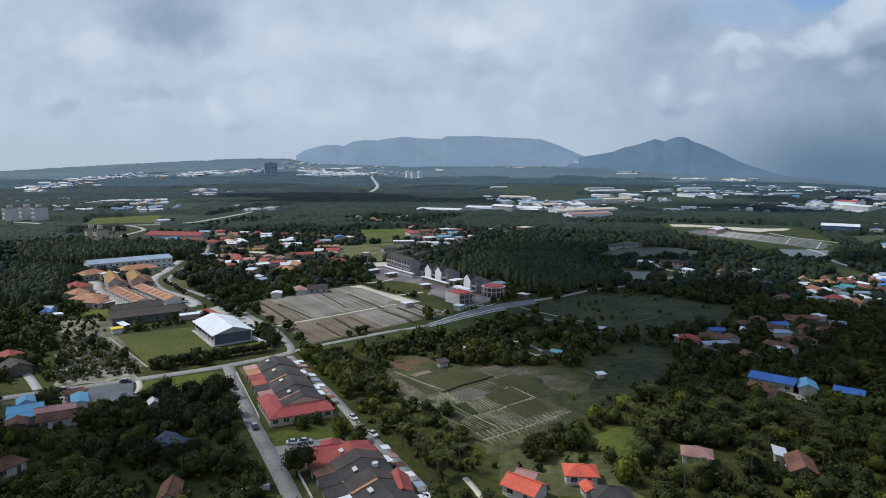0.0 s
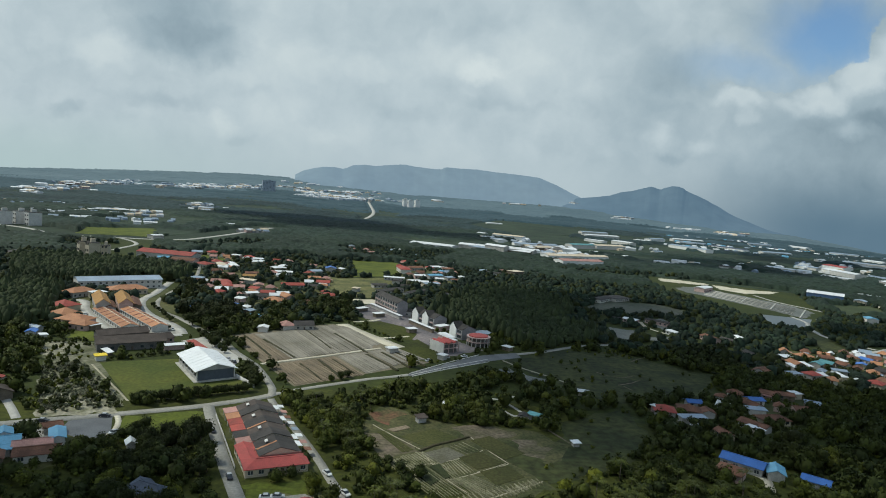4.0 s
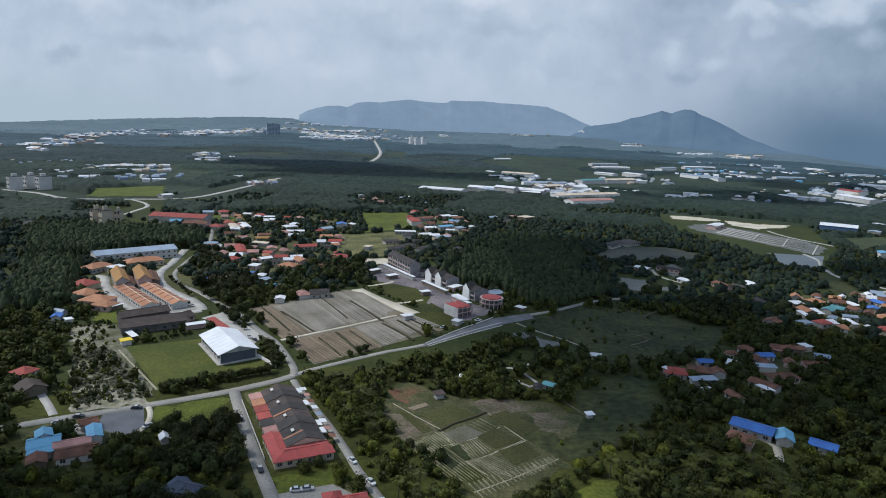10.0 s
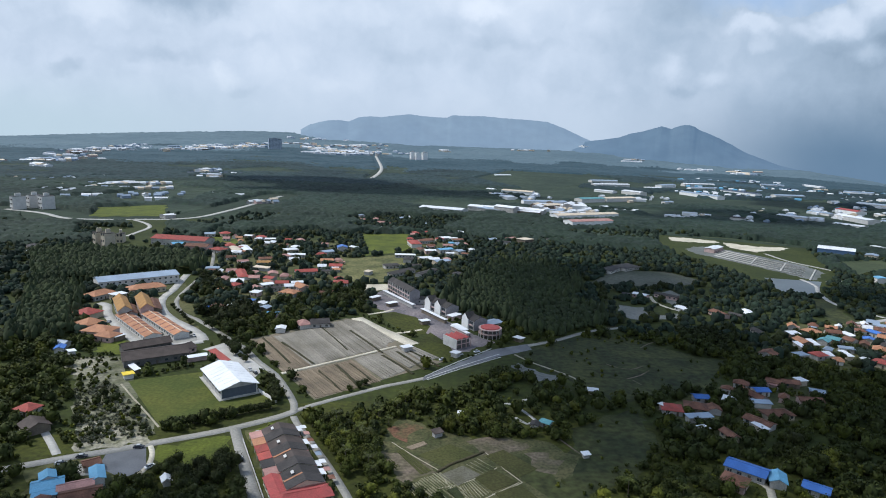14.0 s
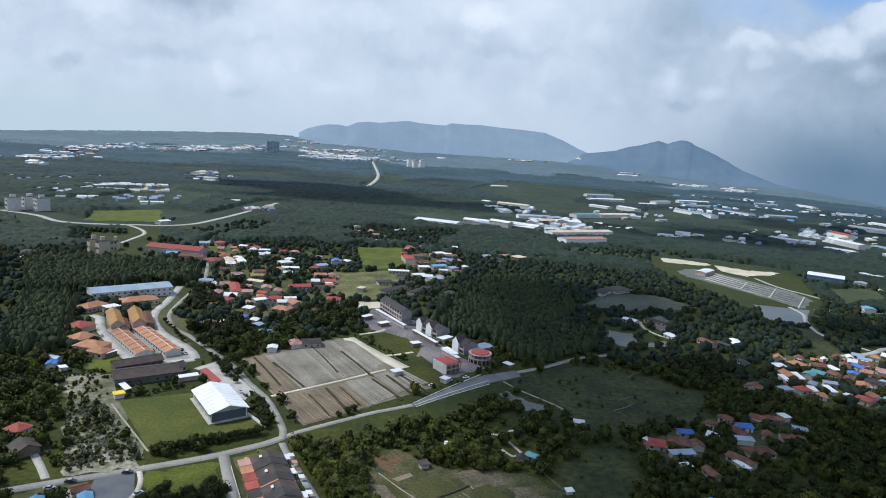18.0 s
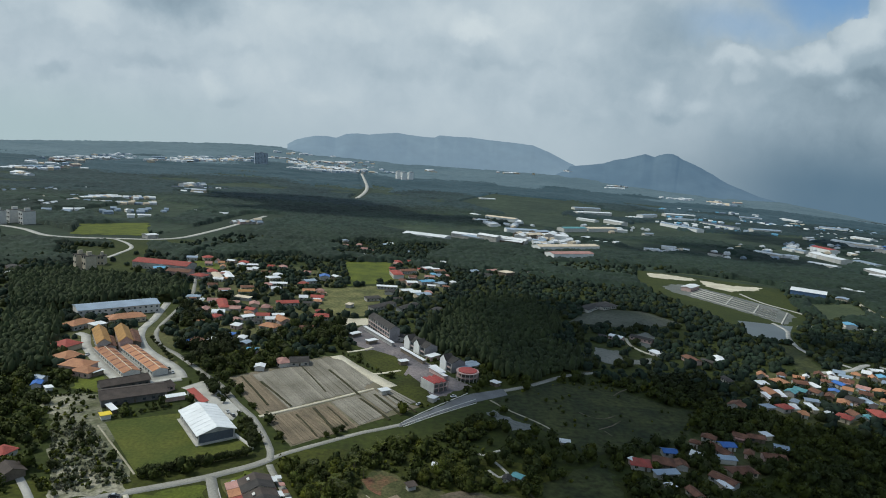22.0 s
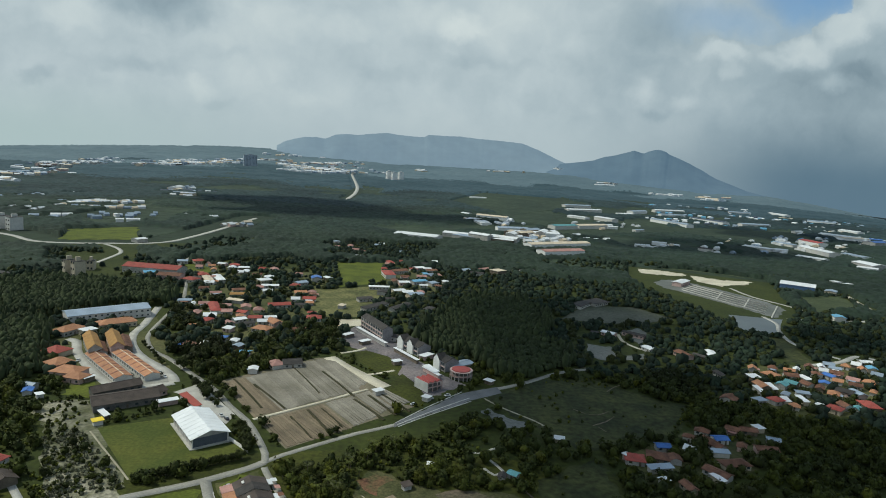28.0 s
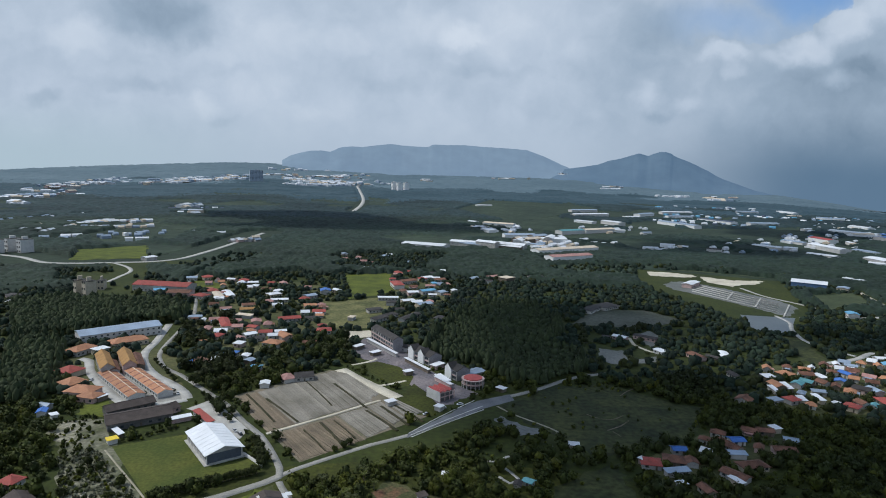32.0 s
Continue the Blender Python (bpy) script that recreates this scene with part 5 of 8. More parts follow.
rh(-114.0, 155.0, 4.3, -20.3, 8, "rust", 3, 1.6, "hip", name="house", category="house", label="house with a dark red roof among trees")
rh(-65.6, 142.3, 4.1, 15.3, 8, "rust", 3, 1.6, "gable", name="house", category="house", label="house with a brown roof among trees")
rh(-47.7, 147.0, 8.4, 23.1, 0.6, "white", 1.0, 0.15, "flat", windows=False, walls=WHITE, over=0.05, name="boundary_wall", category="wall", label="low white boundary wall beside the street", clear=1)
rh(18.8, 146.6, 8.6, -38.5, 6.2, "scarlet", 2.9, 1.5, "gable", walls=WHITE, name="bungalow", clear=6, category="bungalow", label="white bungalow with a bright red tiled gable roof")
rh(20.0, 151.3, 4.6, -29.9, 4.5, "pink", 2.8, 1.0, "gable", walls=WHITE, name="bungalow", clear=4, category="bungalow", label="bungalow wing with a faded red roof")
rh(33.9, 154.1, 7.7, -3.8, 5.8, "scarlet", 2.9, 1.4, "hip", walls=WHITE, name="bungalow", clear=6, category="bungalow", label="white bungalow with a bright red hipped roof")
rh(38.9, 142.7, 8.6, -6.1, 7, "grey", 2.8, 1.7, "hip", walls=WHITE, name="bungalow", clear=6, category="bungalow", label="bungalow with a dark grey hipped roof")
rh(34.4, 146.4, 2.9, 11.3, 3.5, "scarlet", 2.5, 0.7, "gable", name="house", category="house", label="small wing with a red tiled roof")
rh(67.5, 164.6, 7.1, -18.8, 5.5, "pink", 2.9, 1.4, "hip", walls=WHITE, name="bungalow", clear=8, category="bungalow", label="white bungalow with a faded pink roof")
rh(91.6, 157.5, 5.8, -17.6, 9, "rust", 3, 1.6, "gable", name="house", category="house", label="kampung house with a dark brown roof")
rh(90.0, 165.1, 1.8, -21.6, 5, "white", 2.6, 0.6, "shed", windows=False, name="shed", category="shed", label="small white shed among palms")
rh(118.6, 224.0, 14.2, -38.3, 8, "blue", 3.2, 1.2, "gable", name="shed", category="shed", label="long shed with a bright blue metal roof")
rh(127.3, 217.8, 5.4, -23.3, 8, "sky", 3.0, 1.2, "gable", name="shed", category="shed", label="shed with a pale blue metal roof")
rh(138.7, 212.2, 8.3, -37.6, 6, "blue", 2.8, 0.9, "gable", name="shed", category="shed", label="shed with a blue metal roof among trees")
rh(109.8, 214.9, 8.4, -38.3, 8, "rust", 3.2, 1.6, "hip", name="building", category="building", label="low building with a dark red-brown roof")
rh(108.6, 279.6, 9.0, -11.4, 7.9, "red", 2.7, 1.7, "hip", name="house", category="house", label="village house with a red hipped roof")
rh(121.3, 282.9, 10.2, -17.6, 7.9, "rust", 2.7, 1.5, "hip", name="house", category="house", label="village house with a dark red roof")
rh(128.0, 294.4, 6.8, -0.3, 5.0, "blue", 2.7, 0.8, "gable", name="shed", category="shed", label="shed with a blue metal roof")
rh(129.0, 281.0, 5.7, -7.8, 5.8, "rust", 2.7, 1.1, "gable", name="house", category="house", label="village house with a brown roof")
rh(118.1, 270.8, 11.6, 11.5, 3.6, "steel", 2.7, 0.4, "shed", windows=False, name="lean_to", category="lean to", label="lean-to with a grey metal roof")
rh(115.4, 258.5, 3.5, -69.7, 3.6, "white", 2.6, 0.3, "flat", windows=False, name="hut", category="hut", label="small white hut at the meadow")
rh(105.1, 282.1, 2.6, 35.8, 2.2, "white", 2.7, 0.4, "flat", windows=False, name="tower", category="tower", label="small white water tower")
rh(156.9, 300.8, 14.0, -67.0, 5.8, "rust", 2.7, 1.2, "gable", name="house", category="house", label="village house with a brown roof")
rh(163.7, 306.7, 7.2, 6.0, 5.8, "blue", 2.7, 0.8, "gable", name="house", category="house", label="village house with a blue metal roof")
rh(156.3, 290.2, 8.1, -4.2, 3.6, "steel", 2.7, 0.4, "shed", windows=False, name="lean_to", category="lean to", label="lean-to with a pale metal roof")
rh(157.9, 278.5, 13.6, 10.9, 7.2, "rust", 2.7, 1.4, "hip", name="house", category="house", label="village house with a rusty orange roof")
rh(144.8, 268.3, 11.9, -54.0, 6.5, "rust", 2.7, 1.0, "gable", name="house", category="house", label="long house with a dark brown roof")
rh(142.6, 262.9, 7.2, -69.0, 2.2, "white", 2.6, 0.2, "shed", windows=False, name="lean_to", category="lean to", label="lean-to with a white metal roof")
rh(125.0, 254.0, 7.7, -77.8, 4.3, "rust", 2.7, 1.0, "gable", name="house", category="house", label="small house with a dark red roof")
rh(185.8, 319.8, 8.5, -10.8, 5.8, "rust", 2.7, 1.0, "gable", name="house", category="house", label="village house with a maroon roof")
rh(193.4, 323.2, 5.1, -74.8, 4.3, "white", 2.7, 0.4, "flat", name="building", category="building", label="small white building in the village")
rh(193.7, 308.2, 6.5, -22.5, 5.0, "steel", 2.7, 0.8, "gable", name="house", category="house", label="village house with a grey roof")
rh(183.4, 296.4, 10.8, -5.7, 5.8, "rust", 2.7, 1.0, "gable", name="house", category="house", label="village house with a dark roof")
rh(253.2, 419.0, 9.4, -65.3, 8.8, "orange", 3.2, 1.8, "hip", name="house", category="house", label="village house with an orange roof")
rh(236.9, 411.8, 6.1, -79.6, 7.2, "white", 3, 0.5, "shed", name="house", category="house", label="house with a white metal roof")
rh(233.5, 394.0, 11.3, -88.5, 7.2, "orange", 3.2, 1.5, "gable", name="house", category="house", label="village house with a pale orange roof")
rh(227.4, 386.8, 11.8, -92.9, 2.4, "white", 2.8, 0.3, "shed", windows=False, name="lean_to", category="lean to", label="long white lean-to roof")
rh(239.5, 393.0, 13.1, -96.3, 2.8, "white", 2.8, 0.3, "shed", windows=False, name="lean_to", category="lean to", label="long white lean-to roof")
rh(249.6, 398.0, 6.2, -46.0, 7.2, "teal", 3.2, 1.2, "gable", name="house", category="house", label="village house with a pale teal roof")
rh(259.0, 402.5, 7.8, -52.2, 6.4, "teal", 3.2, 1.2, "gable", name="house", category="house", label="village house with a green metal roof")
rh(267.5, 418.4, 9.1, -15.7, 7.2, "rust", 3.2, 1.4, "gable", name="house", category="house", label="village house with a brown roof")
rh(275.3, 414.4, 9.6, -82.5, 4.0, "white", 3, 0.4, "shed", windows=False, name="house", category="house", label="house with a white metal roof")
rh(269.1, 401.5, 6.8, -67.2, 6.4, "rust", 3.2, 1.4, "gable", name="house", category="house", label="village house with a dark red roof")
rh(283.7, 405.0, 6.3, -34.3, 6.4, "blue", 3.2, 1.0, "gable", name="house", category="house", label="village house with a blue metal roof")
rh(298.8, 421.9, 8.3, -70.8, 6.4, "blue", 3.2, 1.0, "gable", name="house", category="house", label="village house with a deep blue roof")
rh(290.4, 425.6, 6.5, -77.4, 6.4, "rust", 3.2, 1.4, "hip", name="house", category="house", label="village house with a rusty roof")
rh(228.8, 368.3, 7.3, -70.6, 8.0, "red", 3.2, 1.6, "hip", name="house", category="house", label="village house with a dark red roof")
rh(217.0, 366.4, 5.7, -72.8, 7.2, "steel", 3, 0.6, "flat", name="house", category="house", label="pale grey flat-roofed house")
rh(235.7, 369.5, 8.9, -99.9, 3.2, "white", 2.8, 0.4, "shed", windows=False, name="lean_to", category="lean to", label="white metal lean-to roof")
rh(248.0, 371.9, 11.7, -93.5, 2.8, "white", 2.8, 0.3, "shed", windows=False, name="lean_to", category="lean to", label="long pale metal lean-to roof")
rh(255.3, 383.3, 8.1, -15.2, 4.0, "steel", 2.8, 0.5, "shed", windows=False, name="lean_to", category="lean to", label="pale grey metal lean-to roof")
rh(253.6, 363.1, 3.0, -58.0, 4.0, "white", 2.8, 0.5, "flat", windows=False, name="building", category="building", label="small white village building")
rh(260.5, 358.1, 8.1, -49.3, 8.0, "red", 3.2, 1.6, "hip", name="house", category="house", label="village house with a dark red roof")
rh(288.4, 390.0, 9.8, -45.7, 8.0, "grey", 3.2, 1.5, "gable", name="house", category="house", label="village house with a grey roof")
rh(270.5, 363.7, 6.9, -83.3, 6.4, "rust", 3.2, 1.5, "gable", name="house", category="house", label="village house with a rusty roof")
rh(275.6, 360.2, 4.1, -49.0, 5.6, "teal", 3, 1, "gable", name="house", category="house", label="village house with a pale green roof")
rh(288.5, 366.7, 12.8, -96.8, 8.8, "red", 3.2, 1.6, "hip", name="house", category="house", label="village house with a red roof")
rh(295.1, 387.3, 10.0, -88.9, 7.2, "steel", 3.2, 1.2, "gable", name="house", category="house", label="village house with a blue-grey roof")
rh(321.1, 411.9, 7.2, -49.5, 8.0, "orange", 3.2, 1.6, "hip", name="house", category="house", label="village house with an orange roof")
rh(345.6, 444.1, 6.4, -19.7, 7.2, "sky", 3.4, 1, "gable", name="building", category="building", label="building with a pale blue roof")
rh(352.3, 460.5, 9.7, -4.5, 6.4, "white", 3.4, 0.8, "gable", name="building", category="building", label="long building with a white roof")
rh(197.4, 366.2, 8.5, -44.0, 9, "rust", 3.2, 1.6, "gable", name="house", category="house", label="village house with a dull pink roof")
rh(214.1, 412.5, 13.1, -83.9, 4.8, "grey", 3, 1, "gable", name="house", category="house", label="small house with a grey roof")
rh(228.7, 461.0, 14.6, -98.7, 7.2, "white", 3.5, 0.8, "gable", name="building", category="building", label="bright white flat building in a clearing")
rh(217.5, 455.7, 9.6, -53.9, 4.0, "grey", 3, 0.8, "gable", windows=False, name="house", category="house", label="small pale house in a clearing")
rh(205.9, 458.2, 14.2, -77.2, 8, "rust", 3, 1.2, "gable", name="house", category="house", label="small house with a rusty roof")
rh(182.3, 469.4, 9.2, -65.9, 7, "white", 3, 0.6, "gable", name="shed", category="shed", label="white farm shed by the ponds")
rh(161.6, 509.2, 11.3, -40.8, 7, "white", 3, 0.8, "gable", name="shed", category="shed", label="white farm shed by the ponds")
rh(149.4, 508.0, 6.2, -24.8, 6, "grey", 3, 0.8, "gable", name="shed", category="shed", label="small grey farm shed by the ponds")
rh(183.8, 510.2, 18.8, -38.3, 7, "grey", 3, 0.8, "gable", name="shed", category="shed", label="long grey farm shed by the ponds")
rh(163.0, 616.0, 29.5, 53.7, 12, "grey", 3, 0.8, "gable", name="shed", category="shed", label="long grey farm shed at the wood")
rh(182.9, 630.3, 23.7, 37.4, 16, "grey", 3, 0.6, "shed", name="house", category="house", label="broad pale grey farm roof")
rh(75.3, 298.6, 4.6, -11.2, 4, "white", 2.2, 0.5, "gable", name="hut", category="hut", label="small white hut in the meadow")
rh(40.6, 256.3, 3.0, -17.0, 4, "grey", 2.4, 0.6, "gable", name="shed", category="shed", label="small grey farm shed")
rh(46.0, 258.8, 4.3, -37.3, 3.6, "teal", 2.4, 0.5, "gable", name="shed", category="shed", label="farm shed with a teal roof")
rh(8.7, 264.8, 3.3, -5.1, 2, "white", 1.9, 0.3, "shed", windows=False, name="shelter", category="shelter", label="small white shelter among scrub")
rh(-2.1, 245.0, 3.6, 31.4, 2.6, "brown", 2.1, 0.6, "shed", windows=False, name="hut", category="hut", label="small dark farm hut")
rh(58.0, 232.2, 2.1, 17.9, 1.8, "white", 1.7, 0.3, "shed", windows=False, name="hut", category="hut", label="tiny white hut in the meadow")
rh(46.1, 378.3, 5.4, -41.9, 4, "white", 2.2, 0.4, "flat", name="hut", category="hut", label="small white hut near the road")
rh(-128.8, 546.2, 19.2, -155.8, 8, "red", 3.2, 1.6, "gable", name="house", category="house", label="long village house with a red roof")
rh(-90.6, 508.6, 11.7, 10.2, 10, "red", 3.2, 1.8, "hip", name="house", category="house", label="village house with a bright red roof")
rh(-123.1, 467.9, 13.7, -18.5, 10, "orange", 3.4, 2.0, "hip", name="house", category="house", label="village house with a pale orange roof")
rh(-118.7, 488.2, 14.1, -49.9, 9, "orange", 3.4, 1.8, "gable", name="house", category="house", label="village house with an orange roof")
rh(-94.9, 469.3, 9.9, 9.4, 9, "rust", 3.2, 1.6, "gable", name="house", category="house", label="village house with a rusty roof")
rh(-137.2, 498.3, 10.4, 10.2, 7, "red", 3.2, 1.4, "gable", name="house", category="house", label="village house with a red roof")
rh(-126.1, 503.1, 9.2, 21.8, 6, "white", 3, 0.8, "gable", name="house", category="house", label="village house with a white roof")
rh(-165.3, 514.2, 8.3, 10.6, 8, "pink", 3.2, 1.5, "gable", name="house", category="house", label="village house with a pink roof")
rh(-180.5, 526.9, 31.5, -65.2, 8, "red", 3.2, 1.5, "hip", name="house", category="house", label="village house with a red roof")
rh(-172.5, 484.8, 7.9, -16.2, 9, "red", 3.2, 1.6, "hip", name="house", category="house", label="village house with a red roof")
rh(-152.1, 478.0, 6.9, 39.2, 7, "pink", 3.2, 1.4, "gable", name="house", category="house", label="village house with a pink roof")
rh(-148.5, 491.8, 9.8, 43.0, 7, "white", 3, 0.8, "gable", name="house", category="house", label="village house with a white roof")
rh(-148.1, 463.9, 6.7, -18.8, 6, "white", 3, 0.6, "shed", name="shed", category="shed", label="small white metal roofed shed")
rh(-146.7, 438.0, 8.9, -9.9, 10, "blue", 3.2, 1.2, "hip", name="house", category="house", label="village house with a blue roof")
rh(-160.0, 418.0, 8.8, 44.9, 9, "rust", 3.2, 1.6, "gable", name="house", category="house", label="village house with a rusty red roof")
rh(-153.1, 423.4, 5.0, 8.6, 7, "white", 3, 0.6, "gable", name="house", category="house", label="small house with a white roof")
rh(-166.5, 418.0, 2.5, -22.5, 6, "blue", 3, 0.8, "gable", name="shed", category="shed", label="small shed with a blue roof")
rh(-134.4, 433.8, 5.5, -5.9, 7, "white", 3, 0.7, "gable", name="house", category="house", label="small house with a white roof")
rh(-128.5, 423.0, 5.7, -19.4, 6, "steel", 3, 0.7, "gable", name="house", category="house", label="small house with a grey metal roof")
rh(-119.0, 408.3, 7.0, -2.0, 7, "sky", 3, 0.7, "gable", name="shed", category="shed", label="shed with a pale blue roof")
rh(-105.0, 377.3, 5.6, 7.4, 6, "white", 3, 0.7, "gable", name="shed", category="shed", label="white shed at the field edge")
rh(-93.5, 388.9, 7.6, 33.9, 10, "pink", 3.2, 1.8, "hip", name="house", category="house", label="farmhouse with a faded pink roof at the field")
rh(-83.7, 393.1, 11.7, 19.0, 10, "grey", 3.2, 1.8, "gable", name="house", category="house", label="farmhouse with a grey-brown roof at the field")
rh(-169.2, 649.7, 13.0, 41.3, 11, "white", 3.6, 1.2, "hip", name="building", category="building", label="village building with a white roof")
rh(-157.0, 625.2, 16.9, 12.9, 8, "white", 3, 0.8, "gable", name="house", category="house", label="village house with a white roof")
rh(-130.1, 646.7, 12.3, 42.1, 10, "steel", 3.4, 1.2, "gable", name="building", category="building", label="building with a grey metal roof")
rh(-117.5, 668.5, 10.4, 13.7, 12, "blue", 5, 1.5, "gable", name="building", category="building", label="tall building with a blue roof")
rh(-105.8, 676.3, 6.7, 42.5, 9, "white", 4, 0.8, "gable", name="house", category="house", label="white village house at the rice field")
rh(-209.8, 713.9, 11.4, 15.1, 9, "white", 3.2, 0.8, "gable", name="building", category="building", label="village building with a white roof")
rh(-240.0, 730.9, 9.3, -8.8, 8, "white", 3.2, 0.8, "gable", name="house", category="house", label="village house with a pale roof")
rh(-241.2, 633.8, 15.0, -22.6, 12, "red", 3.6, 2.0, "hip", name="house", category="house", label="village house with a red roof by the field")
rh(-238.0, 659.9, 10.0, 32.7, 11, "red", 3.6, 1.8, "hip", name="house", category="house", label="village house with a red roof by the field")
rh(-271.6, 739.3, 11.9, 35.6, 11, "red", 3.6, 1.8, "hip", name="house", category="house", label="village house with an orange-red roof")
rh(-287.9, 732.5, 11.3, 16.0, 11, "steel", 3.6, 1.2, "gable", name="building", category="building", label="building with a grey roof")
rh(-216.5, 647.3, 31.4, -61.2, 8, "white", 3.2, 0.8, "gable", name="house", category="house", label="village house with a pale roof")
rh(-225.0, 639.1, 30.6, -62.3, 8, "cream", 3.2, 0.8, "gable", name="house", category="house", label="village house with a cream roof")
rh(-176.1, 578.5, 12.9, 12.1, 8, "ochre", 3.2, 1.2, "gable", name="house", category="house", label="village house with an ochre roof")
rh(-180.8, 596.8, 11.8, 25.2, 8, "rust", 3.2, 1.2, "gable", name="house", category="house", label="village house with a rusty roof")
rh(-171.3, 554.3, 14.7, -15.7, 5, "cream", 3, 0.6, "shed", windows=False, name="shed", category="shed", label="village shed with a cream roof")
rh(-110.2, 552.0, 10.1, 11.2, 7, "grey", 3, 0.8, "gable", name="house", category="house", label="village house with a grey roof")
rh(-201.7, 533.9, 3.3, 11.2, 8, "white", 3, 0.8, "gable", name="house", category="house", label="village house with a white roof")
rh(-151.9, 514.7, 8.3, -17.2, 7, "red", 3, 1.2, "gable", name="house", category="house", label="village house with a red roof")
rh(-137.7, 482.3, 7.0, 38.6, 6, "grey", 3, 0.8, "gable", name="house", category="house", label="village house with a grey roof")
rh(-41.6, 718.6, 28.1, -75.3, 12, "red", 5, 1.5, "hip", name="house", category="house", label="village house with a dark red roof")
rh(-30.3, 743.8, 20.6, 36.0, 11, "rust", 4, 1.5, "gable", name="house", category="house", label="village house with a rusty roof")
rh(-21.6, 674.8, 11.5, 13.3, 10, "white", 4, 0.8, "gable", name="building", category="building", label="building with a white roof")
rh(-5.8, 685.8, 17.7, 34.6, 10, "sky", 4, 1.0, "gable", name="building", category="building", label="building with a pale blue roof")
rh(-25.3, 633.5, 12.8, 24.9, 9, "white", 3.4, 0.8, "gable", name="house", category="house", label="house with a white roof")
rh(-8.3, 617.1, 16.0, 31.2, 10, "steel", 4, 1.0, "gable", name="building", category="building", label="building with a grey-blue roof")
rh(-46.7, 646.0, 21.0, 5.0, 7, "white", 3.4, 0.6, "gable", name="building", category="building", label="long low building with a pale roof")
rh(-41.8, 621.6, 8.8, -5.3, 9, "grey", 3.4, 0.8, "gable", name="house", category="house", label="house with a grey roof")
rh(-6.7, 774.9, 12.8, 33.4, 11, "white", 3.4, 0.8, "gable", name="house", category="house", label="house with a white roof")
rh(8.8, 758.0, 13.2, 14.9, 11, "rust", 4, 1.2, "gable", name="house", category="house", label="house with a rusty roof")
rh(10.2, 682.4, 11.8, 45.3, 10, "steel", 3.4, 0.8, "gable", name="house", category="house", label="house with a grey roof")
rh(-55.8, 588.7, 15.1, 30.5, 7, "grey", 3, 0.7, "shed", name="shed", category="shed", label="low pale shed on the scrub field")
rh(-43.6, 560.9, 32.1, 54.3, 7, "grey", 3, 0.7, "shed", name="shed", category="shed", label="low grey shed on the scrub field")
rh(-20.2, 565.4, 29.4, 60.0, 7, "grey", 3, 0.7, "gable", name="shed", category="shed", label="low grey shed near the building site")
rh(5.0, 556.9, 20.5, 67.6, 7, "grey", 3, 0.7, "gable", name="shed", category="shed", label="pale grey shed near the wood")
rh(-73.5, 555.6, 7.4, 73.1, 5, "cream", 3, 0.6, "flat", windows=False, name="hut", category="hut", label="small pale hut on the scrub field")
rh(93.9, 769.8, 16.4, 42.8, 14, "cream", 6, 0.5, "flat", name="house", category="house", label="cream two-storey house at the wood")
rh(66.9, 760.3, 15.8, -14.0, 10, "grey", 3.4, 0.8, "gable", name="house", category="house", label="house with a grey roof at the wood")
rh(51.2, 776.1, 16.1, 44.4, 9, "steel", 3.4, 0.8, "gable", name="house", category="house", label="house with a grey roof at the wood")
rh(78.6, 791.7, 18.2, 41.6, 9, "pink", 3.4, 0.8, "gable", name="house", category="house", label="house with a faded pink roof at the wood")
rh(25.5, 692.5, 6.7, 13.4, 8, "white", 3.4, 0.8, "gable", name="house", category="house", label="small white house at the wood")
rh(134.4, 798.3, 20.2, 14.9, 10, "grey", 3.4, 0.8, "gable", name="house", category="house", label="house with a grey roof at the wood")
rh(-293.5, 669.9, 62.3, -7.3, 22, "red", 7, 3, "gable", name="school_building", category="school building", label="long school building with a red roof")
rh(-265.2, 642.4, 23.8, -0.9, 16, "rust", 5, 2, "gable", name="school_building", category="school building", label="school building with a brown roof")
rh(-292.9, 656.4, 12.7, 29.1, 12, "sky", 4, 1, "gable", name="building", category="building", label="building with a pale blue roof")
rh(-397.9, 582.3, 10.6, 62.3, 14, "white", 4, 1, "gable", name="shed", category="shed", label="white shed among plantation trees")
rh(-418.6, 610.2, 11.3, 45.3, 12, "grey", 4, 1, "gable", name="shed", category="shed", label="grey shed among plantation trees")
rh(-404.1, 874.8, 14.1, -34.5, 16, "white", 5, 1, "gable", windows=False, name="building", category="building", label="white building beside the highway")
rh(-13.7, 1091.9, 79.3, -20.9, 36, "white", 7, 2, "gable", windows=False, name="factory", category="factory", label="long factory with a white roof")
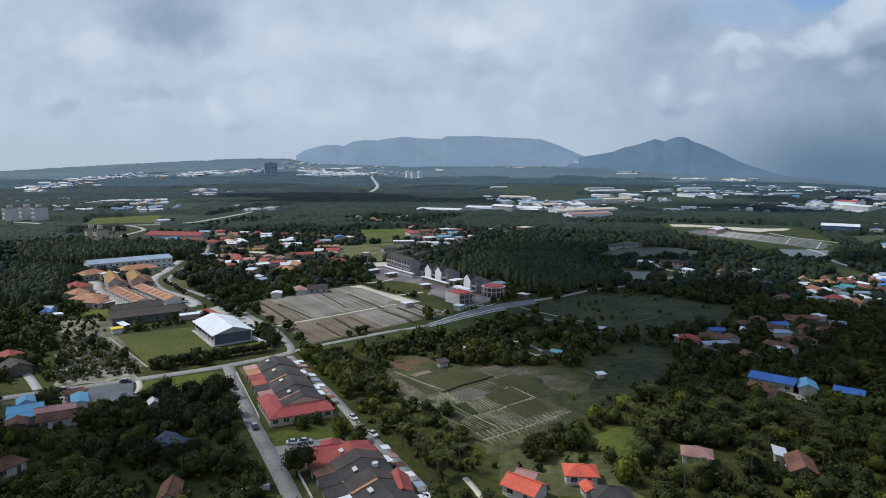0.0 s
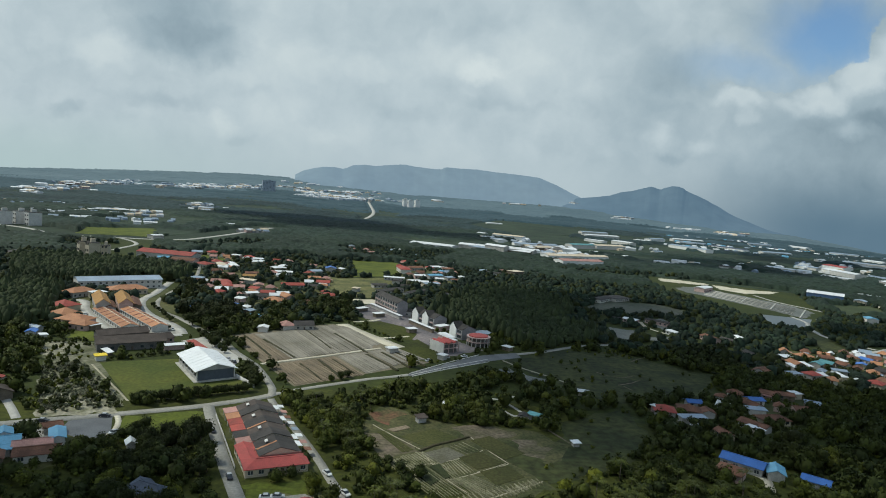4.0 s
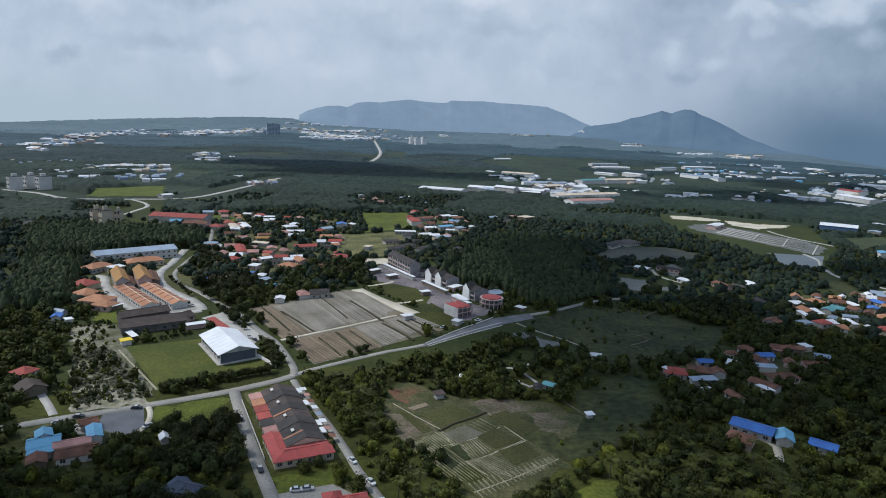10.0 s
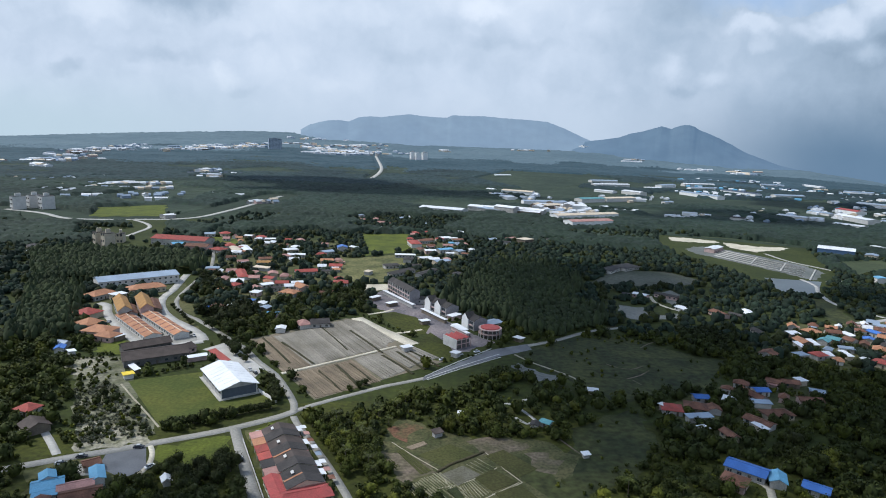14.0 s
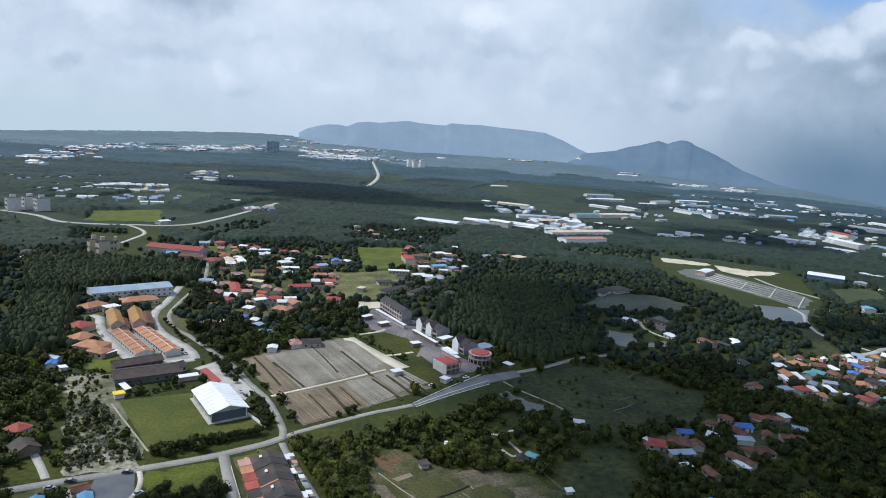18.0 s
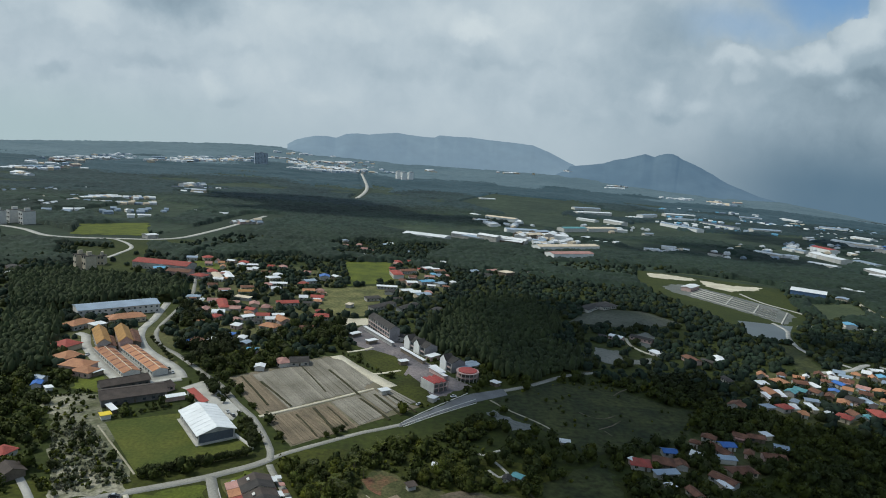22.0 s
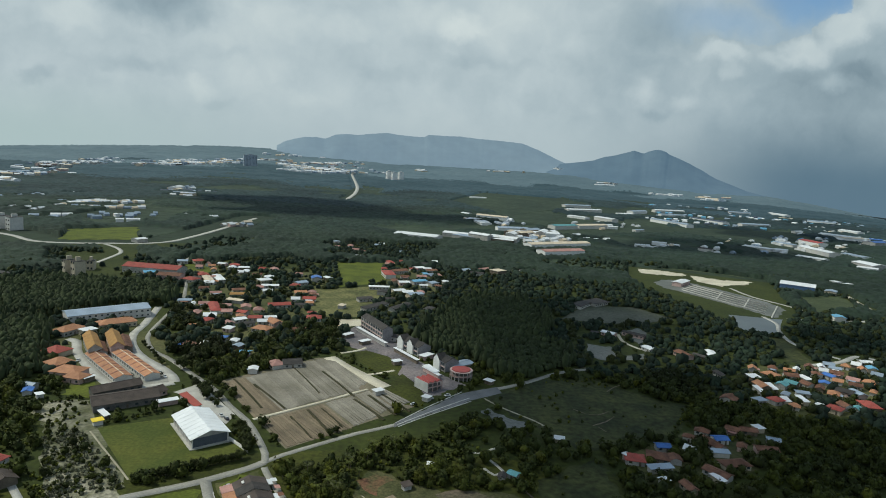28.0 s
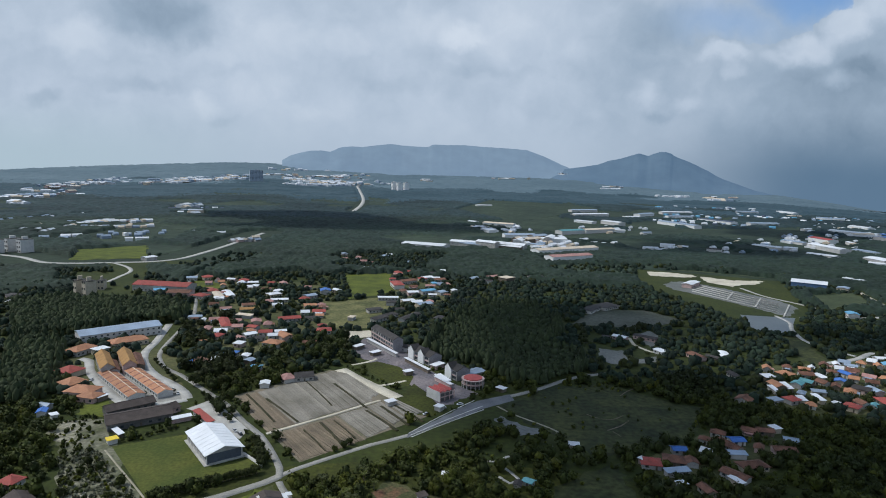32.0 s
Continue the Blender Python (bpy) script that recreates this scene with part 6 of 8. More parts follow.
SHEDS = [(515, 2141, 105, 24, 21, 'steel'), (494, 1958, 132, 24, 24, 'white'), (421, 1714, 59, 24, -47, 'white'), (487, 1674, 68, 24, -61, 'white'), (310, 1398, 71, 24, 33, 'teal'), 
         (384, 1444, 94, 24, 32, 'cream'), (444, 1464, 23, 10, -2, 'white'), (618, 1931, 49, 22, 12, 'white'), (693, 2036, 90, 24, 42, 'steel'), (844, 2157, 117, 24, 13, 'white'), 
         (777, 1955, 79, 24, 5, 'steel'), (669, 1679, 147, 24, -71, 'steel'), (841, 1829, 132, 24, -69, 'slate'), (1163, 2288, 76, 24, -20, 'steel'), (941, 1757, 88, 24, 7, 'steel'), 
         (1342, 2338, 102, 24, -85, 'white'), (1272, 2174, 45, 20, -15, 'cream'), (1336, 2069, 82, 24, -37, 'steel'), (998, 1640, 29, 13, 24, 'white'), (1055, 1534, 114, 24, -61, 'white'), 
         (1198, 1717, 63, 24, -76, 'white'), (1048, 1492, 66, 24, 4, 'cream'), (777, 1306, 50, 23, -72, 'steel'), (699, 1183, 15, 9, -42, 'white'), (662, 1205, 54, 24, -51, 'white'), 
         (861, 1349, 64, 24, -85, 'crimson'), (775, 1194, 96, 24, -87, 'white'), (698, 1088, 49, 22, -58, 'white'), (899, 1310, 27, 12, -97, 'white'), (828, 1158, 54, 24, -82, 'steel'), 
         (731, 991, 29, 13, -42, 'white'), (1134, 1529, 27, 12, -30, 'blue'), (455, 1188, 26, 12, -14, 'white'), (476, 1163, 17, 9, -32, 'white'), (398, 1132, 18, 9, 0, 'white'), 
         (522, 1132, 25, 11, -39, 'grey'), (493, 1425, 26, 12, 25, 'steel'), (102, 1611, 29, 13, -51, 'white'), (102, 1457, 20, 9, -12, 'white'), (127, 1400, 54, 24, -75, 'white'), 
         (163, 1537, 79, 24, -26, 'cream'), (178, 1279, 66, 24, 8, 'steel'), (220, 1217, 86, 24, 6, 'white'), (194, 1137, 26, 12, -45, 'steel'), (162, 1134, 12, 9, -8, 'white'), 
         (230, 1066, 133, 24, 29, 'cream'), (217, 976, 80, 24, 27, 'pink'), (184, 2301, 59, 24, 13, 'white'), (1045, 3698, 118, 24, 4, 'white'), (1488, 3292, 117, 24, -42, 'cream'), 
         (-571, 1149, 8, 9, 48, 'white'), (-532, 1080, 12, 9, 26, 'white'), (-513, 1089, 21, 10, 25, 'white'), (-642, 1686, 10, 9, 38, 'white'), (-695, 1759, 37, 17, 12, 'steel')]
for x, y, w, d, turn, colour in SHEDS:      # works and stores of the industrial estate on the plain
    big = w > 60
    house(x, y, w, d, turn, 8.5 if big else 5.5, 2.2 if big else 1.4, "gable", colour, (BRIGHTWALL, WHITE, BRIGHTWALL)[(x + y) % 3] if colour != "blue" else BLUEWALL, name="factory_shed" if big else "warehouse", category="factory" if big else "warehouse",
          label=f"{'long' if big else 'small'} works building with a {WORDS[colour]} roof", group="industrial estate", windows=False, clear=6)
rh(262.9, 827.0, 11.6, -31.8, 14, "grey", 4, 1, "gable", name="shed", category="shed", label="grey shed at the quarry")
rh(329.3, 769.4, 31.3, 49.0, 12, "white", 5, 1, "gable", name="house", category="house", label="white pump house by the ponds")
rh(484.3, 774.7, 39.4, -33.5, 30, "white", 9, 2, "gable", walls=BLUEWALL, name="warehouse", category="warehouse", label="long warehouse with a white roof and blue walls")
rh(518.7, 759.6, 12.3, -42.5, 14, "steel", 5, 1, "gable", name="shed", category="shed", label="shed with a grey roof")
rh(574.1, 834.5, 7.8, 13.7, 12, "white", 5, 1, "flat", name="building", category="building", label="small white building beside the village")
rh(581.1, 820.2, 7.8, -67.6, 12, "white", 5, 1, "flat", name="building", category="building", label="small white building beside the village")
rh(431.1, 612.2, 10.3, -16.1, 12, "sky", 5, 1, "gable", name="shed", category="shed", label="farm shed with a pale blue roof")
rh(753.7, 1017.4, 44.8, -83.8, 32, "white", 9, 2, "gable", name="house", category="house", label="large white factory beside the village")
rh(1030.2, 1388.1, 27.7, -64.0, 50, "blue", 12, 2, "gable", windows=False, name="factory", category="factory", label="large factory with a blue roof")


# ---- shophouses going up beside the field ----
def shop_row(x, y, length, rot, depth, units, floors, colour, label, gables=()):
    root = new("shophouse_row")
    root.matrix_basis = pose(x, y, 0, 0, 0, rot)
    h = 3.3 * floors
    child("wall", gable_walls(length, depth, h, 2.4, SHOP_SHADE), root)
    child("roof", roof_mesh("gable", length, depth, 2.4, 0.3, ROOFS[colour]), root, pose(0, 0, h + 0.12))
    w = length / units
    for k in range(units + 1):
        child("pilaster", box_mesh(0.3, 0.35, h, DULLWHITE), root, pose((k - units / 2) * w * 0.995, -depth / 2 - 0.17, 0))
    for k in range(units):
        for f in range(floors):
            for s in (-1, 1):
                child("window", box_mesh(w * 0.66, 0.12, 1.7, GLASS), root, pose((k - (units - 1) / 2) * w, s * (depth / 2 + 0.03), 3.3 * f + 0.9))
    for f in range(1, floors):
        child("ledge", box_mesh(length, 0.6, 0.25, PINKWALL), root, pose(0, -depth / 2 - 0.28, 3.3 * f - 0.1))
    for k in gables:
        front = child("gable_front", gable_walls(depth * 0.6, w * 1.15, h + 0.6, 3.4, BRIGHTWALL), root, pose((k - (units - 1) / 2) * w, -depth * 0.28, 0, 0, 0, 90))
        child("gable_roof", roof_mesh("gable", depth * 0.6, w * 1.15, 3.4, 0.25, ROOFS[colour]), front, pose(0, 0, h + 0.72), "dark cross-gable roof")
    CLEAR.append(("poly", np.array([(root.matrix_basis @ Vector((a * (length / 2 + 2), b * (depth / 2 + 2), 0)))[:2] for a, b in ((-1, -1), (1, -1), (1, 1), (-1, 1))]), 0.0))
    return tagged(root, label, "shophouse")


def frame_building(x, y, w, d, rot, floors, label):
    """An unfinished concrete frame: slabs on columns, open floors filled with a shade-dark box, brick-red top deck, one
    rendered end wall.
    """
    root = new("unfinished_building")
    root.matrix_basis = pose(x, y, 0, 0, 0, rot)
    h = 2.8
    nx, ny = max(2, int(w / 3) + 1), max(2, int(d / 3) + 1)
    for f in range(floors):
        child("slab", box_mesh(w, d, 0.3, PINKWALL), root, pose(0, 0, f * h + (h - 0.3)))
        # solid dark box in place of the shade in the open floor
        child("infill_wall", box_mesh(w - 2.2, d - 2.2, h - 0.32, SHADEWALL), root, pose(0, 0, f * h))
        for i in range(nx):
            for j in range(ny):
                if i in (0, nx - 1) or j in (0, ny - 1):
                    child("column", box_mesh(0.4, 0.4, h - 0.3, PINKWALL), root, pose((i / (nx - 1) - 0.5) * (w - 0.5), (j / (ny - 1) - 0.5) * (d - 0.5), f * h))
    child("end_wall", box_mesh(0.3, d, floors * h + 0.5, WHITE), root, pose(-w / 2 - 0.16, 0, 0))
    for i in range(3):
        child("roof_deck", roof_mesh("gable", d - 1.0, w / 3 - 0.4, 0.9, 0.1, ROOFS["crimson"]), root, pose((i - 1) * w / 3, 0, floors * h + 0.15, 0, 0, 90))
    CLEAR.append(("poly", np.array([(root.matrix_basis @ Vector((a * (w / 2 + 2), b * (d / 2 + 2), 0)))[:2] for a, b in ((-1, -1), (1, -1), (1, 1), (-1, 1))]), 0.0))
    return tagged(root, label, "building site")


def disc_mesh(r, h, material, n=20):
    ring = [(r * math.cos(2 * math.pi * k / n), r * math.sin(2 * math.pi * k / n)) for k in range(n)]
    return mesh_from("disc", [(*p, 0) for p in ring] + [(*p, h) for p in ring], [tuple(range(n, 2 * n)), tuple(reversed(range(n)))] + [(k, (k + 1) % n, n + (k + 1) % n, n + k) for k in range(n)], material)


def round_frame(x, y, r, floors, label):
    """An unfinished round hall: ring beams on a circle of columns, a red deck on top."""
    root = new("unfinished_building")
    root.matrix_basis = pose(x, y, 0, 0, 0, 9)
    h = 2.9
    for f in range(floors):
        child("slab", disc_mesh(r, 0.35, PINKWALL), root, pose(0, 0, f * h + h - 0.35))
        # dark drum in place of the shade behind the columns
        child("core_wall", disc_mesh(r - 2.4, h - 0.37, SHADEWALL), root, pose(0, 0, f * h))
        for k in range(16):
            child("column", box_mesh(0.45, 0.45, h - 0.36, DULLWHITE), root, pose((r - 0.35) * math.cos(math.pi * k / 8), (r - 0.35) * math.sin(math.pi * k / 8), f * h, 0, 0, 22.5 * k))
    child("roof_deck", disc_mesh(r - 1.5, 0.5, ROOFS["crimson"]), root, pose(0, 0, floors * h + 0.02))
    CLEAR.append(("line", np.array([(x, y), (x + 0.1, y)]), r + 2))
    return tagged(root, label, "building site")


shop_row(-35.0, 476.2, 41.6, -61.0, 8.5, 9, 3, "grey", "long three-storey lilac-grey shophouse row with a dark roof")
shop_row(-3.9, 439.4, 26.0, -54.4, 11.0, 4, 2, "grey", "white gable-fronted shophouses with a steep dark roof", gables=(0, 2))
shop_row(19.1, 403.6, 12.5, -56.0, 11.0, 2, 2, "grey", "white gable-fronted shophouse with a steep dark roof", gables=(0,))
rh(5.1, 421.6, 9.7, 48.9, 5, "white", 3.0, 0.3, "flat", windows=False, label="long low white arcade roof", name="arcade", category="arcade", clear=0)
rh(8.6, 393.0, 14.1, -61.4, 4, "white", 3.0, 0.3, "flat", windows=False, label="long low white arcade roof", name="arcade", category="arcade", clear=0)
rh(-17.7, 461.4, 9.1, -32.0, 7, "grey", 4.0, 1.2, "gable", label="low dark-roofed shop annex", name="shop_annex", category="shop")
frame_building(7.0, 365.6, 11.6, 13.0, 38.9, 2, "unfinished two-storey shophouses with a red roof deck")
round_frame(28.2, 386.0, 7.6, 2, "unfinished round hall with columns and a red deck")
rh(29.0, 406.3, 15.8, 39.4, 9, "steel", 3.4, 0.8, "gable", label="long site shed with a pale metal roof", name="shed", category="shed")
rh(-38.1, 465.6, 47.0, -57.0, 1.8, "white", 2.6, 0.3, "flat", windows=False, label="long low white arcade roof", name="arcade", category="arcade", clear=0)
rh(-9.3, 422.9, 30.8, -56.3, 1.8, "white", 2.6, 0.3, "flat", windows=False, label="long low white arcade roof", name="arcade", category="arcade", clear=0)
rh(8.9, 389.1, 18.1, -56.5, 1.8, "white", 2.6, 0.3, "flat", windows=False, label="long low white arcade roof", name="arcade", category="arcade", clear=0)
for a in ((-56.2, 465.0, 9.1, 51.6), (-41.5, 449.9, 7.9, 42.1), (-15.0, 406.9, 5.8, 32.0), (5.9, 344.7, 4.0, -33.9), (-23.1, 351.2, 5.5, 36.0)):
    rh(*a, 4, "white", 2.5, 0.3, "flat", windows=False, label="white site cabin on the bare ground", name="site_cabin", category="cabin", group="site cabins")


# ---- towers and blocks on the plain ----
def block(x, y, w, rot, d, floors, label, walls=WHITE, name="apartment_block", z=0.0):
    root = new(name)
    root.matrix_basis = pose(x, y, terrain(x, y) + z, 0, 0, rot)
    h = floors * 3.2
    child("wall", box_mesh(w, d, h, walls), root)
    child("roof", roof_mesh("flat", w, d, 0, 0.4, ROOFS["grey"]), root, pose(0, 0, h + 0.1))
    child("roof_room", box_mesh(w * 0.3, d * 0.4, 4, walls), root, pose(0, 0, h + 0.5))
    n = max(2, int(w / 7))
    for f in range(0, floors, 2):
        for k in range(n):
            child("window", box_mesh(w / n * 0.5, 0.3, 2.2, GLASS), root, pose((k - (n - 1) / 2) * w / n, -d / 2 - 0.05, f * 3.2 + 1.0))
    CLEAR.append(("poly", np.array([(root.matrix_basis @ Vector((a * w, b * d, 0)))[:2] for a, b in ((-1, -1), (1, -1), (1, 1), (-1, 1))]), 0.0))
    return tagged(root, label, "apartment block")


for a in ((-366.1, 635.0, 7.0, -38.0), (-354.0, 629.8, 9.0, -38.0)):
    block(*a, 11, 5, "cream apartment block at the plantation", CREAM)
for a in ((-631.8, 929.3, 12.0, -35.0), (-608.9, 922.6, 14.0, -35.0), (-640.4, 905.5, 10.0, -35.0)):
    block(*a, 18, 6, "white apartment block beside the highway")
block(-361.7, 668.7, 6.7, 14.6, 13, 3, "cream low block at the plantation", CREAM)
block(-203.6, 3137.4, 22.0, -64.0, 24, 13, "white high-rise block on the far plain", BRIGHTWALL)
block(-176.4, 3114.8, 22.0, -64.0, 24, 12, "white high-rise block on the far plain", BRIGHTWALL)
block(-145.7, 3176.2, 24.0, -64.0, 24, 12, "white high-rise block on the far plain", BRIGHTWALL)
block(906.2, 4450.7, 80.0, -60.0, 40, 11, "white high-rise slab below the hills", BRIGHTWALL)
block(-941.2, 3302.5, 66.0, 20.0, 50, 18, "dark slab tower on the skyline", TOWERWALL, "tower_block")


# ---- parked cars ----
def car_meshes():
    """A small saloon: lower body with sloped nose and tail, glass cabin, wheels."""
    def loft(sections, material, name):
        co, q = [], []
        for x, hw, z0, z1 in sections:
            co += [(x, -hw, z0), (x, hw, z0), (x, hw * 0.92, z1), (x, -hw * 0.92, z1)]
        for i in range(len(sections) - 1):
            for k in range(4):
                q.append((4 * i + k, 4 * i + (k + 1) % 4, 4 * i + 4 + (k + 1) % 4, 4 * i + 4 + k))
        q += [(3, 2, 1, 0), tuple(len(co) - 4 + k for k in range(4))]
        return mesh_from(name, co, q, material)
    glass = loft([(-1.5, 0.72, 0.85, 0.9), (-0.9, 0.7, 0.85, 1.42), (0.5, 0.7, 0.85, 1.42), (1.15, 0.74, 0.85, 0.9)], GLASS, "cabin")
    bodies = [loft([(-2.05, 0.7, 0.4, 0.75), (-1.9, 0.82, 0.3, 0.9), (0.9, 0.84, 0.3, 0.92), (1.8, 0.8, 0.3, 0.78), (2.05, 0.68, 0.38, 0.62)], m, "car_body")
              for m in (CARS["dark"], CARS["silver"], CARS["white"], CARS["red"])]
    n = 10
    co = [(0.3 * math.cos(2 * math.pi * k / n), y, 0.3 + 0.3 * math.sin(2 * math.pi * k / n)) for y in (-0.1, 0.1) for k in range(n)]
    wheel = mesh_from("wheel", co, [(k, (k + 1) % n, n + (k + 1) % n, n + k) for k in range(n)] + [tuple(range(n)), tuple(range(2 * n - 1, n - 1, -1))], CARS["tyre"])
    roof = loft([(-0.85, 0.66, 1.38, 1.46), (0.45, 0.66, 1.38, 1.46)], CARS["silver"], "car_roof")
    return glass, bodies, wheel, roof


CARS = {"dark": mat("dark_car_paint", (0.03, 0.03, 0.04), 0.3, 0.05, 1.0, 5.0, spec=0.5), "silver": mat("silver_car_paint", (0.45, 0.46, 0.48), 0.3, 0.05, 1.0, 5.0, spec=0.5),
        "white": mat("white_car_paint", (0.75, 0.75, 0.75), 0.3, 0.05, 1.0, 5.0, spec=0.5), "red": mat("red_car_paint", (0.35, 0.03, 0.03), 0.3, 0.05, 1.0, 5.0, spec=0.5), "tyre": mat("tyre", (0.03, 0.03, 0.03), 0.9, 0.1)}
CAR_GLASS, CAR_BODIES, CAR_WHEEL, CAR_ROOF = car_meshes()
CAR_HUB = mesh_from("hubcap", [(0.19 * math.cos(math.pi * k / 4), y, 0.3 + 0.19 * math.sin(math.pi * k / 4)) for y in (-0.012, 0.012) for k in range(8)],
                    [(k, (k + 1) % 8, 8 + (k + 1) % 8, 8 + k) for k in range(8)] + [tuple(range(8)), tuple(range(15, 7, -1))], CARS["silver"])
CAR_WORDS = ["dark saloon car parked on the asphalt", "silver saloon car parked on the asphalt", "white saloon car parked on the asphalt", "red saloon car parked on the asphalt"]


def car(place, rot, kind):
    root = new("car")
    root.matrix_basis = pose(place[0], place[1], 0.11, 0, 0, rot)
    child("car_body", CAR_BODIES[kind], root)
    child("cabin", CAR_GLASS, root)
    child("car_roof", CAR_ROOF, root)
    for a in (-1.25, 1.25):
        for b in (-0.74, 0.74):
            wheel = child("wheel", CAR_WHEEL, root, pose(a, b, 0))
            child("hubcap", CAR_HUB, wheel, pose(0, math.copysign(0.102, b), 0), "silver hubcap")
    tagged(root, CAR_WORDS[kind], "car", "parked cars")


STREET = math.degrees(math.atan2((-52.7, 173.8)[1] - (-68.2, 203.2)[1], (-52.7, 173.8)[0] - (-68.2, 203.2)[0]))
for place, rot, kind in (((-76.4, 218.4), STREET, 0), ((-58.6, 184.5), STREET, 0), ((-118.8, 224.3), 12, 0), ((-136.0, 215.3), 12, 0),
                         ((-140.6, 209.8), 12, 1), ((-69.6, 224.3), STREET + 90, 2), ((-64.7, 213.7), STREET + 90, 2), ((-72.1, 235.0), STREET + 90, 1), ((-76.6, 239.7), STREET + 90, 2), ((-107.7, 210.4), 60, 2),
                         ((-153.9, 361.5), 120, 2), ((-159.3, 367.8), 120, 0), ((-156.2, 339.8), 10, 3), ((-217.3, 381.9), 100, 2), ((-102.9, 309.8), 130, 2), ((-98.7, 305.9), 130, 0), ((-1.5, 337.4), 30, 2), ((8.4, 347.0), 30, 1),
                         ((18.6, 353.4), 30, 2), ((-44.2, 173.9), 10, 2), ((-41.1, 174.7), 10, 1), ((-29.9, 192.1), -50, 2), ((-22.1, 179.8), -50, 2)):
    car(place, rot, kind)


# ---- small houses that fill the villages between the larger ones ----
def village_fill(pts, n, seed, colours, rot0, size=(6, 12)):
    rng = random.Random(seed)
    xs, ys = [p[0] for p in pts], [p[1] for p in pts]
    done = tries = 0
    while done < n and tries < n * 30:
        tries += 1
        x, y = rng.uniform(min(xs), max(xs)), rng.uniform(min(ys), max(ys))
        inside = False
        for i in range(len(pts)):
            (x1, y1), (x2, y2) = pts[i], pts[(i + 1) % len(pts)]
            if (y1 > y) != (y2 > y) and x < (x2 - x1) * (y - y1) / (y2 - y1) + x1:
                inside = not inside
        if not inside or any(((x - q[:, 0].mean()) ** 2 + (y - q[:, 1].mean()) ** 2) ** 0.5 < 8 + r for kind, q, r in CLEAR if kind == "poly" and len(q) == 4):
            continue
        done += 1
        w, colour = rng.uniform(*size), rng.choice(colours)
        rot = rot0 + rng.uniform(-12, 12) + rng.choice((0, 0, 90))
        ob = house(x, y, w, rng.uniform(0.55, 0.8) * w, rot, rng.uniform(2.6, 3.2), rng.uniform(0.8, 1.8), rng.choice(("gable", "gable", "hip")), colour,
                   label=f"small village house with a {WORDS[colour]} roof among trees", name="house", category="house", group="village houses", clear=4.0)
        if rng.random() < 0.4:
            add_porch(ob, 0, -w * 0.36 - 1.2, w * 0.6, 2.6, rng.choice(("white", "steel", "rust", "pink")), 2.3, 0.3)


village_fill([(-234.6, 594.6), (-274.4, 748.9), (-132.6, 728.5), (-89.4, 522.3), (-86.1, 478.3), (-118.9, 449.8), (-135.2, 462.4), (-174.5, 441.2)], 40, 71, ("red", "pink", "orange", "white", "steel", "rust", "white", "orange", "pink", "brown"), 10)
village_fill([(-57.9, 810.4), (25.9, 858.0), (21.5, 650.7), (-34.9, 586.5)], 20, 72, ("white", "steel", "red", "rust", "grey", "white", "pink", "sky"), 10)
village_fill([(-125.9, 813.6), (-142.6, 974.6), (1.2, 991.8), (2.0, 851.0)], 10, 73, ("white", "steel", "grey", "pink"), 10)
village_fill([(242.5, 433.7), (365.1, 463.1), (286.3, 356.2), (213.6, 357.1)], 22, 74, ("white", "orange", "rust", "steel", "rust", "pink", "orange"), -35, (5, 8))
village_fill([(136.8, 297.5), (172.0, 328.5), (213.4, 332.6), (185.0, 283.6), (139.9, 271.5)], 5, 75, ("rust", "brown", "steel", "white", "rust"), -35, (5, 8))
# ---- trees ----
def crown_arrays(seed, quads, tall=1.0, lump=0.35, leaf=0.16, core="one"):
    """A crown of radius about 1: leaf tufts round several boughs, with gaps; returns places and quads."""
    rng = np.random.default_rng(seed)
    boughs = rng.normal(0, 1, (9, 3)); boughs /= np.linalg.norm(boughs, axis=1)[:, None]
    boughs *= rng.uniform(0.25, 0.65, (9, 1)); boughs[:, 2] = boughs[:, 2] * tall * 0.8
    size = rng.uniform(0.35, 0.55, 9)
    pick = rng.integers(0, 9, quads)
    way = rng.normal(0, 1, (quads, 3)); way /= np.linalg.norm(way, axis=1)[:, None]
    way[:, 2] = np.where(way[:, 2] < -0.4, -way[:, 2], way[:, 2])
    c = boughs[pick] + way * size[pick][:, None] * rng.uniform(0.55, 1.22, (quads, 1))
    normal = way + rng.normal(0, 0.5, (quads, 3)); normal /= np.linalg.norm(normal, axis=1)[:, None]
    t = np.cross(normal, rng.normal(0, 1, (quads, 3))); t /= np.linalg.norm(t, axis=1)[:, None]
    b = np.cross(normal, t)
    s = rng.uniform(0.6, 1.3, (quads, 1)) * leaf
    dip = normal * s * 0.35
    co = np.stack([c - t * s - dip, c - b * s * 0.8 + dip * 0.3, c + t * s - dip, c + b * s * 0.8 + dip * 0.3], 1).reshape(-1, 3)
    q = np.arange(quads * 4).reshape(-1, 4)
    # inner mass of foliage under the outer tufts
    cores = [(boughs[i], size[i] * 0.7) for i in range(9)] if core == "boughs" else ([((0, 0, 0.02), 0.62)] if core else [])
    for k, (mid, rad) in enumerate(cores):
        sc, sq = lump_arrays(seed * 31 + k, 6, 3, 0.2)
        q = np.concatenate([q, sq + len(co)])
        co = np.concatenate([co, sc * rad * (1, 1, 0.9) + mid])
    return co, q


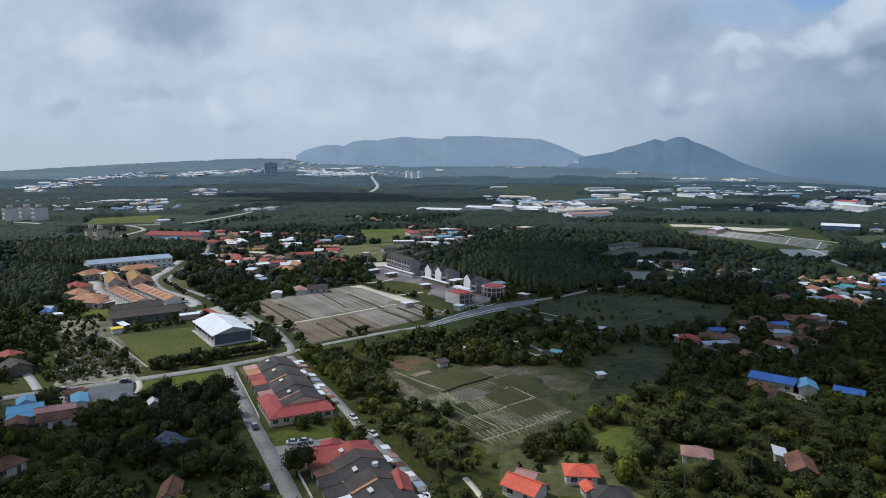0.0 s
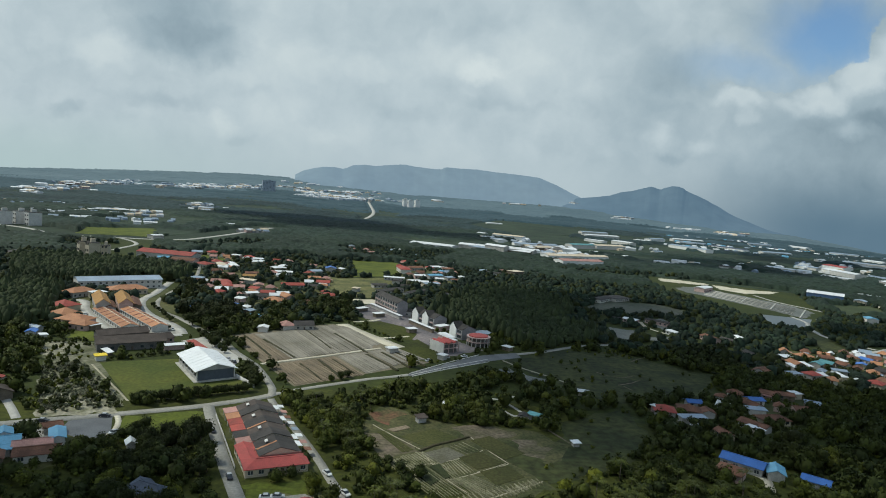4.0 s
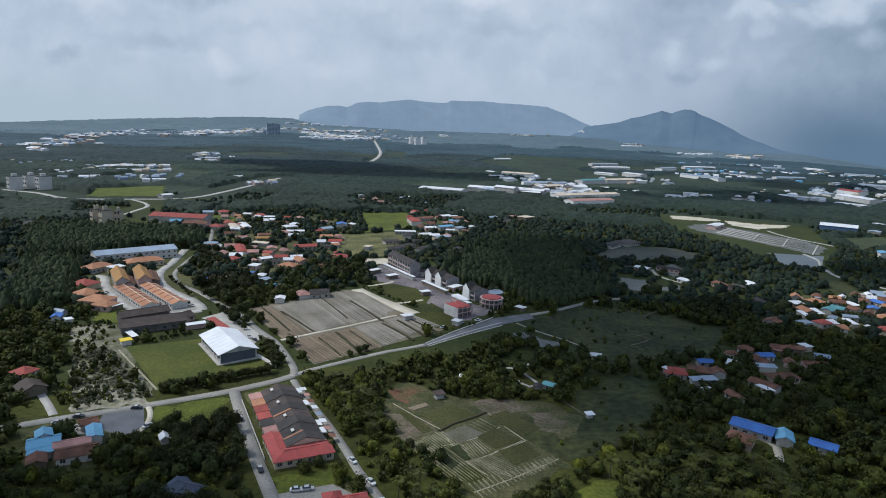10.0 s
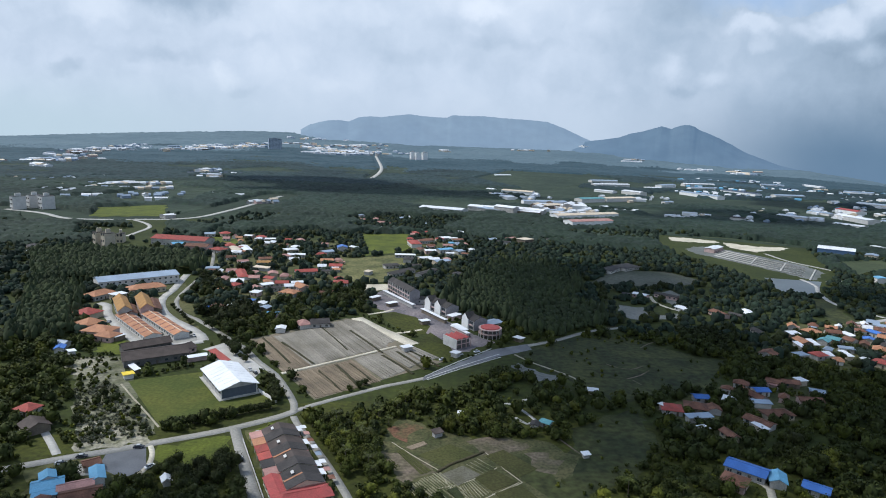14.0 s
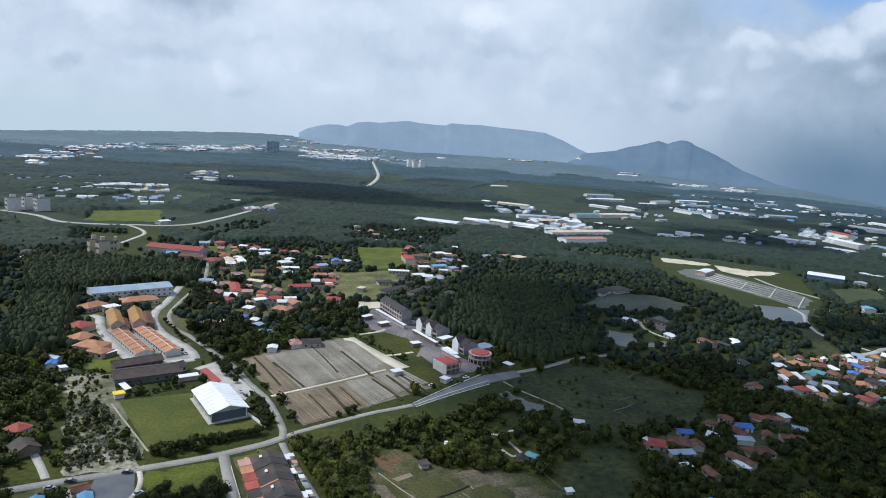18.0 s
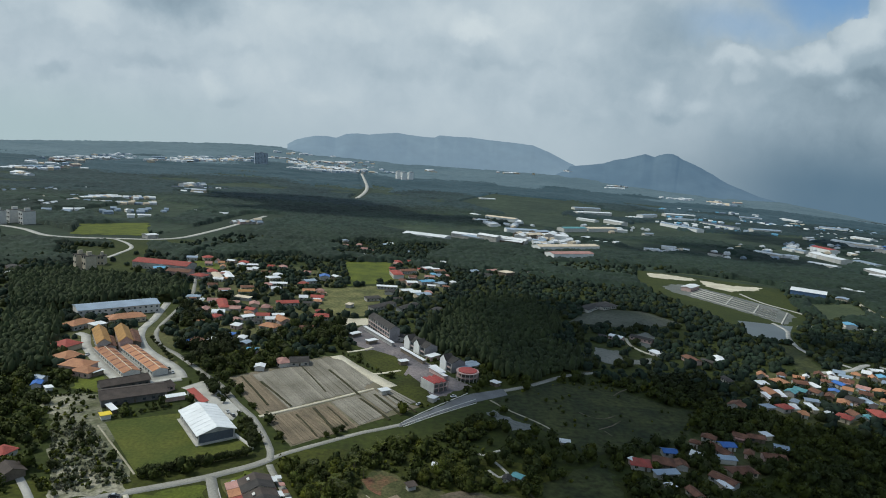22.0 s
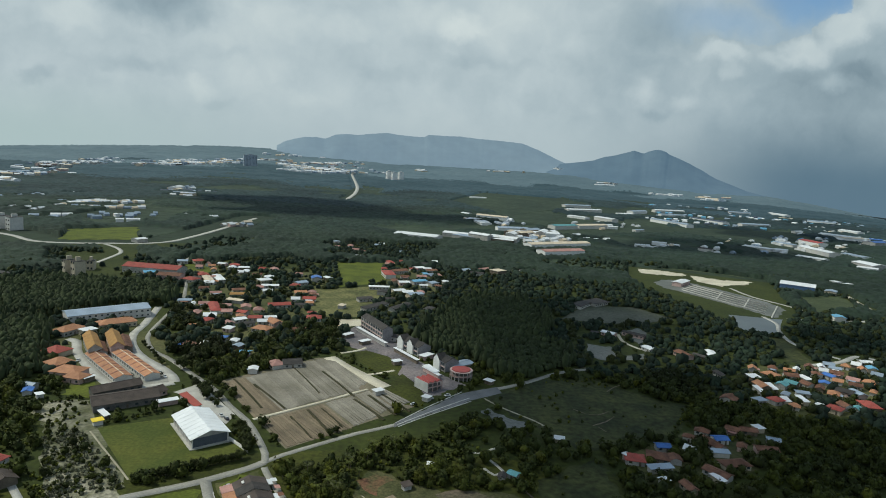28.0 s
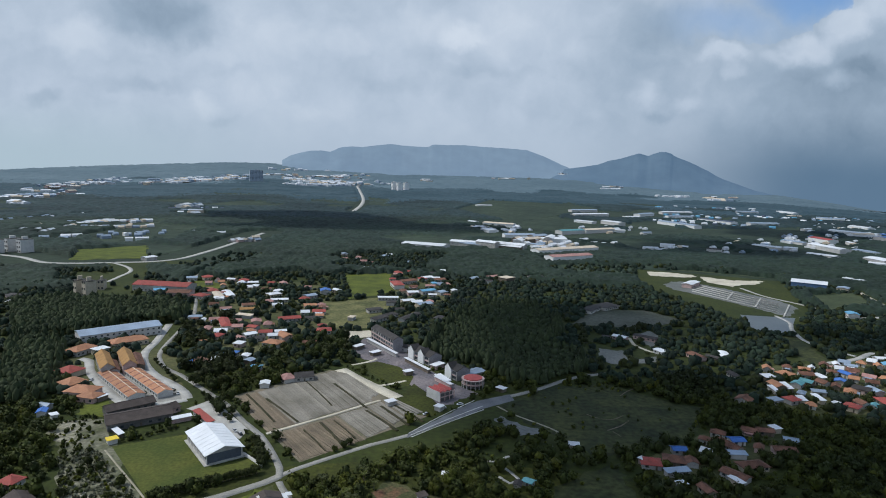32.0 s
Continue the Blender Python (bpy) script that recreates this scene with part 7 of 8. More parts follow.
def lump_arrays(seed, n, m, rough, low=-0.8):
    """A rough rounded mass of foliage of radius 1, as rings of quads."""
    rng = np.random.default_rng(seed)
    a = np.arange(n) * 2 * math.pi / n
    rows = []
    for j in range(m + 1):
        e = math.asin(low) + (math.pi / 2 - 0.12 - math.asin(low)) * j / m
        rad = 1 + rng.uniform(-rough, rough, n)
        rows.append(np.stack([np.cos(a + 0.4 * j) * math.cos(e) * rad, np.sin(a + 0.4 * j) * math.cos(e) * rad, math.sin(e) * rad], -1))
    q = [(j * n + k, j * n + (k + 1) % n, (j + 1) * n + (k + 1) % n, (j + 1) * n + k) for j in range(m) for k in range(n)]
    return np.concatenate(rows), np.array(q)


def trunk_arrays(h, r, limbs=0, seed=0):
    rng = np.random.default_rng(seed)
    co, q = [], []

    def tube(a, b, ra, rb, n=6):
        base = len(co)
        a, b = np.array(a, float), np.array(b, float)
        for p, rad in ((a, ra), (b, rb)):
            for k in range(n):
                w = 2 * math.pi * k / n
                co.append(p + (rad * math.cos(w), rad * math.sin(w), 0))
        for k in range(n):
            q.append((base + k, base + (k + 1) % n, base + n + (k + 1) % n, base + n + k))
    tube((0, 0, -0.3), (0.1 * r, 0, h), r, r * 0.55)
    for k in range(limbs):
        w = 2 * math.pi * k / limbs + rng.uniform(-0.4, 0.4)
        tube((0, 0, h * rng.uniform(0.7, 0.95)), (math.cos(w) * h * 0.5, math.sin(w) * h * 0.5, h * rng.uniform(1.2, 1.5)), r * 0.5, r * 0.2, 5)
    return np.array(co), np.array(q)


def clear_mask(x, y, soft=True):
    keep = np.ones(len(x), bool)
    for kind, pts, r in CLEAR + (SOFT if soft else []):
        lo, hi = pts.min(0) - r - 1, pts.max(0) + r + 1
        near = np.where(keep & (x > lo[0]) & (x < hi[0]) & (y > lo[1]) & (y < hi[1]))[0]
        if not len(near):
            continue
        px, py = x[near], y[near]
        if kind == "poly":
            inside = np.zeros(len(near), bool)
            for i in range(len(pts)):
                (x1, y1), (x2, y2) = pts[i], pts[(i + 1) % len(pts)]
                if y1 != y2:
                    inside ^= ((y1 > py) != (y2 > py)) & (px < (x2 - x1) * (py - y1) / (y2 - y1) + x1)
        else:
            inside = np.zeros(len(near), bool)
            for i in range(len(pts) - 1):
                a, b = pts[i], pts[i + 1]
                ab = b - a
                t = np.clip(((px - a[0]) * ab[0] + (py - a[1]) * ab[1]) / max(1e-6, ab @ ab), 0, 1)
                inside |= np.hypot(px - a[0] - t * ab[0], py - a[1] - t * ab[1]) < r
        keep[near[inside]] = False
    return keep


def scatter(r0, r1, spacing, seed, fan=50, soft=True):
    rng = np.random.default_rng(seed)
    n = int(math.radians(2 * fan) / 2 * (r1 * r1 - r0 * r0) / spacing ** 2)
    r = np.sqrt(rng.uniform(r0 * r0, r1 * r1, n))
    a = np.radians(rng.uniform(-fan, fan, n))
    x, y = r * np.sin(a), r * np.cos(a)
    k = clear_mask(x, y, soft)
    return x[k], y[k], rng


def woods(name, x, y, rng, radius, tufts, variants, material, label, flat=1.0, low=False, lift=None):
    """Far or dense trees that nobody could count, as one mesh."""
    if not len(x):
        return
    if low:      # treetops far off, closed over
        protos = [lump_arrays(100 + i, 7 if radius < 10 else 6, 2, 0.24, -0.3) for i in range(variants)]
        for i in range(variants):      # with ragged sprays of leaves round a rough mass
            sc, sq = lump_arrays(300 + i, 7, 2, 0.28, -0.5)
            tc, tq = crown_arrays(300 + i, tufts, 0.8, leaf=0.30, core=False)
            protos[i] = np.concatenate([sc * (0.84, 0.84, 0.76), tc]), np.concatenate([sq, tq + len(sc)])
    else:
        protos = [crown_arrays(100 + i, tufts, 0.9, leaf=1.65 / math.sqrt(tufts)) for i in range(variants)]
    which = rng.integers(0, variants, len(x))
    cos, qs, base = [], [], 0
    for v in range(variants):
        i = np.where(which == v)[0]
        if not len(i):
            continue
        co, q = protos[v]
        rad = radius * rng.uniform(0.6, 1.35, len(i))
        turn = rng.uniform(0, 2 * math.pi, len(i))
        c, s = np.cos(turn), np.sin(turn)
        zz = np.array([terrain(a, b) for a, b in zip(x[i], y[i])])
        hgt = rad * rng.uniform(0.8, 1.3, len(i)) * flat
        if lift is not None:
            zz = zz + lift[i]
            hgt = np.where(lift[i] > 0, hgt, hgt * 2.0)      # leafy down to the ground along the edge
        X = (co[None, :, 0] * c[:, None] - co[None, :, 1] * s[:, None]) * rad[:, None] + x[i][:, None]
        Y = (co[None, :, 0] * s[:, None] + co[None, :, 1] * c[:, None]) * rad[:, None] + y[i][:, None]
        Z = co[None, :, 2] * hgt[:, None] + (zz + hgt * 0.62)[:, None]
        cos.append(np.stack([X, Y, Z], -1).reshape(-1, 3))
        qs.append((q[None] + (np.arange(len(i)) * len(co))[:, None, None]).reshape(-1, 4) + base)
        base += len(i) * len(co)
    me = mesh_np(name, np.concatenate(cos), np.concatenate(qs), material)
    if low:
        me.polygons.foreach_set("use_smooth", [True] * len(me.polygons))
    tagged(new(name, me), label, "trees", kind="stuff")




# ---- hills on the horizon ----
def build_hills(name, profile, near, far, seed, material, label):
    """A hill range: crest height by bearing, sloping to the plain on the near side, cut by gullies."""
    az = [p[0] for p in profile]
    n, m = 160, 14
    co, quads = [], []
    for i in range(n):
        a = az[0] + (az[-1] - az[0]) * i / (n - 1)
        crest = float(np.interp(a, az, [p[1] for p in profile]))
        for j in range(m):
            t = j / (m - 1)
            r = near + (far - near) * t
            x, y = r * math.sin(radians(a)), r * math.cos(radians(a))
            foot = terrain(near * math.sin(radians(a)), near * math.cos(radians(a))) - 25
            gully = noise.noise(Vector((a * 0.5 + seed, t * 1.5, 0.3))) * 0.05 + noise.noise(Vector((a * 1.1 + t * 4, t * 5 + seed, 4.1))) * 0.03
            lift = t ** 0.9 * (1 + gully * (1 - t) * 2.0) + 0.012 * noise.noise(Vector((a * 4, seed, 1.0)))
            co.append((x, y, foot + (crest - foot) * lift))
    for i in range(n - 1):
        for j in range(m - 1):
            quads.append((i * m + j, (i + 1) * m + j, (i + 1) * m + j + 1, i * m + j + 1))
    me = mesh_np(name, np.array(co), np.array(quads), material)
    me.polygons.foreach_set("use_smooth", [True] * len(me.polygons))
    return tagged(new(name, me), label, "hill", kind="structure")


build_hills("backdrop_hill", [(-13.7, 165), (-13.0, 201), (-12.2, 222), (-11.3, 240), (-10.3, 245), (-9.5, 237), (-8.6, 272), (-7.6, 282), (-6.6, 279), (-5.6, 293), (-4.0, 309), (-3.0, 299), (-1.5, 294), (-0.7, 294), (-0.2, 314), (1.1, 312), (2.6, 315), (4.2, 306), (5.2, 303), (6.7, 298), (8.3, 289), (9.0, 268), (9.8, 246), (10.6, 217), (11.4, 187), (12.2, 162), (13.2, 130)], 4380, 4760, 3.0, HILL_A, "long forested hill range on the horizon, blue haze in its colour")
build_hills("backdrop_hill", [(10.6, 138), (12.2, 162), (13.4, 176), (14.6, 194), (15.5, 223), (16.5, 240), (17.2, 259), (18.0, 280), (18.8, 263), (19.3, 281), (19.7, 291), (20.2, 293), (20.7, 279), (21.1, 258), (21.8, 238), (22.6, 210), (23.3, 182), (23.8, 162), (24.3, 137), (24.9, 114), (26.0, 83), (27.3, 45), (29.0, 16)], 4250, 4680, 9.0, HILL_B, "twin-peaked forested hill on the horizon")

# far sea at the edge of the plain
patch("sea", [(2250, 3300), (3150, 3450), (3900, 2400), (3300, 2100)], WATER, 2.0, "calm grey-blue sea beyond the plain", "sea", clear=True)


def far_town(x0, y0, x1, y1, n, spread, seed, height=12):
    """Low white and pink roofs of a far town, the nearer ones as things of their own."""
    rng = random.Random(seed)
    cols = ["white", "white", "white", "steel", "steel", "cream"] if seed < 31 else ["white", "white", "white", "white", "steel", "cream"] if seed > 60 else ["white", "white", "steel", "steel", "sky", "slate"]
    joined = {}
    for k in range(n):
        t = rng.random()
        x, y = x0 + (x1 - x0) * t + rng.gauss(0, spread), y0 + (y1 - y0) * t + rng.gauss(0, spread)
        if seed > 24:      # the densest parts, which nobody could count
            w, d, h, a = rng.uniform(7, 17), rng.uniform(5, 11), rng.uniform(0.5, 1.0) * height, radians(rng.uniform(-20, 20)) + math.atan2(y1 - y0, x1 - x0)
            w, d = (w * 0.5, d * 0.6) if height < 6 else (w, d)
            co, quads = joined.setdefault(rng.choice(cols), ([], []))
            b, z = len(co), terrain(x, y)
            for u, v, q in ((-w, -d, 0), (w, -d, 0), (w, d, 0), (-w, d, 0), (-w, -d, h), (w, -d, h), (w, d, h), (-w, d, h), (-w, 0, h + 2.5), (w, 0, h + 2.5)):
                co.append((x + u * math.cos(a) - v * math.sin(a), y + u * math.sin(a) + v * math.cos(a), z + q))
            quads += [tuple(b + i for i in f) for f in ((0, 1, 5, 4), (2, 3, 7, 6), (1, 2, 6, 5), (3, 0, 4, 7), (4, 5, 9, 8), (6, 7, 8, 9))]
            CLEAR.append(("line", np.array([(x - w, y), (x + w, y)]), 14))
            continue
        small = x < 0 and y < 1700
        house(x, y, rng.uniform(9, 17) if small else rng.uniform(14, 30 if seed > 30 else 55), rng.uniform(6, 9) if small else rng.uniform(10, 22), rng.uniform(-20, 20) + math.degrees(math.atan2(y1 - y0, x1 - x0)), rng.uniform(0.5, 1.0) * (5 if small else height), 2.5, "gable", rng.choice(cols),
              name="town_building", category="building", label="pale building of a far town on the plain", group="far town", windows=False, clear=6 if y < 1500 else 16)
    for colour, (co, quads) in joined.items():
        n = len(co) // 10
        ends = np.concatenate([np.array((5, 6, 9)) + 10 * np.arange(n)[:, None], np.array((7, 4, 8)) + 10 * np.arange(n)[:, None]])
        me = mesh_np("far_town", np.array(co), np.array(quads), ROOFS[colour], ends)
        me.shade_flat()
        tagged(new("far_town", me), f"low far town buildings with {WORDS[colour]} roofs", "buildings", kind="stuff")


for a, b, n, spread, seed in (((-963.7, 3737.8), (-522.2, 3965.8), 26, 45, 1), ((-706.4, 3468.8), (-434.6, 3311.6), 14, 30, 2), ((-1402.5, 3024.6), (-1029.8, 3305.3), 18, 40, 3), ((-1593.3, 2516.0), (-1498.2, 2947.1), 18, 40, 4),
                              ((-1384.5, 2014.1), (-1340.9, 2311.2), 14, 35, 5), ((-785.7, 1371.1), (-672.6, 1446.6), 16, 16, 6), ((-690.8, 1682.1), (-618.0, 1690.7), 8, 20, 7), ((-624.3, 3535.3), (-453.8, 3994.3), 8, 30, 8),
                              ((1048.6, 3891.2), (1170.5, 3939.8), 4, 20, 13), ((1468.9, 3361.0), (1704.8, 3460.9), 5, 20, 14), ((365.6, 4258.3), (625.2, 4308.9), 6, 20, 15), ((-356.4, 1081.6), (-333.5, 1137.7), 9, 12, 16),
                              ((-761.5, 1196.3), (-747.0, 1244.1), 8, 25, 17), ((-925.7, 1397.3), (-915.9, 1505.2), 8, 40, 18), ((-163.4, 3974.6), (-18.6, 3924.0), 5, 25, 19), ((62.7, 1124.1), (142.0, 1090.5), 10, 12, 22), ((150.1, 1157.5), (233.1, 1263.0), 10, 14, 23),
                              ((-1460.6, 2182.3), (-1316.1, 2167.8), 10, 20, 34), ((-1429.8, 3144.2), (-1093.2, 3612.2), 34, 22, 25), ((-1672.1, 2641.2), (-1619.7, 3244.1), 30, 22, 26), ((-1053.5, 4084.3), (-525.8, 4610.1), 26, 30, 27),
                              ((-842.0, 3512.5), (-400.8, 3537.4), 26, 18, 28), ((-1416.1, 2060.3), (-1297.7, 2106.4), 12, 16, 29), ((-1620, 2727), (-1525, 3071), 22, 25, 61), ((-1519, 2347), (-1437, 2365), 10, 14, 62), ((-1266, 1851), (-1181, 1821), 8, 12, 63), ((-1344, 2913), (-1053, 3498), 34, 25, 64), ((-1250, 3206), (-998, 3418), 26, 25, 65),
                              ((-865, 3500), (-475, 4199), 34, 30, 66), ((-740, 3356), (-465, 3562), 32, 25, 67), ((-756, 3176), (-597, 3238), 14, 12, 68), ((-600, 3428), (-384, 3419), 24, 20, 69), ((-597, 3238), (-419, 3326), 20, 14, 70),
                              ((-750, 1838), (-742, 1971), 12, 10, 71), ((-400, 3860), (-233, 3465), 10, 15, 89), ((1164, 3293), (1423, 3403), 8, 10, 91), ((1380, 3156), (1514, 3129), 8, 10, 92)):
    far_town(*a, *b, n, spread, seed)
for a, b, n, spread, seed in (((150, 1120), (330, 1250), 34, 36, 83), ((100, 1480), (190, 1400), 14, 15, 84), ((370, 1440), (520, 1600), 18, 40, 85), ((620, 1190), (860, 1330), 26, 50, 86), ((420, 1100), (540, 1160), 10, 25, 87), ((1000, 1500), (1250, 1800), 30, 60, 89),
                              ((-682, 1071), (-482, 1226), 18, 25, 30), ((-766, 1826), (-649, 1868), 18, 12, 36), ((690, 1830), (910, 1700), 26, 26, 31), ((1030, 2200), (1230, 2010), 24, 40, 33), ((890, 2490), (1340, 2560), 22, 40, 35), ((1260, 2040), (1530, 2170), 20, 40, 37), ((760, 1350), (960, 1480), 14, 30, 38), ((150, 1560), (250, 1440), 10, 12, 88),
                              ((1000, 1600), (1060, 1420), 12, 30, 82), ((760, 2120), (960, 1970), 16, 40, 40), ((-765, 1342), (-663, 1434), 26, 9, 29), ((-707, 1259), (-598, 1318), 18, 9, 28)):
    far_town(*a, *b, n, spread, seed, 5)

# ---- clouds added out of view overhead, each placed to shade part of the land ----
def cloud(gx, gy, rx, ry, turn, seed, height=1250.0):
    """A flat-bottomed heap of cloud, out of view, added to shade the ground round (gx, gy)."""
    back = height / math.tan(radians(SUN_EL))
    cx, cy = gx + sx * back, gy + sy * back
    n, m = 36, 9
    co, quads = [], []
    for j in range(m):
        t = j / (m - 1)
        for k in range(n):
            a = 2 * math.pi * k / n
            rim = 1 + 0.30 * noise.noise(Vector((math.cos(a) * 1.6 + seed, math.sin(a) * 1.6, 0))) + 0.12 * noise.noise(Vector((math.cos(a) * 5, math.sin(a) * 5 + seed, 3)))
            up = 0.35 * math.sqrt(max(0.0, 1 - t * t)) * (1 + 0.5 * noise.noise(Vector((math.cos(a) * t * 3, math.sin(a) * t * 3 + seed, 1))))
            co.append((math.cos(a) * t * rim * rx, math.sin(a) * t * rim * ry, up * min(rx, ry)))
    for j in range(m - 1):
        for k in range(n):
            k2 = (k + 1) % n
            quads.append((j * n + k, (j + 1) * n + k, (j + 1) * n + k2, j * n + k2))
    base = len(co)
    co += [(x, y, -8.0) for x, y, z in co[-n:]]
    quads += [(base - n + k, base + k, base + (k + 1) % n, base - n + (k + 1) % n) for k in range(n)]
    me = mesh_np("cloud", np.array(co), np.array(quads), CLOUD)
    me.polygons.foreach_set("use_smooth", [True] * len(me.polygons))
    ob = new("backdrop_cloud", me)
    ob.matrix_basis = pose(cx, cy, height, 0, 0, turn)
    return tagged(ob, "unseen white cloud added overhead to shade the land", "cloud", kind="structure")


cloud(*(138.8, 558.4), 110, 85, 20, 1)
cloud(*(106.0, 332.0), 90, 70, 0, 2)
cloud(*(94.0, 474.0), 60, 120, 0, 21)
cloud(*(111.1, 268.8), 55, 50, 10, 3)
cloud(*(176.2, 268.8), 45, 60, 0, 4)
cloud(*(70.0, 233.0), 40, 28, 20, 22)
cloud(*(-113.9, 184.3), 45, 24, 0, 7)
cloud(*(-360.0, 1640.0), 260, 170, 0, 8)
cloud(*(-110.0, 1420.0), 330, 110, 8, 23)
cloud(*(560.0, 1160.0), 210, 110, 0, 24)
cloud(*(-92.0, 160.0), 62, 30, 0, 25)
cloud(*(103.2, 349.6), 80, 66, 0, 11)
cloud(*(214.2, 298.0), 100, 66, 0, 12)
cloud(*(923.9, 1508.5), 190, 130, 0, 18)
cloud(*(371.4, 525.8), 70, 40, 0, 19)
cloud(*(185.0, 397.5), 55, 38, 0, 20)
cloud(*(-94.8, 156.8), 34, 26, 0, 14)
cloud(*(124.0, 180.0), 24, 32, 0, 15)
cloud(*(167.5, 315.7), 60, 34, 0, 16)

# open scrub and fields on the plain
for k, plot in enumerate(([(148.8, 1354.4), (230.6, 1823.2), (419.9, 2106.5), (330.4, 1569.4), (205.3, 1312.7)], [(420.7, 1339.3), (573.6, 1788.3), (686.2, 1778.2), (580.2, 1426.3)],
                          [(-652.9, 1137.6), (-644.7, 1263.2), (-501.9, 1277.1), (-461.8, 1098.6)], [(669.8, 1263.1), (830.8, 1397.0), (874.5, 1266.0), (735.8, 1090.6), (625.2, 1096.1)])):
    patch("meadow", plot, FARFIELD, 0.3 + 0.02 * k, "open scrubby field on the plain", "field")

# ---- trees standing singly ----
def tree_kind(seed, tufts, material, tall=1.0, trunk=0.45):
    """Meshes of one kind of broadleaf tree: crown radius 1, trunk foot at 0."""
    co, q = crown_arrays(seed, tufts, tall, leaf=1.7 / math.sqrt(tufts), core="boughs")
    co = co + (0, 0, 0.85)
    tco, tq = trunk_arrays(0.5, 0.07, 4, seed)
    return mesh_np("crown", co, q, material), mesh_np("trunk", tco, tq, BARK)


KINDS = [tree_kind(20 + i, 850, m, tall) for i, (m, tall) in enumerate(((LEAF, 1.0), (LEAF_DARK, 1.1), (LEAF, 0.8), (LEAF_LIGHT, 0.9), (LEAF_DARK, 0.85), (LEAF, 1.2)))]
TREE_WORDS = ["broadleaf tree with a full mid-green crown", "tall broadleaf tree with a dark crown", "spreading broadleaf tree with a green crown", "young tree with a light green crown",
              "low dark green bushy tree", "upright broadleaf tree with a green crown"]


def tree(x, y, r, kind, turn, squash=1.0, name="tree"):
    crown, trunk = KINDS[kind]
    root = new(name, trunk)
    root.matrix_basis = Matrix.LocRotScale((x, y, terrain(x, y)), Euler((0, 0, turn)), (r, r, r * squash))
    child("crown", crown, root)
    return tagged(root, TREE_WORDS[kind], "tree", "single trees")


def palm_meshes(seed):
    rng = random.Random(seed)
    co, q = [], []
    for k in range(15):
        a = 2 * math.pi * k / 15 + rng.uniform(-0.2, 0.2)
        lift, length = rng.uniform(0.3, 2.2), rng.uniform(2.6, 3.8)
        c, sn = math.cos(a), math.sin(a)
        for s in range(9):
            t = (s + 0.6) / 9
            d, z = length * t * (1 - 0.12 * t), 7.2 + lift * t * 2 - 3.2 * t * t
            span = 0.95 * math.sin(math.pi * min(1, t * 0.8 + 0.15))
            for o in (-1, 1):
                b = len(co)
                for dd, oo, dz in ((0, 0.03, 0), (0.14, 0.03, 0), (0.42, span, -0.45 * span), (0.34, span, -0.5 * span)):
                    x1, y1 = d + dd, o * oo
                    co.append((c * x1 - sn * y1, sn * x1 + c * y1, z + dz))
                q.append((b, b + 1, b + 2, b + 3))
    tco, tq = trunk_arrays(7.2, 0.2, 0)
    return mesh_np("fronds", np.array(co), np.array(q), LEAF_PALM), mesh_np("trunk", tco, tq, BARK)


PALMS = [palm_meshes(i) for i in range(4)]


def palm(x, y, scale, kind, turn):
    fronds, trunk = PALMS[kind]
    root = new("palm_tree", trunk)
    root.matrix_basis = Matrix.LocRotScale((x, y, 0), Euler((0, 0, turn)), (scale, scale, scale))
    child("fronds", fronds, root)
    return tagged(root, "palm tree with arching green fronds", "palm tree", "palms")


rng = random.Random(5)


def tree_line(a, b, n, r, kinds, jitter=1.0):
    for k in range(n):
        t = (k + 0.5) / n
        tree(a[0] + (b[0] - a[0]) * t + rng.uniform(-jitter, jitter), a[1] + (b[1] - a[1]) * t + rng.uniform(-jitter, jitter), r * rng.uniform(0.75, 1.25), rng.choice(kinds), rng.uniform(0, 6.3))


def in_poly(px, py, pts):
    inside = False
    for i in range(len(pts)):
        (x1, y1), (x2, y2) = pts[i], pts[(i + 1) % len(pts)]
        if (y1 > py) != (y2 > py) and px < (x2 - x1) * (py - y1) / (y2 - y1) + x1:
            inside = not inside
    return inside


def plot_mask(x, y, pts):
    """Which of many places lie inside a plot."""
    inside = np.zeros(len(x), bool)
    for i in range(len(pts)):
        (x1, y1), (x2, y2) = pts[i], pts[(i + 1) % len(pts)]
        if y1 != y2:
            inside ^= ((y1 > y) != (y2 > y)) & (x < (x2 - x1) * (y - y1) / (y2 - y1) + x1)
    return inside


def grove(pts, n, r, kinds, tall=1.0, make=tree):
    """n trees spread over a plot, clear of roads and buildings; make None: joined, far off."""
    far = []
    xs, ys = [p[0] for p in pts], [p[1] for p in pts]
    done = tries = 0
    while done < n and tries < n * 12:
        tries += 1
        x, y = rng.uniform(min(xs), max(xs)), rng.uniform(min(ys), max(ys))
        if in_poly(x, y, pts) and clear_mask(np.array([x]), np.array([y]))[0]:
            if make is None:
                far.append((x, y))
            elif make is tree:
                tree(x, y, r * rng.uniform(0.6, 1.3), rng.choice(kinds), rng.uniform(0, 6.3), tall * rng.uniform(0.85, 1.2))
            else:
                palm(x, y, rng.uniform(0.8, 1.25) * r, rng.randrange(4), rng.uniform(0, 6.3))
            done += 1
    if far:
        woods("grove", np.array([p[0] for p in far]), np.array([p[1] for p in far]), np.random.default_rng(n), r, 110, 5, kinds, "broad dark green trees crowded round the houses", 1.05)


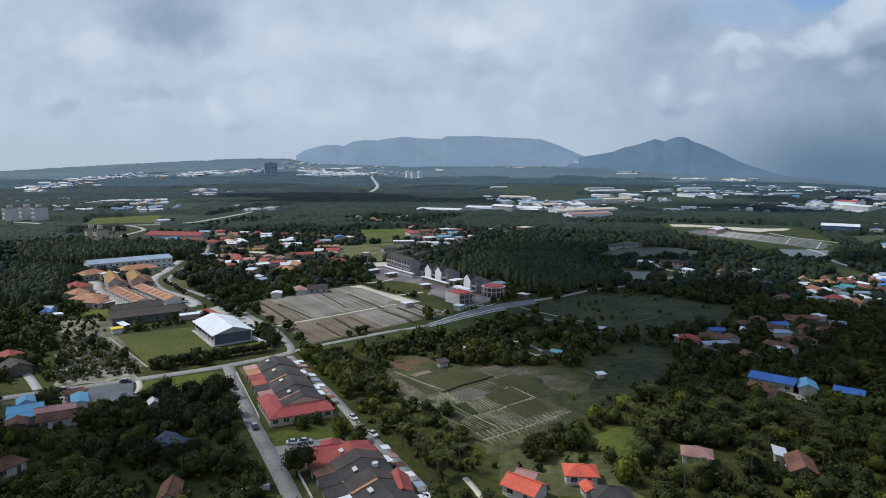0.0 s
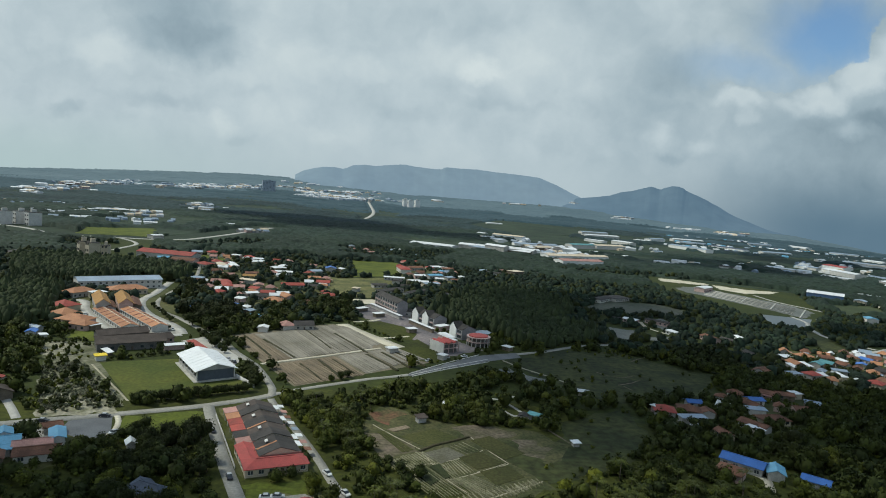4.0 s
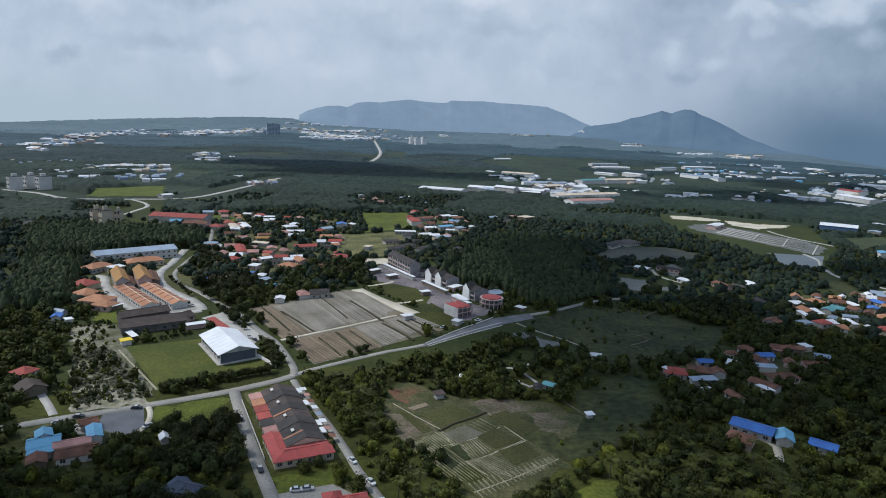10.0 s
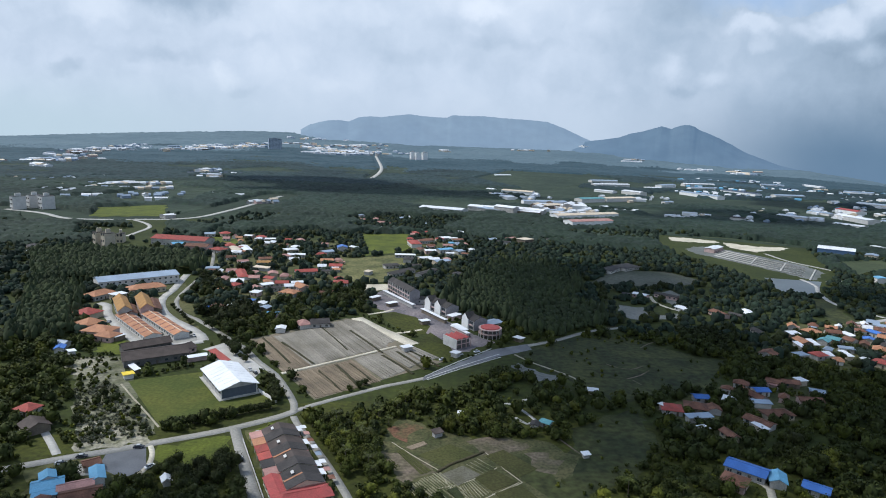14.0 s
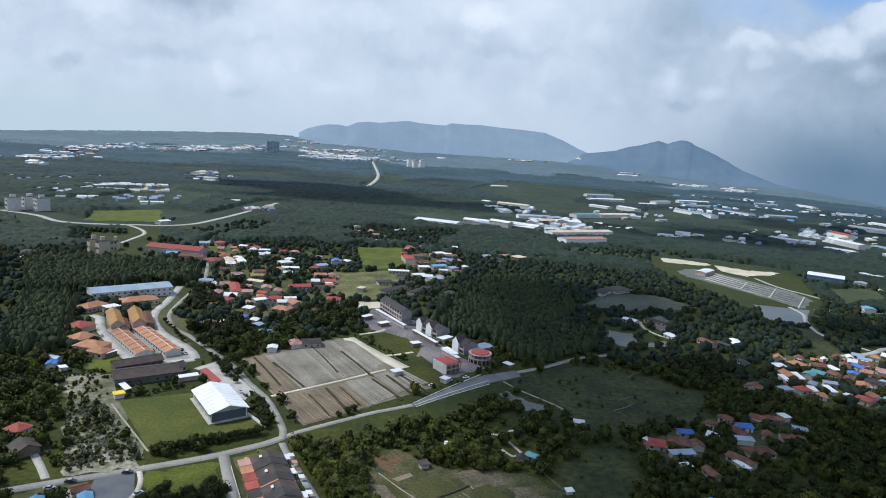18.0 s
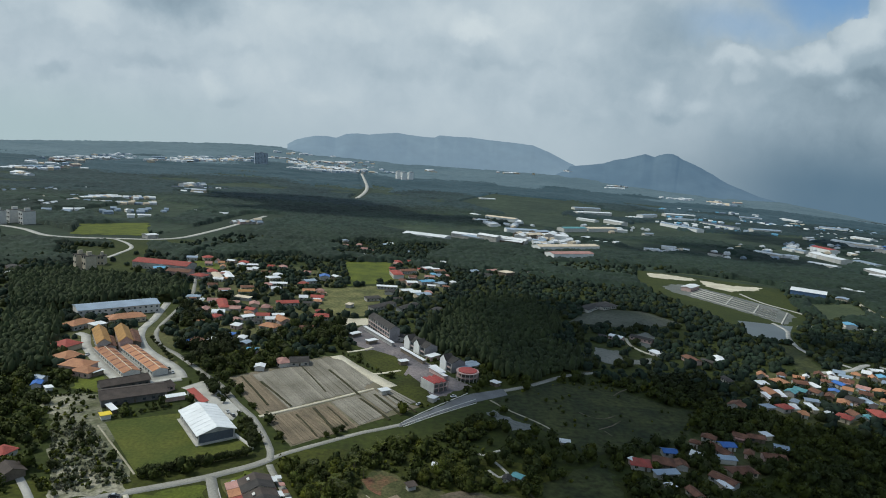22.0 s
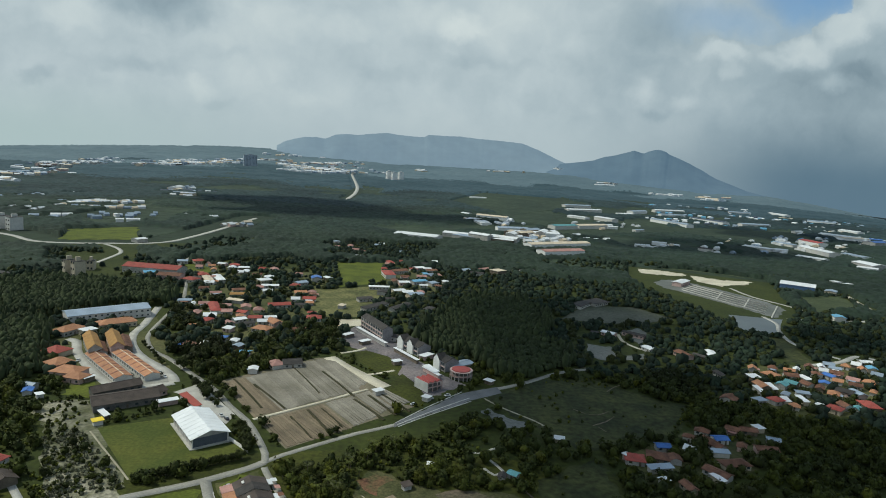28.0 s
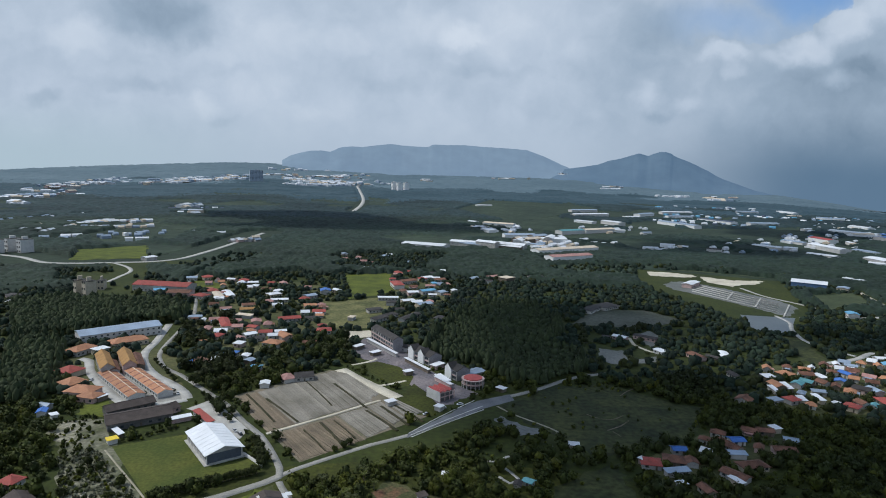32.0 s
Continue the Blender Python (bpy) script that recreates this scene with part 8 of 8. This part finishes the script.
for place, r in (((-148.5, 376.8), 5.5), ((-146.0, 386.4), 6.5), ((-142.4, 396.7), 7.0), ((-133.4, 395.6), 7.0), ((-122.5, 381.5), 6.0), ((-130.0, 375.0), 6.5), ((-136.0, 369.0), 5.5), ((-118.3, 333.3), 5.0), ((-111.3, 331.4), 4.0), ((-120.4, 369.3), 5.0),
                 ((-115.3, 437.5), 5.0), ((-103.1, 420.8), 5.0), ((-94.8, 428.1), 5.5), ((-86.2, 435.6), 6.0), ((-77.3, 443.4), 6.5), ((-71.3, 457.8), 7.0), ((-70.2, 485.4), 6.0), ((-79.9, 470.6), 6.5), ((-90.5, 461.7), 5.5), ((-99.1, 453.3), 5.0), ((-112.2, 458.2), 4.5),
                 ((-197.7, 467.5), 5.0), ((-192.2, 478.1), 5.5), ((-183.9, 483.5), 5.0), ((-204.3, 500.5), 5.0), ((-198.7, 519.3), 5.0)):
    tree(*place, r, rng.choice((1, 1, 4, 0)), rng.uniform(0, 6.3), 0.95)
tree_line((-116.3, 240.9), (-78.0, 265.1), 40, 2.5, (1, 4), 0.5)              # hedge of the sports field
tree_line((-155.3, 293.1), (-133.3, 311.8), 10, 1.3, (4, 2), 0.5)
tree_line((-76.7, 269.6), (-88.9, 298.0), 6, 3.2, (1, 0))                     # beside the winding road
tree_line((-107.3, 319.1), (-139.2, 363.5), 8, 2.6, (1, 4))
tree_line((-161.9, 380.8), (-196.1, 424.9), 8, 2.4, (1, 4), 0.6)
tree_line((-175.7, 349.9), (-171.7, 359.2), 5, 2.0, (1, 4), 0.5)
tree_line((-162.3, 354.9), (-156.4, 363.5), 5, 2.0, (1, 4), 0.5)
tree_line((-48.2, 285.9), (-37.4, 298.1), 3, 2.6, (1, 0))
tree_line((-20.4, 375.6), (-59.4, 420.4), 12, 1.2, (1, 4), 0.5)
tree(*(-121.0, 339.1), 5.0, 1, 0.3)
for place, r in (((-79.5, 160.5), 4.4), ((-72.5, 160.0), 4.0), ((-68.2, 164.0), 3.8), ((-85.5, 165.0), 4.2)):
    tree(*place, r, 1, r, 1.1)
tree(*(-39.0, 156.0), 5.5, 4, 1.0)
tree(*(-32.5, 181.6), 3.4, 3, 2.0)
grove([(-179.4, 279.5), (-165.2, 295.9), (-121.0, 239.4), (-143.7, 222.7)], 7, 2.4, (0, 2))
grove([(-63.9, 259.7), (-45.9, 272.6), (-28.8, 242.3), (-22.0, 205.0), (-34.1, 204.1)], 60, 2.9, (3, 0, 2))
grove([(-106.9, 181.6), (-106.1, 210.5), (-80.6, 221.1), (-64.3, 191.1), (-59.0, 183.3)], 46, 3.8, (1, 0, 4))
grove([(-173.7, 414.2), (-162.7, 431.8), (-127.0, 434.4), (-114.9, 386.8), (-154.8, 381.6)], 22, 5.2, LEAF_DARK, make=None)
grove([(-124.8, 472.0), (-90.1, 499.9), (-67.5, 489.8), (-59.4, 420.4), (-101.8, 399.9), (-127.0, 434.4)], 30, 5.0, LEAF_DARK, make=None)
grove([(-219.1, 518.1), (-187.2, 567.6), (-148.2, 476.3), (-175.8, 433.9)], 24, 4.6, LEAF_DARK, make=None)
grove([(-267.3, 711.5), (-126.3, 694.4), (-110.3, 608.4), (-202.9, 552.9)], 18, 4.2, LEAF_DARK, make=None)
grove([(108.7, 302.0), (148.9, 321.9), (212.0, 346.4), (199.7, 303.8), (153.9, 261.0), (105.7, 254.1)], 46, 3.6, LEAF_DARK, make=None)
grove([(156.5, 404.9), (203.6, 425.1), (183.7, 372.3), (142.7, 356.5)], 60, 4.2, LEAF_DARK, make=None)
grove([(166.6, 349.3), (205.5, 353.9), (177.4, 306.9), (157.2, 320.8)], 40, 4.0, LEAF_DARK, make=None)
grove([(242.5, 433.7), (365.1, 463.1), (286.3, 356.2), (213.6, 357.1)], 95, 2.6, LEAF_DARK, make=None)
grove([(8.2, 182.1), (12.5, 171.1), (30.0, 161.4), (36.1, 186.5), (29.2, 186.4)], 14, 3.2, (1, 0))
grove([(43.6, 161.5), (60.9, 182.8), (88.2, 187.2), (87.1, 153.2), (56.5, 147.4)], 22, 3.6, (1, 0, 2))
grove([(133.9, 238.6), (153.1, 250.2), (168.9, 236.7), (152.2, 224.3), (137.4, 229.7)], 12, 5.0, (3, 0))
grove([(1.9, 245.0), (6.8, 262.2), (32.2, 261.6), (25.8, 244.5)], 9, 4.0, (3, 0))
grove([(43.6, 161.5), (60.3, 204.9), (111.2, 215.9), (115.6, 175.9), (91.0, 147.9), (49.6, 147.4)], 48, 0.8, (), make=palm)
grove([(-48.2, 233.1), (-44.8, 266.4), (-21.4, 296.0), (1.4, 298.4), (-22.0, 245.5), (-24.1, 204.9)], 22, 0.8, (), make=palm)
grove([(-14.6, 170.7), (-5.3, 178.1), (8.4, 152.3), (-4.4, 149.4)], 12, 0.8, (), make=palm)


# ---- woods that nobody could count ----
def thin(x, y, pts, keep, seed):
    """Leaves only a share of the places inside a plot."""
    r = np.random.default_rng(seed)
    inside = plot_mask(x, y, pts)
    ok = ~inside | (r.uniform(0, 1, len(x)) < keep)
    return x[ok], y[ok]


PLANTATIONS = [[(-5.6, 458.8), (1.5, 503.4), (29.0, 591.4), (61.6, 633.7), (98.8, 630.1), (119.8, 572.9), (115.1, 518.1), (97.4, 489.9), (115.8, 450.3), (113.9, 421.9), (97.3, 403.3), (70.4, 390.4), (52.8, 389.0), (46.2, 404.8), (37.3, 428.8), (11.5, 438.5)],
               [(-318.0, 459.1), (-279.2, 482.2), (-260.1, 512.5), (-221.5, 526.2), (-224.1, 557.2), (-248.8, 597.0), (-306.6, 599.8), (-364.6, 602.7), (-395.7, 573.1)],
               [(-250.4, 335.1), (-222.1, 350.5), (-248.7, 399.7), (-270.1, 443.1), (-301.9, 464.7), (-318.0, 459.1)]]


def plantation(pts, spacing, radius, seed, tall):
    """Even, close-set estate trees over a plot, too many to count."""
    g = np.random.default_rng(seed)
    lo, hi = np.min(pts, axis=0), np.max(pts, axis=0)
    px, py = np.meshgrid(np.arange(lo[0], hi[0], spacing), np.arange(lo[1], hi[1], spacing))
    px, py = px.ravel() + g.uniform(-1.3, 1.3, px.size), py.ravel() + g.uniform(-1.3, 1.3, px.size)
    ok = plot_mask(px, py, pts) & clear_mask(px, py)
    px, py = px[ok], py[ok]
    core = np.ones(len(px), bool)
    for a, b in ((5, 0), (-5, 0), (0, 5), (0, -5)):
        core &= plot_mask(px + a, py + b, pts)
    woods("plantation", px, py, g, radius, 6, 8, LEAF_ESTATE, "even dark green canopy of a close-set plantation", 1.1, low=True, lift=np.where(core, tall, 0.0))


for k, plot in enumerate(PLANTATIONS):
    plantation(plot, 3.6, 2.7, 40 + k, (1.5, 6.0, 4.5)[k])
x, y, g = scatter(85, 420, 5.6, 11)
for plot in PLANTATIONS:
    x, y = thin(x, y, plot, 0.0, 3)
for pts, keep in (([(-190.5, 293.1), (-176.5, 320.0), (-117.6, 237.1), (-143.4, 220.4)], 0.06),
                  ([(-99.7, 261.1), (-71.6, 270.1), (-32.3, 193.4), (-64.1, 184.5)], 0.12),
                  ([(-114.9, 226.6), (-88.6, 236.8), (-68.0, 195.7), (-90.4, 189.5)], 0.12),
                  ([(-116.3, 227.4), (-87.2, 239.8), (-77.7, 212.7), (-104.3, 202.7)], 0.2),
                  ([(-94.1, 521.5), (-26.3, 533.7), (37.2, 374.5), (-13.7, 324.9), (-68.9, 429.4)], 0.12),
                  ([(36.2, 377.1), (82.5, 395.2), (60.4, 276.5), (34.1, 280.4)], 0.5),
                  ([(14.1, 171.1), (46.1, 171.5), (39.8, 146.7), (15.0, 146.4)], 0.25),
                  ([(116.6, 326.8), (206.5, 336.7), (164.6, 262.0), (106.7, 256.9)], 0.4),
                  ([(-294.0, 460.3), (-213.5, 494.6), (-127.9, 356.0), (-75.0, 263.5), (-172.1, 311.6)], 0.12)):
    x, y = thin(x, y, pts, keep, 3)
near = np.hypot(x, y) < 250
for k, (leafs, share) in enumerate(((LEAF, 0.45), (LEAF_DARK, 0.8), (LEAF_LIGHT, 1.01))):
    pick = g.uniform(0, 1, len(x)) < (share if k < 2 else 2)
    woods("woods", x[pick & near], y[pick & near], g, 3.3, 240, 6, leafs, "dense tropical trees and scrub of mixed green")
    woods("woods", x[pick & ~near], y[pick & ~near], g, 3.6, 80, 6, leafs, "dense tropical trees and scrub of mixed green")
    x, y, near = x[~pick], y[~pick], near[~pick]
x, y, g = scatter(30, 84, 7.5, 16, 180)
woods("woods", x, y, g, 3.2, 110, 5, LEAF, "dense tropical trees and scrub of mixed green")

def lattice(x, y, size, seed):
    """Smooth random values from 0 to 1 over the plan, of one size."""
    px, py = x / size, y / size
    ix, iy = np.floor(px), np.floor(py)
    fx, fy = px - ix, py - iy
    fx, fy = fx * fx * (3 - 2 * fx), fy * fy * (3 - 2 * fy)

    def at(i, j):
        return np.mod(np.sin(i * 127.1 + j * 311.7 + seed * 74.7) * 43758.5453, 1.0)
    return (at(ix, iy) * (1 - fx) + at(ix + 1, iy) * fx) * (1 - fy) + (at(ix, iy + 1) * (1 - fx) + at(ix + 1, iy + 1) * fx) * fy


OPEN_VILLAGES = [[(-300.4, 762.6), (-118.7, 815.7), (-31.8, 625.2), (-65.0, 458.2), (-123.3, 421.5), (-174.5, 441.2)], [(-60, 792), (22, 812), (20, 635), (-36, 530)], [(-130, 830), (-146, 980), (6, 996), (6, 846)],
                 [(-460, 770), (-360, 795), (-275, 600), (-360, 590)], [(-290, 735), (-270, 670), (-228, 670), (-242, 735)]]
x, y, g = scatter(420, 1010, 6.0, 12)
far = np.hypot(x, y) > g.uniform(790, 860, len(x))
village = np.zeros(len(x), bool)
for plot in OPEN_VILLAGES:
    village |= plot_mask(x + 60 * (lattice(x, y, 45, 9) - 0.5), y + 60 * (lattice(x, y, 45, 10) - 0.5), plot)
some = ~far | village | (g.uniform(0, 1, len(x)) < 0.30)      # beyond, the closed canopy takes over
x, y = x[some], y[some]
for plot in PLANTATIONS:
    x, y = thin(x, y, plot, 0.0, 4)
for pts, keep in (([(-300.4, 762.6), (-118.7, 815.7), (-31.8, 625.2), (-65.0, 458.2), (-123.3, 421.5), (-174.5, 441.2)], 0.55),
                  ([(-56.2, 788.9), (17.3, 809.2), (15.2, 635.3), (-36.2, 531.9)], 0.5),
                  ([(249.6, 447.5), (376.7, 478.9), (279.7, 347.1), (205.0, 347.7)], 0.45),
                  ([(131.3, 562.1), (277.0, 588.4), (214.0, 417.9), (100.1, 415.0)], 0.6),
                  ([(-449.7, 762.1), (-367.7, 787.6), (-282.2, 602.7), (-352.3, 594.8)], 0.08)):
    x, y = thin(x, y, pts, keep, 4)
pick = g.uniform(0, 1, len(x)) < 0.75
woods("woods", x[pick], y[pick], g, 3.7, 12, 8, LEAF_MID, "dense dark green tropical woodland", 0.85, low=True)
woods("woods", x[~pick], y[~pick], g, 3.6, 12, 8, LEAF_DARK, "dense green tropical woodland", 0.85, low=True)


def far_canopy():
    """The closed treetops of the plain from 760 m outwards, one rough sheet with open fields left in it."""
    g = np.random.default_rng(13)
    az = np.radians(np.arange(-46.0, 46.01, 0.15))
    r = 760 * np.exp(0.0040 * np.arange(455))
    R, A = np.meshgrid(r, az, indexing="ij")
    R = R * (1 + g.uniform(-0.0016, 0.0016, R.shape))
    A = A + g.uniform(-0.0009, 0.0009, A.shape)
    x, y = (R * np.sin(A)).ravel(), (R * np.cos(A)).ravel()
    q = np.clip((R.ravel() - 1800) / 2900, 0, 1)
    ground = np.interp(np.degrees(A.ravel()), RIM_AZ, RIM_Z) * q * q
    crowns = 1.5 + 2.2 * lattice(x, y, 55, 1) + 3.0 * lattice(x, y, 15, 2) + 4.2 * np.abs(2 * lattice(x, y, 8.5, 6) - 1) ** 0.7 + g.uniform(-1.0, 1.0, len(x))
    fields = 0.55 * lattice(x, y, 300, 3) + 0.45 * lattice(x, y, 110, 4)
    height = crowns * np.clip(1 - (fields - 0.60) / 0.06, 0.12, 1)
    jx, jy = x + 14 * (lattice(x, y, 11, 7) - 0.5), y + 14 * (lattice(x, y, 11, 8) - 0.5)
    gone = ~clear_mask(x, y) | ~clear_mask(jx, jy)
    kx, ky = x + 60 * (lattice(x, y, 45, 9) - 0.5), y + 60 * (lattice(x, y, 45, 10) - 0.5)
    for plot in OPEN_VILLAGES:
        gone |= plot_mask(kx, ky, plot)
    height[gone] = -1.5
    height = height.reshape(R.shape)
    height[1:-1] = 0.12 * height[:-2] + 0.76 * height[1:-1] + 0.12 * height[2:]
    height[:10] = np.minimum(height[:10], np.linspace(-2.5, 5.0, 10)[:, None])
    height = height.ravel()
    height[gone] = np.minimum(height[gone], -0.5)
    m = len(az)
    i, j = np.meshgrid(np.arange(len(r) - 1), np.arange(m - 1), indexing="ij")
    i, j = i.ravel(), j.ravel()
    quads = np.stack([i * m + j, i * m + j + 1, (i + 1) * m + j + 1, (i + 1) * m + j], -1)[:, ::-1]
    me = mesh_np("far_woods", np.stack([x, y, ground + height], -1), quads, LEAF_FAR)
    # bands of leaf colour by distance, each with its painted haze
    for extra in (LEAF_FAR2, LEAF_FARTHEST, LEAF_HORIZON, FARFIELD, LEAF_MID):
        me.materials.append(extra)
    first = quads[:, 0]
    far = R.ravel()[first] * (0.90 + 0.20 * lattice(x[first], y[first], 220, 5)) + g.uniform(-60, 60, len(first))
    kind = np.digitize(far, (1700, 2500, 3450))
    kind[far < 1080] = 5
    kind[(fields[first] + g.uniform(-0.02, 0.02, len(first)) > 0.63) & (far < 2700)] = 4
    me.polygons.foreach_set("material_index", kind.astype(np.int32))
    me.polygons.foreach_set("use_smooth", [True] * len(me.polygons))
    tagged(new("far_woods", me), "hazy dark green woodland over the distant plain", "trees", kind="stuff")


far_canopy()
# low bushes and tall grass between the trees
x, y, g = scatter(85, 420, 4.1, 21, 48, soft=False)
for pts, keep in (([(-99.7, 261.1), (-71.6, 270.1), (-32.3, 193.4), (-64.1, 184.5)], 0.15), ([(-294.0, 460.3), (-213.5, 494.6), (-127.9, 356.0), (-75.0, 263.5), (-172.1, 311.6)], 0.2),
                  ([(37.2, 389.2), (180.9, 372.9), (90.4, 244.9), (42.0, 198.7), (33.4, 273.9)], 0.07)):
    x, y = thin(x, y, pts, keep, 6)
pick = g.uniform(0, 1, len(x))
woods("bushes", x[pick < 0.5], y[pick < 0.5], g, 1.25, 16, 5, LEAF, "low green bushes and tall grass")
woods("bushes", x[(pick >= 0.5) & (pick < 0.75)], y[(pick >= 0.5) & (pick < 0.75)], g, 1.1, 16, 5, LEAF_LIGHT, "low light green bushes and tall grass")
woods("bushes", x[pick >= 0.75], y[pick >= 0.75], g, 1.3, 16, 5, LEAF_DARK, "low dark green bushes")
x, y, g = scatter(150, 420, 2.1, 22, 48)
inside = plot_mask(x, y, [(-180.9, 282.9), (-175.6, 318.3), (-117.8, 236.1), (-141.8, 221.5)])
woods("dry_brush", x[inside], y[inside], g, 0.9, 14, 5, DRYLEAF, "pale dry brushwood on waste ground")
